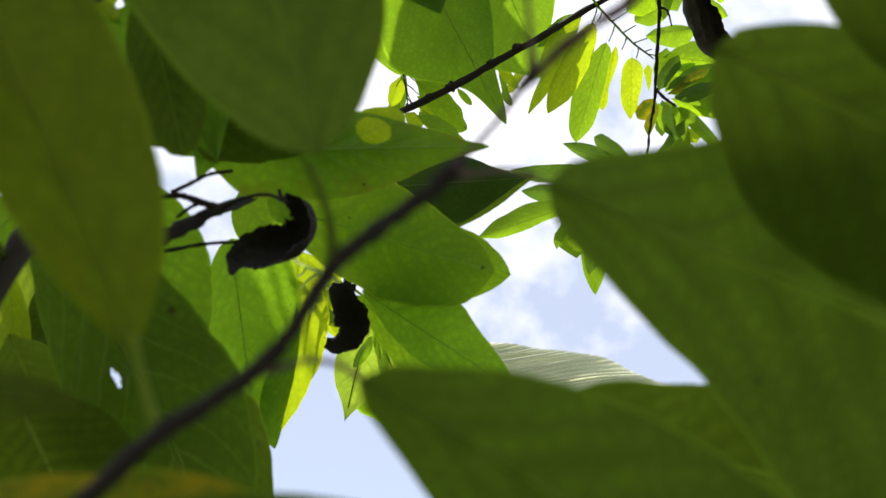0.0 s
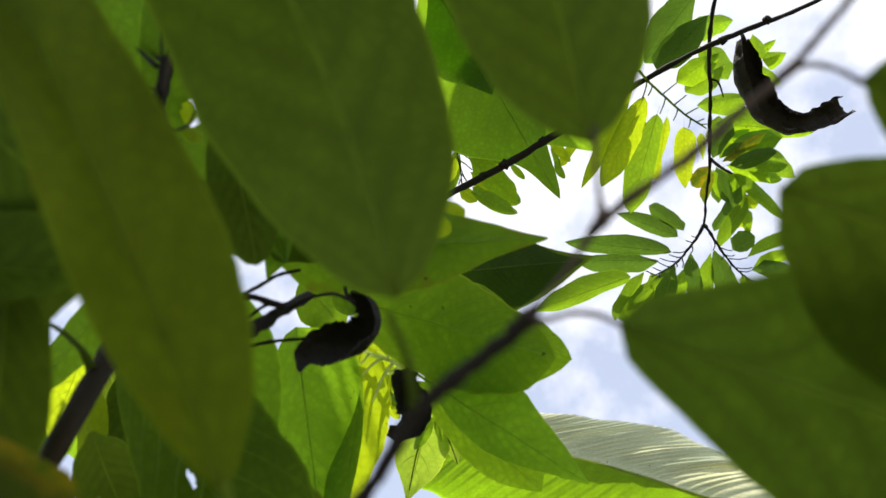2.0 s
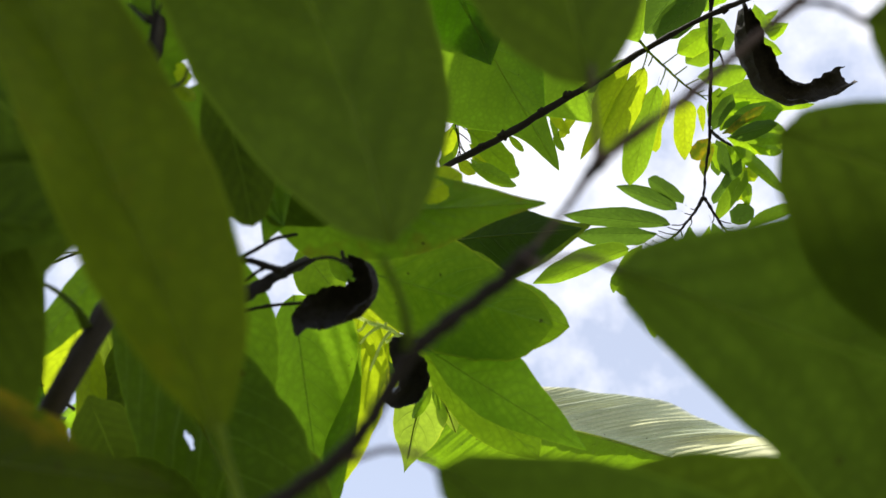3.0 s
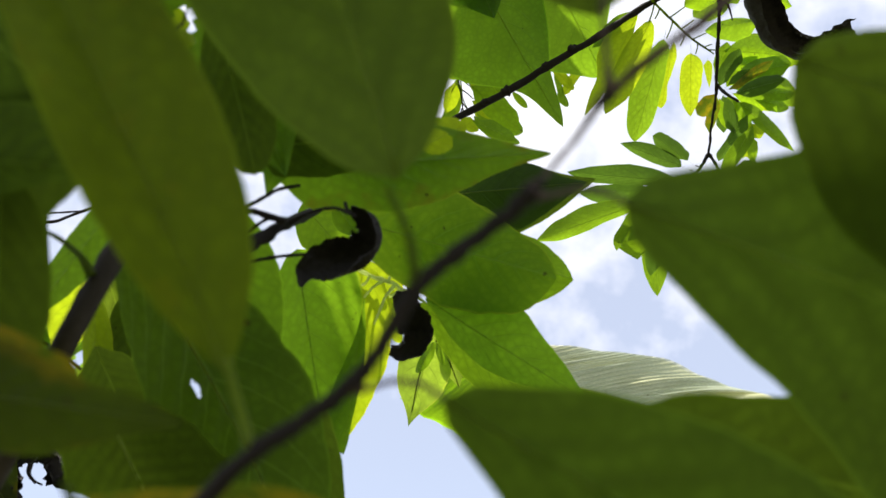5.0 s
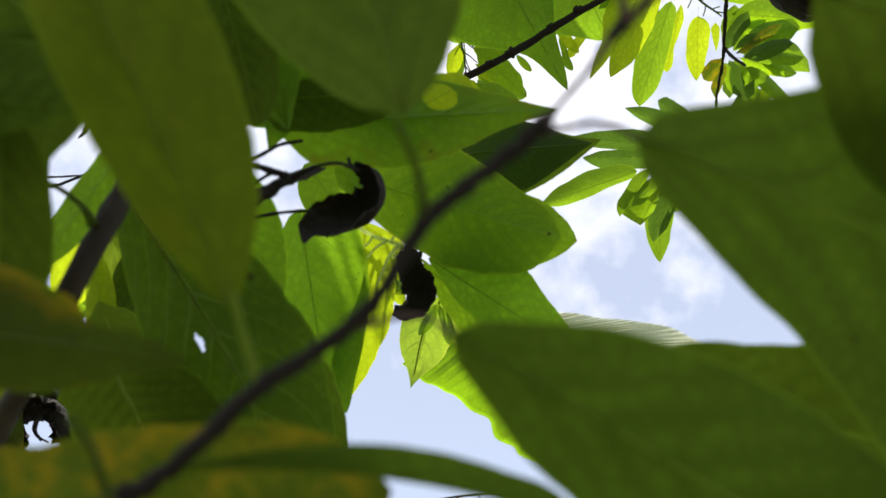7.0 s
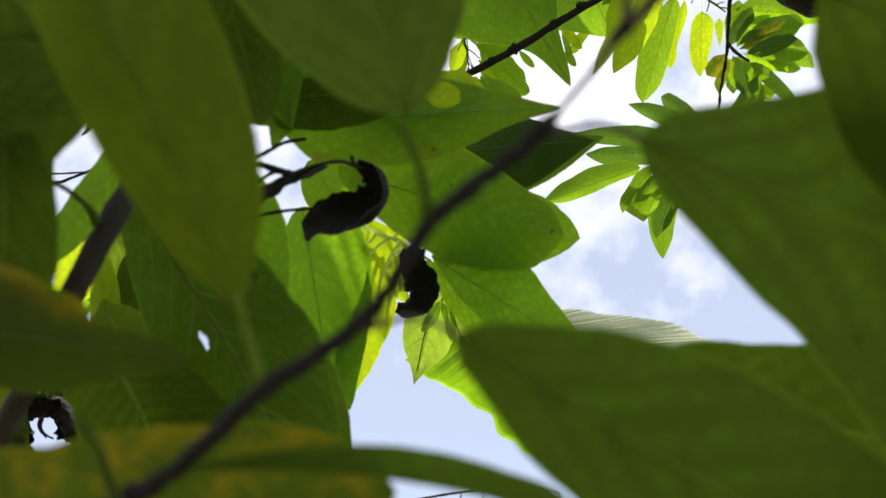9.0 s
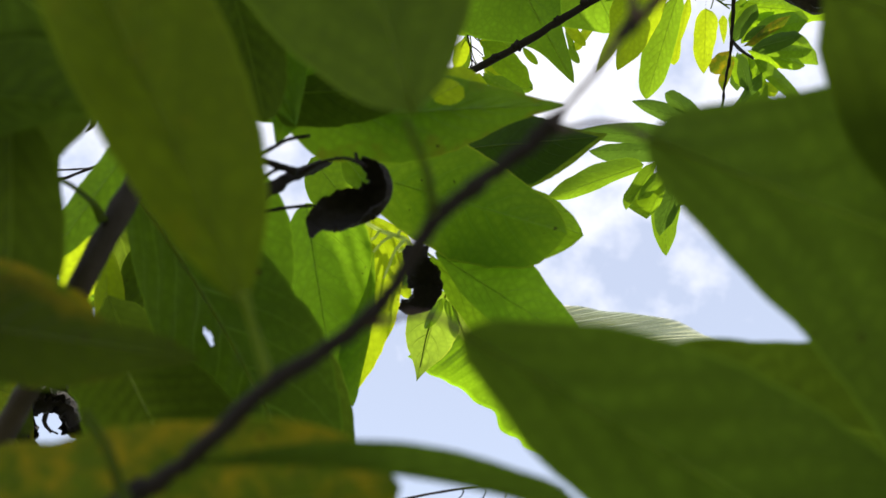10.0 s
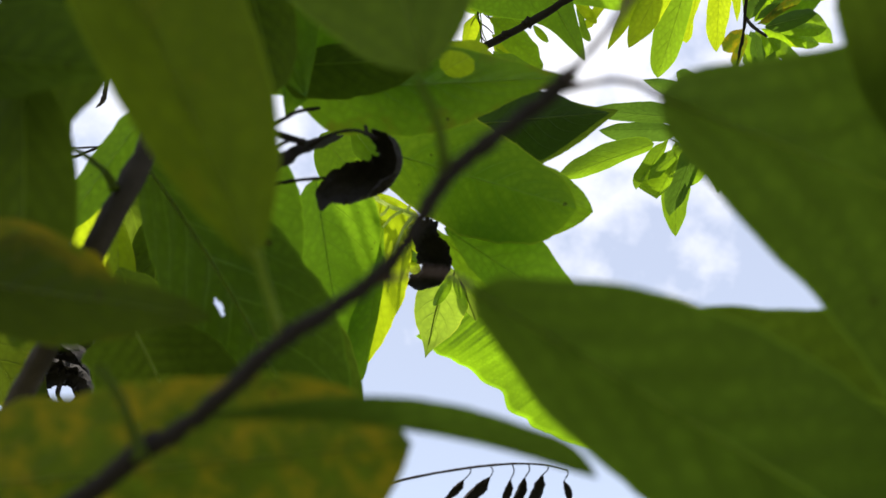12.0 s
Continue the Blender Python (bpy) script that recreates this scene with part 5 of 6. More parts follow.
leaf(tree, (0.3167, 0.4110, 2.0562), (0.3311, 0.3823, 2.0849), 0.0158, roll=0, bend=0, edges=((0.0011, 0.0035, 0.0062, 0.0074, 0.0074, 0.0064, 0.0025), (0.0020, 0.0055, 0.0072, 0.0090, 0.0097, 0.0111, 0.0075)), arch=0.0, cup=0.22, wave=0.012, nu=28, nv=6, stalk=(0.3147, 0.4150, 2.0522), rib_material=PALE_RIB, material=SPRAY)
leaf(tree, (0.3240, 0.4110, 2.0280), (0.3757, 0.3871, 2.0519), 0.0098, roll=0, bend=0, edges=((0.0007, 0.0019, 0.0034, 0.0046, 0.0057, 0.0046, 0.0017), (0.0018, 0.0053, 0.0050, 0.0048, 0.0053, 0.0057, 0.0022)), arch=0.0, cup=0.22, wave=0.012, nu=28, nv=6, stalk=(0.3168, 0.4143, 2.0246), material=YELLOW)
leaf(tree, (0.3244, 0.4099, 2.0347), (0.3501, 0.3963, 2.0483), 0.0089, roll=0, bend=0, edges=((0.0009, 0.0028, 0.0047, 0.0050, 0.0054, 0.0035, 0.0013), (0.0007, 0.0021, 0.0038, 0.0045, 0.0046, 0.0046, 0.0017)), arch=0.0, cup=0.22, wave=0.012, nu=28, nv=6, stalk=(0.3208, 0.4118, 2.0328), rib_material=PALE_RIB, material=SHADED_SPRAY)
leaf(tree, (0.3314, 0.4122, 2.0240), (0.3874, 0.4018, 2.0343), 0.0176, roll=0, bend=0, edges=((0.0017, 0.0052, 0.0080, 0.0092, 0.0099, 0.0081, 0.0066), (0.0032, 0.0080, 0.0096, 0.0099, 0.0080, 0.0060, 0.0022)), arch=0.0, cup=0.22, wave=0.012, nu=28, nv=6, stalk=(0.3236, 0.4136, 2.0225), rib_material=PALE_RIB, material=SHADED_SPRAY)
leaf(tree, (0.3433, 0.4227, 2.0375), (0.4083, 0.4213, 2.0389), 0.0130, roll=0, bend=0, edges=((0.0006, 0.0016, 0.0028, 0.0045, 0.0060, 0.0045, 0.0017), (0.0015, 0.0045, 0.0065, 0.0080, 0.0084, 0.0092, 0.0057)), arch=0.0, cup=0.22, wave=0.012, nu=28, nv=6, stalk=(0.3342, 0.4229, 2.0373), rib_material=PALE_RIB, material=SPRAY)
leaf(tree, (0.3907, 0.4163, 2.0785), (0.4279, 0.4462, 2.0467), 0.0244, roll=0, bend=0, edges=((0.0017, 0.0049, 0.0087, 0.0095, 0.0084, 0.0076, 0.0029), (0.0029, 0.0088, 0.0157, 0.0178, 0.0150, 0.0108, 0.0041)), arch=0.0, cup=0.22, wave=0.012, nu=28, nv=6, stalk=(0.3855, 0.4121, 2.0829), rib_material=PALE_RIB, material=SPRAY)
leaf(tree, (0.3272, 0.3898, 2.0772), (0.4440, 0.3965, 2.0712), 0.0323, roll=0, bend=0, edges=((0.0067, 0.0192, 0.0236, 0.0172, 0.0085, 0.0018, 0.0007), (0.0032, 0.0099, 0.0119, 0.0125, 0.0108, 0.0083, 0.0054)), arch=0.0, cup=0.22, wave=0.012, nu=28, nv=6, stalk=(0.3172, 0.3893, 2.0777), material=FRESH)
leaf(tree, (0.3379, 0.4060, 2.0502), (0.4014, 0.3956, 2.0589), 0.0221, roll=0, bend=0, edges=((0.0028, 0.0085, 0.0124, 0.0141, 0.0140, 0.0125, 0.0099), (0.0015, 0.0043, 0.0075, 0.0094, 0.0101, 0.0115, 0.0044)), arch=0.0, cup=0.22, wave=0.012, nu=28, nv=6, stalk=(0.3290, 0.4074, 2.0490), rib_material=PALE_RIB, material=SPRAY)
leaf(tree, (0.3193, 0.4025, 2.0532), (0.3444, 0.3823, 2.0705), 0.0143, roll=0, bend=0, edges=((0.0016, 0.0048, 0.0085, 0.0095, 0.0096, 0.0094, 0.0036), (0.0011, 0.0035, 0.0060, 0.0063, 0.0064, 0.0051, 0.0020)), arch=0.0, cup=0.22, wave=0.012, nu=28, nv=6, stalk=(0.3158, 0.4054, 2.0508), material=FRESH)
leaf(tree, (0.3126, 0.4168, 2.0292), (0.2902, 0.4341, 2.0119), 0.0156, roll=0, bend=0, edges=((0.0010, 0.0030, 0.0054, 0.0076, 0.0081, 0.0093, 0.0052), (0.0015, 0.0045, 0.0080, 0.0087, 0.0087, 0.0094, 0.0036)), arch=0.0, cup=0.22, wave=0.012, nu=28, nv=6, stalk=(0.3158, 0.4144, 2.0316), material=YELLOW)
leaf(tree, (0.3140, 0.4209, 2.0322), (0.3062, 0.4519, 2.0011), 0.0127, roll=0, bend=0, edges=((0.0021, 0.0064, 0.0073, 0.0063, 0.0054, 0.0037, 0.0015), (0.0011, 0.0035, 0.0060, 0.0065, 0.0069, 0.0065, 0.0025)), arch=0.0, cup=0.22, wave=0.012, nu=28, nv=6, stalk=(0.3151, 0.4165, 2.0366), material=YELLOW)
leaf(tree, (0.3241, 0.4223, 2.0322), (0.3351, 0.4525, 2.0020), 0.0147, roll=0, bend=0, edges=((0.0026, 0.0075, 0.0082, 0.0088, 0.0095, 0.0060, 0.0022), (0.0010, 0.0029, 0.0052, 0.0069, 0.0067, 0.0069, 0.0026)), arch=0.0, cup=0.22, wave=0.012, nu=28, nv=6, stalk=(0.3226, 0.4181, 2.0364), rib_material=PALE_RIB, material=SHADED_SPRAY)
leaf(tree, (0.3377, 0.4286, 2.0386), (0.3455, 0.4508, 2.0164), 0.0118, roll=0, bend=0, edges=((0.0020, 0.0059, 0.0090, 0.0093, 0.0095, 0.0068, 0.0025), (0.0004, 0.0013, 0.0025, 0.0036, 0.0037, 0.0039, 0.0016)), arch=0.0, cup=0.22, wave=0.012, nu=28, nv=6, stalk=(0.3366, 0.4255, 2.0417), material=FRESH)
leaf(tree, (0.3233, 0.4313, 2.0430), (0.3332, 0.4569, 2.0174), 0.0124, roll=0, bend=0, edges=((0.0016, 0.0048, 0.0063, 0.0067, 0.0073, 0.0051, 0.0020), (0.0010, 0.0030, 0.0055, 0.0066, 0.0058, 0.0052, 0.0020)), arch=0.0, cup=0.22, wave=0.012, nu=28, nv=6, stalk=(0.3220, 0.4277, 2.0466), material=FRESH)
leaf(tree, (0.3509, 0.4386, 2.0188), (0.3172, 0.4762, 1.9812), 0.0140, roll=0, bend=0, edges=((0.0034, 0.0091, 0.0093, 0.0095, 0.0084, 0.0073, 0.0030), (0.0016, 0.0048, 0.0062, 0.0056, 0.0053, 0.0060, 0.0052)), arch=0.0, cup=0.22, wave=0.012, nu=28, nv=6, stalk=(0.3556, 0.4333, 2.0240), rib_material=PALE_RIB, material=SHADED_SPRAY)
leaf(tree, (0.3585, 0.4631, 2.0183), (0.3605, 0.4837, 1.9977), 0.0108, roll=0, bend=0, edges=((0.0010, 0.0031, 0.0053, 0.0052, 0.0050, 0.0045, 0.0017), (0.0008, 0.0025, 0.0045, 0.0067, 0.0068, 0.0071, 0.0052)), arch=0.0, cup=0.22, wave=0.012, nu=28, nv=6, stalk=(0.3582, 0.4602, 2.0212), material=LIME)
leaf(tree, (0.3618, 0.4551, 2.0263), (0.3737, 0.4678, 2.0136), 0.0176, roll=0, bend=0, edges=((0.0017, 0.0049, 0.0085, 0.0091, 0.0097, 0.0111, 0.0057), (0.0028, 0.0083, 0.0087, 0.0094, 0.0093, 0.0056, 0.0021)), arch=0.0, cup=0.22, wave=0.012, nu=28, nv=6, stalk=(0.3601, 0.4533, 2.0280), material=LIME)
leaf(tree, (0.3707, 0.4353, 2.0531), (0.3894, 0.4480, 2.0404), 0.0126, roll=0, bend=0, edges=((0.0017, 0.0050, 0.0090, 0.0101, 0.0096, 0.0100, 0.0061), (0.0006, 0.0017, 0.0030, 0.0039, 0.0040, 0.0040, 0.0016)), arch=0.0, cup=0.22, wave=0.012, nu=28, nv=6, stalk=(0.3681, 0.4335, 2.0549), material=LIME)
leaf(tree, (0.3377, 0.4055, 2.0618), (0.3671, 0.3939, 2.0733), 0.0138, roll=0, bend=0, edges=((0.0015, 0.0044, 0.0068, 0.0069, 0.0071, 0.0045, 0.0017), (0.0016, 0.0047, 0.0084, 0.0077, 0.0072, 0.0068, 0.0026)), arch=0.0, cup=0.22, wave=0.012, nu=28, nv=6, stalk=(0.3335, 0.4071, 2.0602), material=FRESH)
leaf(tree, (0.3651, 0.4340, 2.0474), (0.4082, 0.4425, 2.0389), 0.0149, roll=0, bend=0, edges=((0.0013, 0.0041, 0.0073, 0.0075, 0.0072, 0.0057, 0.0021), (0.0011, 0.0035, 0.0060, 0.0091, 0.0086, 0.0076, 0.0044)), arch=0.0, cup=0.22, wave=0.012, nu=28, nv=6, stalk=(0.3591, 0.4328, 2.0485), rib_material=PALE_RIB, material=SPRAY)
leaf(tree, (0.3402, 0.4326, 2.0700), (0.3834, 0.4001, 2.1024), 0.0197, roll=0, bend=0, edges=((0.0032, 0.0093, 0.0106, 0.0121, 0.0112, 0.0108, 0.0062), (0.0025, 0.0069, 0.0083, 0.0100, 0.0097, 0.0100, 0.0045)), arch=0.0, cup=0.22, wave=0.012, nu=28, nv=6, stalk=(0.3342, 0.4372, 2.0654), material=FRESH)
leaf(tree, (0.3437, 0.4320, 2.0664), (0.3955, 0.4158, 2.0825), 0.0214, roll=0, bend=0, edges=((0.0016, 0.0047, 0.0084, 0.0099, 0.0104, 0.0111, 0.0042), (0.0029, 0.0087, 0.0122, 0.0132, 0.0136, 0.0117, 0.0085)), arch=0.0, cup=0.22, wave=0.012, nu=28, nv=6, stalk=(0.3364, 0.4342, 2.0641), rib_material=PALE_RIB, material=SPRAY)
leaf(tree, (0.3314, 0.4252, 2.0703), (0.3435, 0.3948, 2.1007), 0.0174, roll=0, bend=0, edges=((0.0013, 0.0039, 0.0068, 0.0088, 0.0086, 0.0090, 0.0037), (0.0026, 0.0073, 0.0088, 0.0106, 0.0105, 0.0090, 0.0050)), arch=0.0, cup=0.22, wave=0.012, nu=28, nv=6, stalk=(0.3298, 0.4295, 2.0661), material=FRESH)
leaf(tree, (0.3403, 0.4381, 2.0602), (0.3639, 0.4700, 2.0283), 0.0213, roll=0, bend=0, edges=((0.0022, 0.0066, 0.0118, 0.0134, 0.0124, 0.0123, 0.0082), (0.0021, 0.0065, 0.0101, 0.0103, 0.0104, 0.0074, 0.0028)), arch=0.0, cup=0.22, wave=0.012, nu=28, nv=6, stalk=(0.3370, 0.4337, 2.0647), rib_material=PALE_RIB, material=SPRAY)
leaf(tree, (0.3483, 0.4383, 2.0642), (0.3970, 0.4479, 2.0547), 0.0178, roll=0, bend=0, edges=((0.0015, 0.0044, 0.0077, 0.0087, 0.0085, 0.0088, 0.0038), (0.0019, 0.0057, 0.0096, 0.0104, 0.0112, 0.0103, 0.0040)), arch=0.0, cup=0.22, wave=0.012, nu=28, nv=6, stalk=(0.3415, 0.4370, 2.0656), material=FRESH)
leaf(tree, (0.3341, 0.4371, 2.0584), (0.3348, 0.4689, 2.0267), 0.0155, roll=0, bend=0, edges=((0.0020, 0.0062, 0.0088, 0.0090, 0.0091, 0.0080, 0.0030), (0.0013, 0.0041, 0.0074, 0.0083, 0.0077, 0.0075, 0.0029)), arch=0.0, cup=0.22, wave=0.012, nu=28, nv=6, stalk=(0.3340, 0.4326, 2.0629), rib_material=PALE_RIB, material=SHADED_SPRAY)
leaf(tree, (0.3686, 0.4612, 2.0413), (0.3591, 0.4937, 2.0089), 0.0176, roll=0, bend=0, edges=((0.0021, 0.0064, 0.0099, 0.0094, 0.0088, 0.0081, 0.0030), (0.0015, 0.0043, 0.0076, 0.0088, 0.0093, 0.0106, 0.0041)), arch=0.0, cup=0.22, wave=0.012, nu=28, nv=6, stalk=(0.3699, 0.4567, 2.0459), material=FRESH)
leaf(tree, (0.3573, 0.3959, 2.1138), (0.4320, 0.4122, 2.0974), 0.0318, roll=0, bend=0, edges=((0.0048, 0.0144, 0.0175, 0.0206, 0.0181, 0.0169, 0.0067), (0.0031, 0.0093, 0.0125, 0.0143, 0.0149, 0.0133, 0.0089)), arch=0.0, cup=0.22, wave=0.012, nu=28, nv=6, stalk=(0.3477, 0.3938, 2.1159), material=FRESH)
# the small sprays by its lower end
leaf(tree, (0.0281, 0.3799, 2.0166), (0.0635, 0.3939, 2.0026), 0.0130, roll=0, bend=0, edges=((0.0016, 0.0046, 0.0080, 0.0072, 0.0063, 0.0051, 0.0020), (0.0017, 0.0049, 0.0067, 0.0060, 0.0054, 0.0034, 0.0013)), arch=0.0, cup=0.22, wave=0.012, nu=28, nv=6, stalk=(0.0231, 0.3780, 2.0185), material=FRESH)
leaf(tree, (0.0307, 0.3811, 1.9871), (0.0813, 0.4148, 1.9534), 0.0247, roll=0, bend=0, edges=((0.0049, 0.0143, 0.0151, 0.0159, 0.0143, 0.0129, 0.0059), (0.0028, 0.0084, 0.0100, 0.0118, 0.0104, 0.0096, 0.0040)), arch=0.0, cup=0.22, wave=0.012, nu=28, nv=6, stalk=(0.0236, 0.3764, 1.9918), material=FRESH)
leaf(tree, (0.0309, 0.4010, 1.9531), (0.0775, 0.4170, 1.9371), 0.0149, roll=0, bend=0, edges=((0.0017, 0.0050, 0.0091, 0.0097, 0.0085, 0.0077, 0.0032), (0.0016, 0.0046, 0.0068, 0.0069, 0.0069, 0.0045, 0.0017)), arch=0.0, cup=0.22, wave=0.012, nu=28, nv=6, stalk=(0.0244, 0.3988, 1.9553), rib_material=PALE_RIB, material=SPRAY)
leaf(tree, (0.0130, 0.3838, 1.9986), (0.0037, 0.4075, 1.9749), 0.0149, roll=0, bend=0, edges=((0.0024, 0.0069, 0.0092, 0.0090, 0.0086, 0.0058, 0.0022), (0.0016, 0.0048, 0.0075, 0.0069, 0.0064, 0.0050, 0.0019)), arch=0.0, cup=0.22, wave=0.012, nu=28, nv=6, stalk=(0.0143, 0.3804, 2.0019), material=LIME)
leaf(tree, (0.0327, 0.4087, 2.0020), (0.0608, 0.4224, 1.9883), 0.0163, roll=0, bend=0, edges=((0.0020, 0.0062, 0.0105, 0.0099, 0.0092, 0.0086, 0.0033), (0.0015, 0.0044, 0.0077, 0.0075, 0.0071, 0.0057, 0.0021)), arch=0.0, cup=0.22, wave=0.012, nu=28, nv=6, stalk=(0.0287, 0.4068, 2.0039), material=LIME)
leaf(tree, (0.0191, 0.4167, 1.9798), (0.0392, 0.4266, 1.9700), 0.0126, roll=0, bend=0, edges=((0.0017, 0.0049, 0.0077, 0.0074, 0.0072, 0.0071, 0.0028), (0.0012, 0.0038, 0.0063, 0.0064, 0.0064, 0.0052, 0.0020)), arch=0.0, cup=0.22, wave=0.012, nu=28, nv=6, stalk=(0.0162, 0.4154, 1.9811), material=LIME)
leaf(tree, (0.0116, 0.4112, 1.9995), (0.0003, 0.4266, 1.9841), 0.0122, roll=0, bend=0, edges=((0.0019, 0.0057, 0.0081, 0.0081, 0.0082, 0.0067, 0.0025), (0.0010, 0.0030, 0.0055, 0.0055, 0.0048, 0.0045, 0.0017)), arch=0.0, cup=0.22, wave=0.012, nu=28, nv=6, stalk=(0.0132, 0.4090, 2.0016), rib_material=PALE_RIB, material=SPRAY)
twig(tree, [(0.0209, 0.3639, 2.0185), (0.0181, 0.3748, 2.0076), (0.0202, 0.3857, 1.9967), (0.0222, 0.3966, 1.9858), (0.0301, 0.4075, 1.9749)], [0.0009, 0.0008, 0.0007, 0.0006, 0.0005], material=GREEN_TWIG)
twig(tree, [(0.0188, 0.3797, 2.0027), (0.0267, 0.3852, 1.9972), (0.0311, 0.3869, 1.9955)], [0.0007, 0.0006, 0.0005], "stalk", material=GREEN_TWIG)
twig(tree, [(0.0188, 0.3845, 1.9979), (0.0140, 0.3857, 1.9967), (0.0096, 0.3910, 1.9913)], [0.0007, 0.0006, 0.0005], "stalk", material=GREEN_TWIG)
leaf(tree, (-0.0190, 0.3761, 2.0260), (0.0069, 0.3043, 2.0935), 0.0582, roll=0, bend=0, edges=((0.0029, 0.0086, 0.0153, 0.0211, 0.0267, 0.0286, 0.0100), (0.0088, 0.0210, 0.0252, 0.0294, 0.0295, 0.0296, 0.0296)), arch=0.0, wave=0.006, material=FRESH)
# leaves about the branch end
leaf(tree, (0.2232, 0.2679, 2.0897), (0.2142, 0.3117, 2.0522), 0.0227, roll=0, bend=0, edges=((0.0004, 0.0009, 0.0015, 0.0022, 0.0030, 0.0039, 0.0017), (0.0029, 0.0088, 0.0157, 0.0187, 0.0211, 0.0236, 0.0168)), arch=0.0, cup=0.22, wave=0.012, nu=28, nv=6, stalk=(0.2244, 0.2617, 2.0949), material=SPRAY)
leaf(tree, (0.2895, 0.2561, 2.1389), (0.2305, 0.3170, 2.0871), 0.0399, roll=0, bend=0, edges=((0.0031, 0.0094, 0.0167, 0.0203, 0.0200, 0.0167, 0.0093), (0.0068, 0.0185, 0.0221, 0.0244, 0.0212, 0.0192, 0.0085)), arch=0.0, cup=0.22, wave=0.012, nu=28, nv=6, stalk=(0.2954, 0.2500, 2.1442), rib_material=PALE_RIB, material=SHADED_SPRAY)
leaf(tree, (0.2945, 0.2680, 2.1025), (0.2370, 0.3141, 2.0633), 0.0326, roll=0, bend=0, edges=((0.0039, 0.0119, 0.0161, 0.0188, 0.0176, 0.0139, 0.0053), (0.0030, 0.0092, 0.0144, 0.0162, 0.0177, 0.0156, 0.0119)), arch=0.0, cup=0.22, wave=0.012, nu=28, nv=6, stalk=(0.3014, 0.2625, 2.1072), rib_material=PALE_RIB, material=SHADED_SPRAY)
leaf(tree, (0.3173, 0.3100, 2.0994), (0.2680, 0.3361, 2.0773), 0.0251, roll=0, bend=0, edges=((0.0031, 0.0094, 0.0128, 0.0156, 0.0147, 0.0134, 0.0056), (0.0016, 0.0047, 0.0084, 0.0127, 0.0119, 0.0110, 0.0048)), arch=0.0, cup=0.22, wave=0.012, nu=28, nv=6, stalk=(0.3242, 0.3063, 2.1025), material=FRESH)
leaf(tree, (0.3279, 0.3240, 2.1006), (0.2812, 0.3489, 2.0794), 0.0210, roll=0, bend=0, edges=((0.0028, 0.0083, 0.0147, 0.0169, 0.0161, 0.0127, 0.0049), (0.0004, 0.0013, 0.0025, 0.0036, 0.0050, 0.0073, 0.0056)), arch=0.0, cup=0.22, wave=0.012, nu=28, nv=6, stalk=(0.3345, 0.3205, 2.1035), rib_material=PALE_RIB, material=SPRAY)
leaf(tree, (0.3583, 0.3539, 2.0815), (0.2968, 0.3631, 2.0738), 0.0233, roll=0, bend=0, edges=((0.0054, 0.0137, 0.0156, 0.0177, 0.0141, 0.0112, 0.0044), (0.0015, 0.0043, 0.0076, 0.0084, 0.0075, 0.0071, 0.0028)), arch=0.0, cup=0.22, wave=0.012, nu=28, nv=6, stalk=(0.3669, 0.3526, 2.0826), rib_material=PALE_RIB, material=SPRAY)
leaf(tree, (0.3606, 0.3217, 2.1222), (0.3917, 0.3115, 2.1308), 0.0121, roll=0, bend=0, edges=((0.0012, 0.0038, 0.0058, 0.0049, 0.0038, 0.0023, 0.0009), (0.0015, 0.0044, 0.0077, 0.0077, 0.0075, 0.0053, 0.0020)), arch=0.0, cup=0.22, wave=0.012, nu=28, nv=6, stalk=(0.3563, 0.3232, 2.1209), material=FRESH)
leaf(tree, (0.3640, 0.3318, 2.1135), (0.3998, 0.3468, 2.1007), 0.0162, roll=0, bend=0, edges=((0.0016, 0.0047, 0.0074, 0.0073, 0.0071, 0.0050, 0.0019), (0.0017, 0.0050, 0.0088, 0.0108, 0.0097, 0.0096, 0.0044)), arch=0.0, cup=0.22, wave=0.012, nu=28, nv=6, stalk=(0.3590, 0.3297, 2.1154), material=FRESH)
leaf(tree, (0.2840, 0.2930, 2.1338), (0.3396, 0.2873, 2.1385), 0.0276, roll=0, bend=0, edges=((0.0019, 0.0056, 0.0101, 0.0112, 0.0099, 0.0092, 0.0044), (0.0039, 0.0119, 0.0197, 0.0166, 0.0136, 0.0111, 0.0042)), arch=0.0, cup=0.22, wave=0.012, nu=28, nv=6, stalk=(0.2762, 0.2938, 2.1331), rib_material=PALE_RIB, material=MATURE)
leaf(tree, (0.3109, 0.3144, 2.1286), (0.3375, 0.3445, 2.1028), 0.0285, roll=0, bend=0, edges=((0.0043, 0.0129, 0.0180, 0.0176, 0.0172, 0.0172, 0.0066), (0.0022, 0.0066, 0.0116, 0.0139, 0.0122, 0.0108, 0.0041)), arch=0.0, cup=0.22, wave=0.012, nu=28, nv=6, stalk=(0.3071, 0.3102, 2.1322), rib_material=PALE_RIB, material=MATURE)
leaf(tree, (0.3586, 0.2965, 2.1203), (0.3701, 0.3177, 2.1001), 0.0160, roll=0, bend=0, edges=((0.0011, 0.0035, 0.0062, 0.0077, 0.0068, 0.0064, 0.0024), (0.0022, 0.0066, 0.0092, 0.0097, 0.0102, 0.0105, 0.0040)), arch=0.0, cup=0.22, wave=0.012, nu=28, nv=6, stalk=(0.3570, 0.2935, 2.1232), rib_material=PALE_RIB, material=SPRAY)
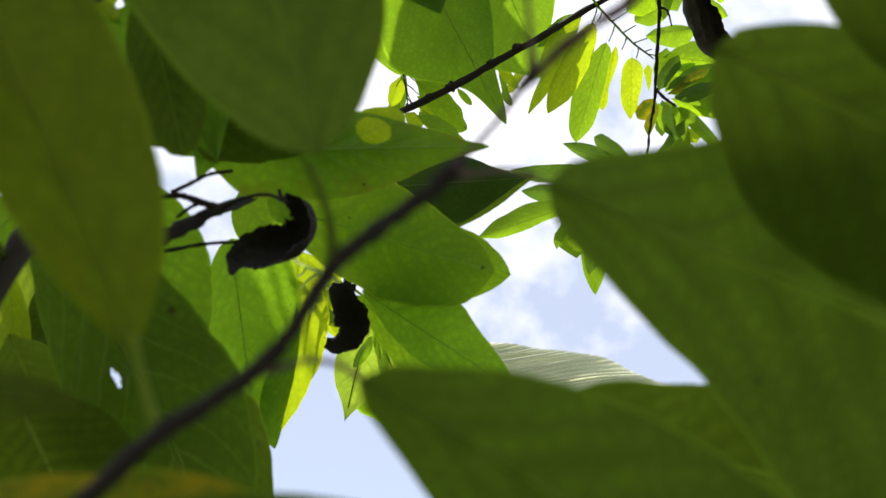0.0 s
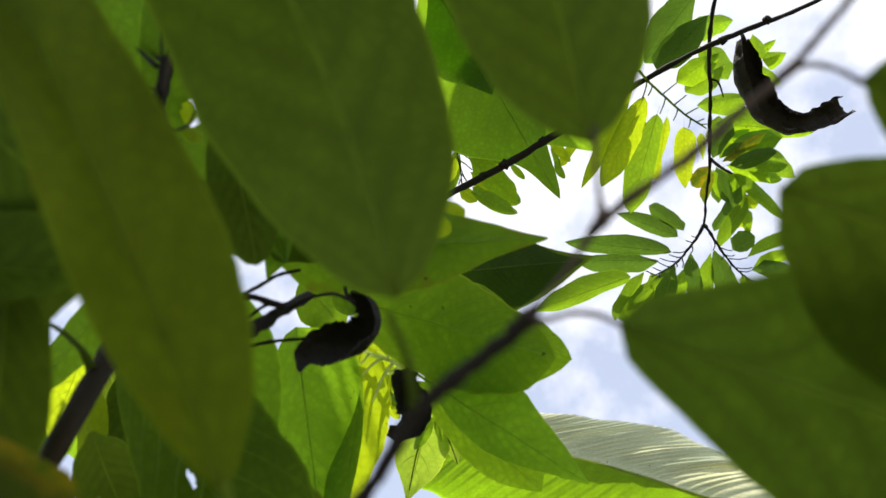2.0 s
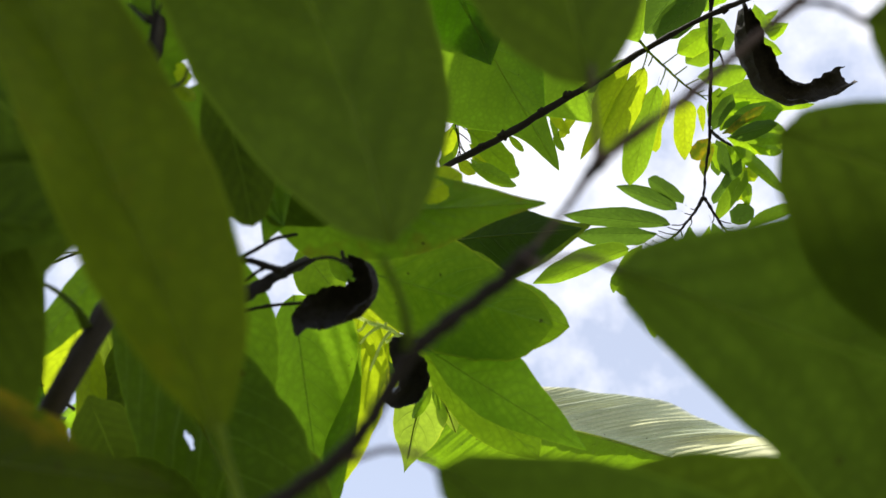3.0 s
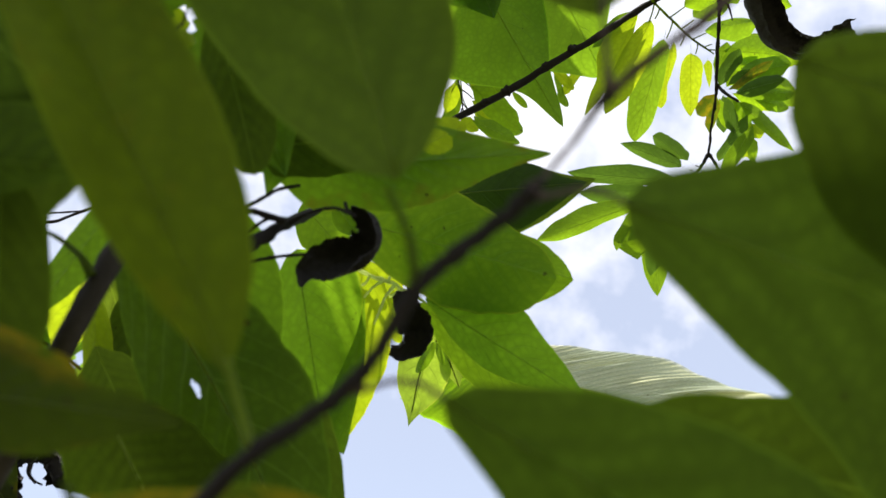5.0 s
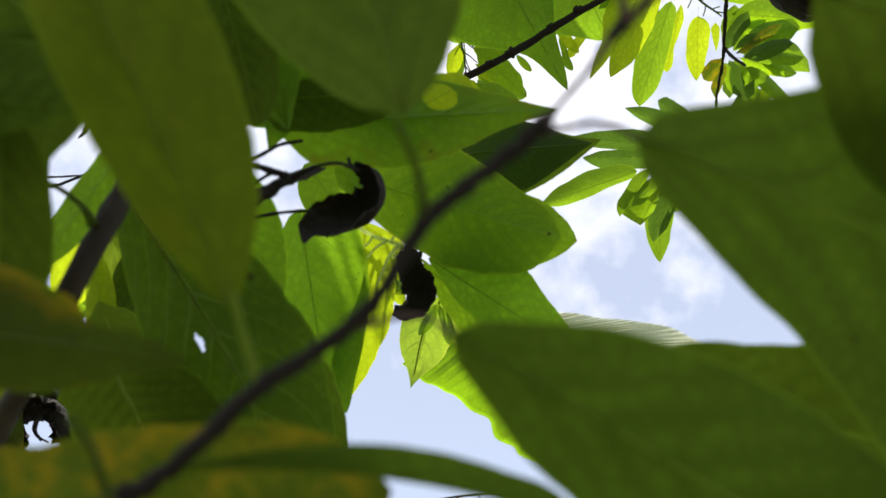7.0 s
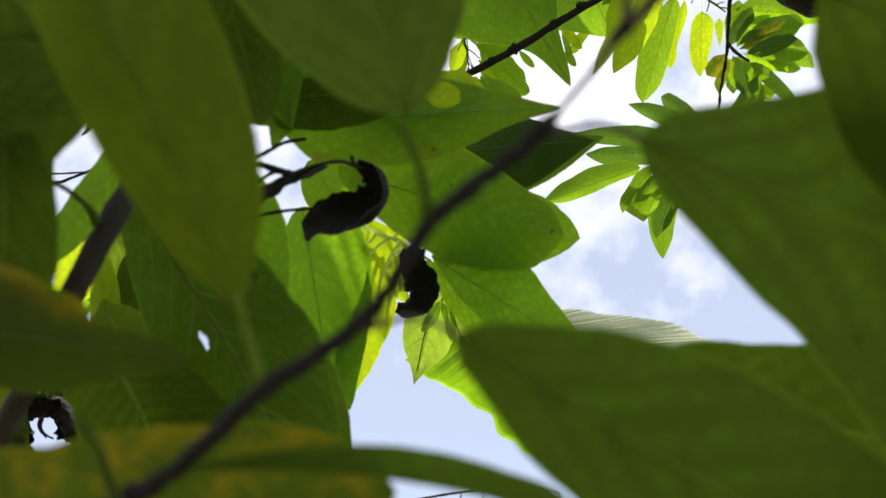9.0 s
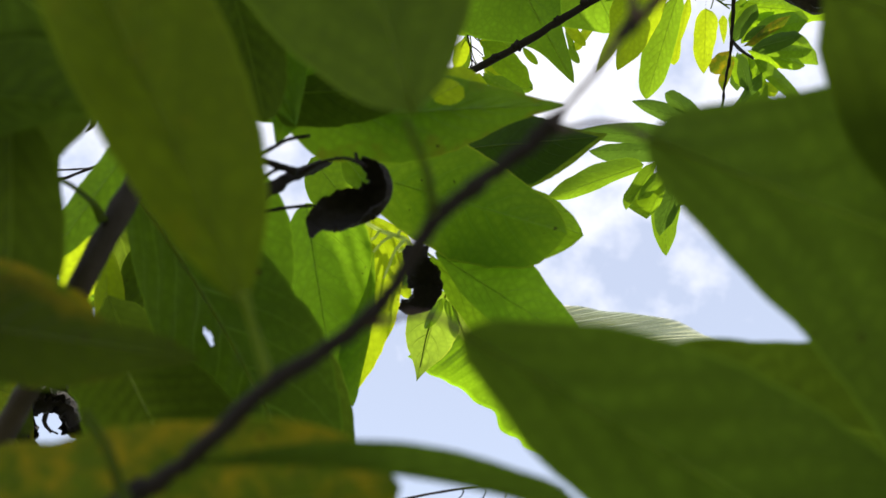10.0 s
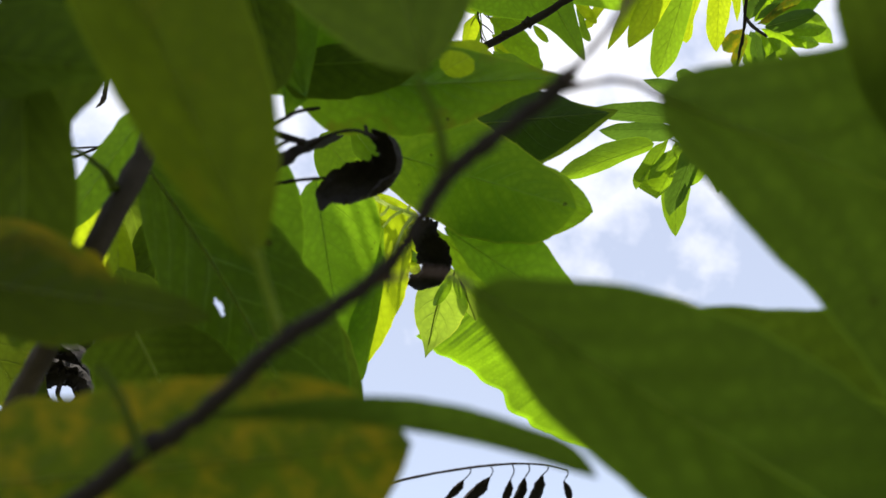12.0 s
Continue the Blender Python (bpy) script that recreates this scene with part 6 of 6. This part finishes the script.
leaf(tree, (0.3735, 0.3230, 2.1086), (0.4012, 0.3160, 2.1132), 0.0192, roll=0, bend=0, edges=((0.0019, 0.0056, 0.0080, 0.0064, 0.0049, 0.0029, 0.0012), (0.0039, 0.0116, 0.0136, 0.0119, 0.0102, 0.0069, 0.0026)), arch=0.0, cup=0.22, wave=0.012, nu=28, nv=6, stalk=(0.3696, 0.3240, 2.1079), material=FRESH)
leaf(tree, (0.3701, 0.3148, 2.1163), (0.3898, 0.3047, 2.1243), 0.0078, roll=0, bend=0, edges=((0.0009, 0.0026, 0.0036, 0.0035, 0.0030, 0.0018, 0.0007), (0.0010, 0.0030, 0.0052, 0.0048, 0.0045, 0.0034, 0.0013)), arch=0.0, cup=0.22, wave=0.012, nu=28, nv=6, stalk=(0.3673, 0.3162, 2.1152), material=FRESH)
leaf(tree, (0.2986, 0.3083, 2.1141), (0.3130, 0.3280, 2.0972), 0.0193, roll=0, bend=0, edges=((0.0018, 0.0054, 0.0096, 0.0144, 0.0124, 0.0109, 0.0067), (0.0015, 0.0045, 0.0067, 0.0069, 0.0072, 0.0065, 0.0025)), arch=0.0, cup=0.22, wave=0.012, nu=28, nv=6, stalk=(0.2966, 0.3056, 2.1164), rib_material=PALE_RIB, material=SPRAY)
# the sunlit tuft below the dead leaves
twig(tree, [(-0.0623, 0.3360, 1.6788), (-0.0529, 0.3387, 1.6760), (-0.0405, 0.3505, 1.6775), (-0.0275, 0.3626, 1.6787), (-0.0143, 0.3822, 1.6857), (-0.0061, 0.4046, 1.6898)], [0.0014, 0.0014, 0.0013, 0.0012, 0.0010, 0.0008], material=PALE_RIB, rough=0.6)
for a, b, c in (((-0.0595, 0.3371, 1.6777), (-0.0650, 0.3387, 1.6760), (-0.0687, 0.3500, 1.6780)),
                ((-0.0521, 0.3393, 1.6755), (-0.0572, 0.3415, 1.6733), (-0.0627, 0.3533, 1.6747)),
                ((-0.0409, 0.3434, 1.6713), (-0.0479, 0.3478, 1.6669), (-0.0552, 0.3618, 1.6662)),
                ((-0.0338, 0.3467, 1.6680), (-0.0405, 0.3525, 1.6622), (-0.0488, 0.3724, 1.6556)),
                ((-0.0292, 0.3481, 1.6667), (-0.0358, 0.3511, 1.6636), (-0.0476, 0.3598, 1.6682)),
                ((-0.0463, 0.3415, 1.6733), (-0.0521, 0.3453, 1.6694), (-0.0595, 0.3564, 1.6716))):
    twig(tree, [a, b, c], [0.0014, 0.0011, 0.0006], "stalk", material=PALE_STALK, sides=6)
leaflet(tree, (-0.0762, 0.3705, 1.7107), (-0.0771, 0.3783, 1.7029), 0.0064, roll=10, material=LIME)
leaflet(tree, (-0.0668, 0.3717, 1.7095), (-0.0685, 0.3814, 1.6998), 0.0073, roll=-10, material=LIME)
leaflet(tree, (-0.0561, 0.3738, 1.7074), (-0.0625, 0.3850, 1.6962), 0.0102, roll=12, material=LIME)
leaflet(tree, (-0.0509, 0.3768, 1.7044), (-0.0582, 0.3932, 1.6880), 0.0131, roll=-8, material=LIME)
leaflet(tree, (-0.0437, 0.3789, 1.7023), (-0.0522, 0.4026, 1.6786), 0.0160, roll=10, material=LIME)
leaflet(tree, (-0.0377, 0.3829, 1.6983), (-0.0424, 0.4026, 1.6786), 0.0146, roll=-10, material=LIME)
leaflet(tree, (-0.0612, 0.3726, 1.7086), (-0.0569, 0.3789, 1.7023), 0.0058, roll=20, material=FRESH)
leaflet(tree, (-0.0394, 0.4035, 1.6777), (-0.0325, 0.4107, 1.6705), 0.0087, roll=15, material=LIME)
leaflet(tree, (-0.0437, 0.3959, 1.6853), (-0.0329, 0.4035, 1.6777), 0.0087, roll=-20, material=SPRAY)
leaflet(tree, (-0.0916, 0.3547, 1.7265), (-0.0985, 0.3635, 1.7177), 0.0087, roll=15, material=FRESH)
leaf(tree, (-0.1047, 0.3304, 1.7375), (-0.0723, 0.3587, 1.7092), 0.043, roll=5, material=SPRAY)
leaflet(tree, (-0.0634, 0.2570, 1.6514), (-0.0510, 0.2686, 1.6398), 0.016, roll=15)
twig(tree, [(-0.0083, 0.3997, 1.6948), (-0.0040, 0.4299, 1.6911), (-0.0182, 0.4646, 1.6831), (-0.0261, 0.4894, 1.6583)], [0.0009, 0.0009, 0.0007, 0.0004], material=GREEN_TWIG)
twig(tree, [(-0.0053, 0.4231, 1.6914), (0.0005, 0.4514, 1.6963), (0.0131, 0.4745, 1.6732)], [0.0008, 0.0007, 0.0004], material=GREEN_TWIG)
leaflet(tree, (-0.0072, 0.4331, 1.6879), (-0.0207, 0.4497, 1.6713), 0.009, roll=20)
leaflet(tree, (-0.0063, 0.4331, 1.6879), (-0.0009, 0.4459, 1.6752), 0.006, roll=20)

# ---------------------------------------------------------------- dead leaves
dried_leaf([(-0.0463, 0.2207, 1.6039), (-0.0385, 0.2246, 1.5997), (-0.0374, 0.2300, 1.5938), (-0.0440, 0.2345, 1.5889), (-0.0542, 0.2371, 1.5860), (-0.0633, 0.2385, 1.5843), (-0.0685, 0.2415, 1.5810), (-0.0701, 0.2460, 1.5761)], 0.0226, turn=25, curl=2, ragged=0.7, taper=(0.20, 0.54, 0.66, 1.00, 0.90, 0.80, 0.61, 0.12))
dried_leaf([(-0.0216, 0.3195, 1.6401), (-0.0212, 0.3265, 1.6325), (-0.0176, 0.3325, 1.6260), (-0.0151, 0.3378, 1.6202), (-0.0194, 0.3434, 1.6142), (-0.0268, 0.3462, 1.6110), (-0.0333, 0.3448, 1.6125)], 0.0249, turn=-20, curl=2, ragged=0.35, taper=(0.74, 0.77, 1.00, 0.94, 0.69, 0.49, 0.31))
dried_leaf([(0.3027, 0.2602, 2.0171), (0.3073, 0.2773, 2.0025), (0.3176, 0.2943, 1.9879), (0.3323, 0.3105, 1.9740), (0.3526, 0.3190, 1.9667), (0.3740, 0.3198, 1.9660), (0.3909, 0.3129, 1.9718), (0.4066, 0.3076, 1.9762)], 0.0439, turn=-25, curl=2, ragged=0.55, taper=(0.31, 0.77, 0.92, 1.00, 0.85, 0.59, 0.77, 0.64))
dried_leaf([(-0.3021, 0.4109, 1.5916), (-0.2885, 0.4080, 1.5953), (-0.2729, 0.4112, 1.5921), (-0.2592, 0.4242, 1.5776)], 0.030, label="crumpled black dead leaf caught in a cluster")
dried_leaf([(-0.2986, 0.4211, 1.6229), (-0.2850, 0.4261, 1.6175), (-0.2713, 0.4410, 1.6009)], 0.036, label="crumpled black dead leaf caught in a cluster")
dried_leaf([(-0.2918, 0.4251, 1.6042), (-0.2784, 0.4300, 1.5990), (-0.2694, 0.4488, 1.5777)], 0.026, label="crumpled black dead leaf caught in a cluster")
dried_leaf([(-0.3134, 0.4321, 1.6242), (-0.3209, 0.4430, 1.6114), (-0.3150, 0.4569, 1.5957)], 0.026, label="crumpled black dead leaf caught in a cluster")
dried_leaf([(-0.3059, 0.4403, 1.5863), (-0.3119, 0.4496, 1.5756), (-0.3220, 0.4614, 1.5617)], 0.030, label="crumpled black dead leaf caught in a cluster")
dried_leaf([(-0.2828, 0.4490, 1.5914), (-0.2745, 0.4531, 1.5869), (-0.2642, 0.4614, 1.5777)], 0.022, label="crumpled black dead leaf caught in a cluster")
dried_leaf([(-0.2828, 0.4105, 1.5754), (-0.2700, 0.4085, 1.5778), (-0.2595, 0.4116, 1.5745), (-0.2519, 0.4188, 1.5668)], 0.0196, turn=20, curl=2, ragged=0.8, taper=(0.65, 1.00, 0.92, 0.50), label="crumpled black dead leaf caught in a cluster")
dried_leaf([(-0.2814, 0.4088, 1.5847), (-0.2711, 0.4073, 1.5865), (-0.2608, 0.4104, 1.5832)], 0.0130, turn=-30, curl=2, ragged=0.8, taper=(0.76, 1.00, 0.76), label="crumpled black dead leaf caught in a cluster")
dried_leaf([(-0.2948, 0.4238, 1.5609), (-0.2865, 0.4259, 1.5588), (-0.2782, 0.4300, 1.5544)], 0.0128, turn=10, curl=2, ragged=0.8, taper=(0.82, 1.00, 0.53), label="crumpled black dead leaf caught in a cluster")
dried_leaf([(-0.3015, 0.4225, 1.5918), (-0.2897, 0.4252, 1.5890), (-0.2771, 0.4263, 1.5879), (-0.2653, 0.4296, 1.5845)], 0.0220, turn=5, curl=2, ragged=0.3, taper=(0.82, 1.00, 0.93, 0.64), label="crumpled black dead leaf caught in a cluster")
dried_leaf([(-0.2625, 0.4209, 1.5866), (-0.2594, 0.4269, 1.5800), (-0.2578, 0.4349, 1.5715)], 0.0117, turn=0, curl=2, ragged=0.3, taper=(0.93, 1.00, 0.60), label="crumpled black dead leaf caught in a cluster")
dried_leaf([(-0.2836, 0.4264, 1.5656), (-0.2889, 0.4295, 1.5622), (-0.2973, 0.4320, 1.5594)], 0.0130, turn=0, curl=2, ragged=0.3, taper=(0.88, 1.00, 0.71), label="crumpled black dead leaf caught in a cluster")
twig(tree, [(-0.2700, 0.4134, 1.5725), (-0.2715, 0.4177, 1.5678), (-0.2685, 0.4208, 1.5645), (-0.2632, 0.4229, 1.5623)], [0.0008, 0.0008, 0.0006, 0.0006])
twig(tree, [(-0.2632, 0.4113, 1.5922), (-0.2741, 0.4184, 1.5838), (-0.2795, 0.4265, 1.5744), (-0.2740, 0.4322, 1.5680)], [0.0012, 0.001, 0.0008])
twig(tree, [(-0.3081, 0.4189, 1.5965), (-0.2961, 0.4274, 1.5872), (-0.2901, 0.4379, 1.5753)], [0.0012, 0.001, 0.0008])

# ---------------------------------------------------------------- the dry frond
frond = tree_root("dry_frond", (-0.119, 1.183, 1.823), "thin dry stalk with shrivelled black leaflets hanging from it", "dead frond")
twig(frond, [(-1.1, 0.68, 1.6), (-0.514, 1.003, 1.622), (-0.295, 1.163, 1.764), (-0.119, 1.183, 1.823), (-0.029, 1.171, 1.839), (0.070, 1.163, 1.851), (0.149, 1.163, 1.853), (0.197, 1.170, 1.846)],
     [0.006, 0.005, 0.003, 0.0024, 0.0022, 0.002, 0.0018, 0.0012], "rachis", rough=0.3)
for a, b, c, w in (((0.025, 1.167, 1.845), (0.012, 1.181, 1.829), (-0.019, 1.204, 1.802), 0.016), ((0.060, 1.165, 1.849), (0.058, 1.178, 1.833), (0.006, 1.210, 1.795), 0.022),
                   ((0.098, 1.163, 1.852), (0.095, 1.181, 1.831), (0.078, 1.215, 1.792), 0.016), ((0.127, 1.163, 1.853), (0.120, 1.179, 1.834), (0.098, 1.215, 1.792), 0.018),
                   ((0.161, 1.165, 1.852), (0.151, 1.176, 1.838), (0.125, 1.215, 1.793), 0.022), ((0.194, 1.169, 1.848), (0.189, 1.183, 1.831), (0.201, 1.210, 1.802), 0.014)):
    a, b, c = Vector(a), Vector(b), Vector(c)
    part("leaflet", dried_mesh([b, b.lerp(c, 0.4) + Vector((w * 0.2, 0, 0)), c], w, taper=(0.2, 0.9, 1.0, 0.5)), DRIED, frond, b)
    twig(frond, [a, a.lerp(b, 0.5) + Vector((0.005, 0, 0.002)), b, b.lerp(c, 0.2)], [0.0012, 0.0011, 0.0011], "stalk")


# ---------------------------------------------------------------- the banana plant
def banana_half(name, plant, line, widths, way, sweep, pleat, material, nu=220, nv=12, folds=30):
    """One half of a banana blade: pleated along its side veins, from the midrib out to a wavy edge."""
    verts, faces, uvs = [], [], []
    base = Vector(line[0])
    way = Vector(way).normalized()
    last = len(line) - 1

    def mid(s):
        f = min(max(s, 0.0), 1.0) * last
        i = min(int(f), last - 1)
        return line[i].lerp(line[i + 1], f - i)

    for i in range(nu + 1):
        s = i / nu
        f = s * (len(widths) - 1)
        k = min(int(f), len(widths) - 2)
        w = widths[k] + (widths[k + 1] - widths[k]) * (f - k)
        ahead = (mid(s + 0.01) - mid(s - 0.01)).normalized()
        out = ahead.cross(way).normalized()
        for j in range(nv + 1):
            v = j / nv
            fold = pleat * (math.sin(s * 2 * math.pi * folds) + 0.5 * math.sin(s * 2 * math.pi * folds * 2.3 + 1)) * min(1, v * 5) * (1 - 0.85 * v ** 4) * (0.6 + 0.6 * noise.noise((s * 9, v, 2)))
            edge = 1 + 0.05 * noise.noise((s * 14, 0, 4)) * v
            p = mid(s) + way * (w * v * edge) - ahead * (sweep * v ** 1.3 * w) + out * fold
            p = p + out * (0.03 * noise.noise((s * 4, v * 1.5, 7.7)) * v)
            verts.append(tuple(p - base))
            uvs.append((s, v))
    for i in range(nu):
        for j in range(nv):
            a = i * (nv + 1) + j
            faces.append((a, a + 1, a + nv + 2, a + nv + 1))
    me = bpy.data.meshes.new(name)
    me.from_pydata(verts, [], faces)
    layer = me.uv_layers.new(name="blade")
    idx = np.empty(len(me.loops), dtype=np.int32)
    me.loops.foreach_get("vertex_index", idx)
    layer.data.foreach_set("uv", np.array(uvs, dtype=np.float32)[idx].ravel())
    me.polygons.foreach_set("use_smooth", [True] * len(me.polygons))
    me.update()
    return part(name, me, material, plant, base)


banana = tree_root("banana_plant", (1.9, 1.5, 0.0), "banana plant with one broad ribbed leaf arching over", "banana plant")
banana_rib = [(-0.0063, 0.7659, 1.9015), (0.0547, 0.7703, 1.8976), (0.1157, 0.7770, 1.8917), (0.1843, 0.7871, 1.8829), (0.2454, 0.7996, 1.8721), (0.3140, 0.8166, 1.8573), (0.4598, 0.8996, 1.8518), (0.8789, 1.1939, 1.8359), (1.75, 1.5, 1.55)]
banana_line = smooth_path(banana_rib, 6)
banana_half("blade", banana, banana_line, [0.052, 0.060, 0.065, 0.067, 0.070, 0.076, 0.09, 0.09, 0.03], (0.0, -0.27, 1.0), -2.5, 0.0026, BANANA_BLOOM, folds=46)
banana_half("blade", banana, banana_line, [0.062, 0.090, 0.122, 0.155, 0.19, 0.22, 0.23, 0.2, 0.03], (-0.95, 0.75, -0.41), 0.1, 0.0011, BANANA, folds=22)
twig(banana, banana_rib, [0.0006, 0.0008, 0.0011, 0.0014, 0.0018, 0.0025, 0.008, 0.016], "midrib", PALE_RIB, 10, 0.05)
twig(banana, [(1.75, 1.5, 1.6), (1.85, 1.5, 1.2), (1.9, 1.5, 0.6), (1.9, 1.5, -0.05)], [0.04, 0.07, 0.085, 0.10], "stem", GREEN_TWIG, 16, 0.1)

# ---------------------------------------------------------------- the tree's crown overhead: unseen, added to shade the leaves below
twig(tree, [(-1.12, 0.74, 1.9), (-0.75, 0.25, 2.25), (-0.3, -0.12, 2.4), (0.2, -0.3, 2.45), (0.7, -0.45, 2.5)], [0.02, 0.014, 0.011, 0.008, 0.005], "branch", rough=0.3)
patterns = []
for k in range(3):
    ob = leaf(tree, (-0.3 + 0.3 * k, -0.35, 2.3), (-0.3 + 0.3 * k, -0.53, 2.27), 0.100, roll=150 + 20 * k, arch=0.06, nu=10, nv=4)
    patterns.append(ob)
rng = random.Random(5)
sun_gaps = ((Vector((-0.154, 0.070, 2.25)), 0.055),)
for k in range(14):
    # each twig of the crown runs forward from the overhead limb and carries a row of leaves
    x = -0.46 + 0.8 * k / 13
    a = Vector((x * 0.8 - 0.05, -0.58, 2.36 + 0.05 * math.sin(k * 2.1)))
    b = Vector((x, -0.28, 2.30 + 0.08 * math.sin(k * 1.3)))
    c = Vector((x + rng.uniform(-0.05, 0.05), 0.0, 2.18 + 0.1 * math.sin(k * 2.9)))
    twig(tree, [a, b, c], [0.004, 0.003, 0.0015], rough=0.3)
    for n in range(20):
        f = (n + rng.random()) / 20
        at = (a.lerp(b, f * 2) if f < 0.5 else b.lerp(c, f * 2 - 1)) + Vector((rng.uniform(-0.05, 0.05), 0, rng.uniform(-0.06, 0.06)))
        turn = Euler((rng.uniform(-0.4, 0.4), rng.uniform(-0.4, 0.4), rng.uniform(0, 6.28)))
        middle = at + turn.to_matrix() @ Vector((0, -0.09, -0.015))
        if any((middle - g - sun_way * ((middle - g).dot(sun_way))).length < wide for g, wide in sun_gaps):
            continue
        ob = new("leaf", patterns[(k + n) % 3].data)
        ob.parent = tree
        ob.location = at - tree.location
        ob.rotation_euler = turn
twig(tree, [(-0.75, 0.25, 2.25), (-0.62, -0.2, 2.34), (-0.5, -0.55, 2.36), (0.0, -0.6, 2.38), (0.4, -0.58, 2.36)], [0.012, 0.010, 0.008, 0.006, 0.004], "branch", rough=0.3)
# an unseen twig of the crown, added to shade the leaves over the dead one
twig(tree, [(-0.24, -0.12, 2.30), (-0.19, 0.03, 2.28), (-0.125, 0.13, 2.25)], [0.003, 0.0025, 0.002])
for n, (x, y, z, turn) in enumerate(((-0.125, 0.132, 2.25, 1.57), (-0.11, 0.142, 2.27, 1.5), (-0.12, 0.118, 2.24, 1.65))):
    ob = new("leaf", patterns[n % 3].data)
    ob.parent = tree
    ob.location = Vector((x, y, z)) - tree.location
    ob.rotation_euler = (0.1 * math.sin(n), 0.1 * math.cos(n), turn)
# two more unseen twigs, added for shade on the left-hand leaves
twig(tree, [(-0.26, -0.10, 2.30), (-0.235, 0.05, 2.28), (-0.225, 0.13, 2.25)], [0.003, 0.0025, 0.002])
twig(tree, [(-0.17, -0.14, 2.30), (-0.17, -0.02, 2.24), (-0.165, 0.05, 2.2)], [0.003, 0.0025, 0.002])
for n, (x, y, z, turn) in enumerate(((-0.225, 0.13, 2.25, 0.0), (-0.245, 0.12, 2.27, -0.2), (-0.165, 0.05, 2.2, 0.0), (-0.18, 0.03, 2.22, 0.3))):
    ob = new("leaf", patterns[n % 3].data)
    ob.parent = tree
    ob.location = Vector((x, y, z)) - tree.location
    ob.rotation_euler = (0.1 * math.sin(n), 0.1 * math.cos(n), turn)
# and one, unseen too, added to shade the broad leaves on the long branch
twig(tree, [(-0.20, -0.02, 2.36), (-0.12, 0.16, 2.38), (-0.06, 0.25, 2.35)], [0.003, 0.0025, 0.002])
for n, (x, y, z, turn) in enumerate(((-0.06, 0.25, 2.35, 1.57), (-0.05, 0.215, 2.38, 1.45), (-0.03, 0.27, 2.37, 1.7), (-0.185, 0.085, 2.23, 1.57), (-0.13, 0.155, 2.24, -1.57))):
    ob = new("leaf", patterns[n % 3].data)
    ob.parent = tree
    ob.location = Vector((x, y, z)) - tree.location
    ob.rotation_euler = (0.1 * math.sin(n), 0.1 * math.cos(n), turn)
# the rest of the crown, round the head of the trunk
rng = random.Random(11)
for k in range(9):
    turn = 1.2 + 4.1 * k / 8
    foot = Vector((-1.12, 0.75, 2.1 + 0.1 * k))
    way = Vector((math.cos(turn), math.sin(turn), 0.45 + 0.08 * (k % 3)))
    span = 0.75 - 0.03 * k
    mid, end = foot + way * span * 0.5 + Vector((0, 0, 0.03)), foot + way * span + Vector((0, 0, -0.10))
    twig(tree, [foot, mid, end], [0.012, 0.007, 0.003], "branch", rough=0.3)
    for n in range(22):
        f = 0.25 + 0.75 * (n + rng.random()) / 22
        at = (foot.lerp(mid, f * 2) if f < 0.5 else mid.lerp(end, f * 2 - 1)) + Vector((rng.uniform(-0.08, 0.08), rng.uniform(-0.08, 0.08), rng.uniform(-0.07, 0.07)))
        if at.x > -0.85:
            continue
        ob = new("leaf", patterns[(k + n) % 3].data)
        ob.parent = tree
        ob.location = at - tree.location
        ob.rotation_euler = (rng.uniform(-0.5, 0.5), rng.uniform(-0.5, 0.5), rng.uniform(0, 6.28))
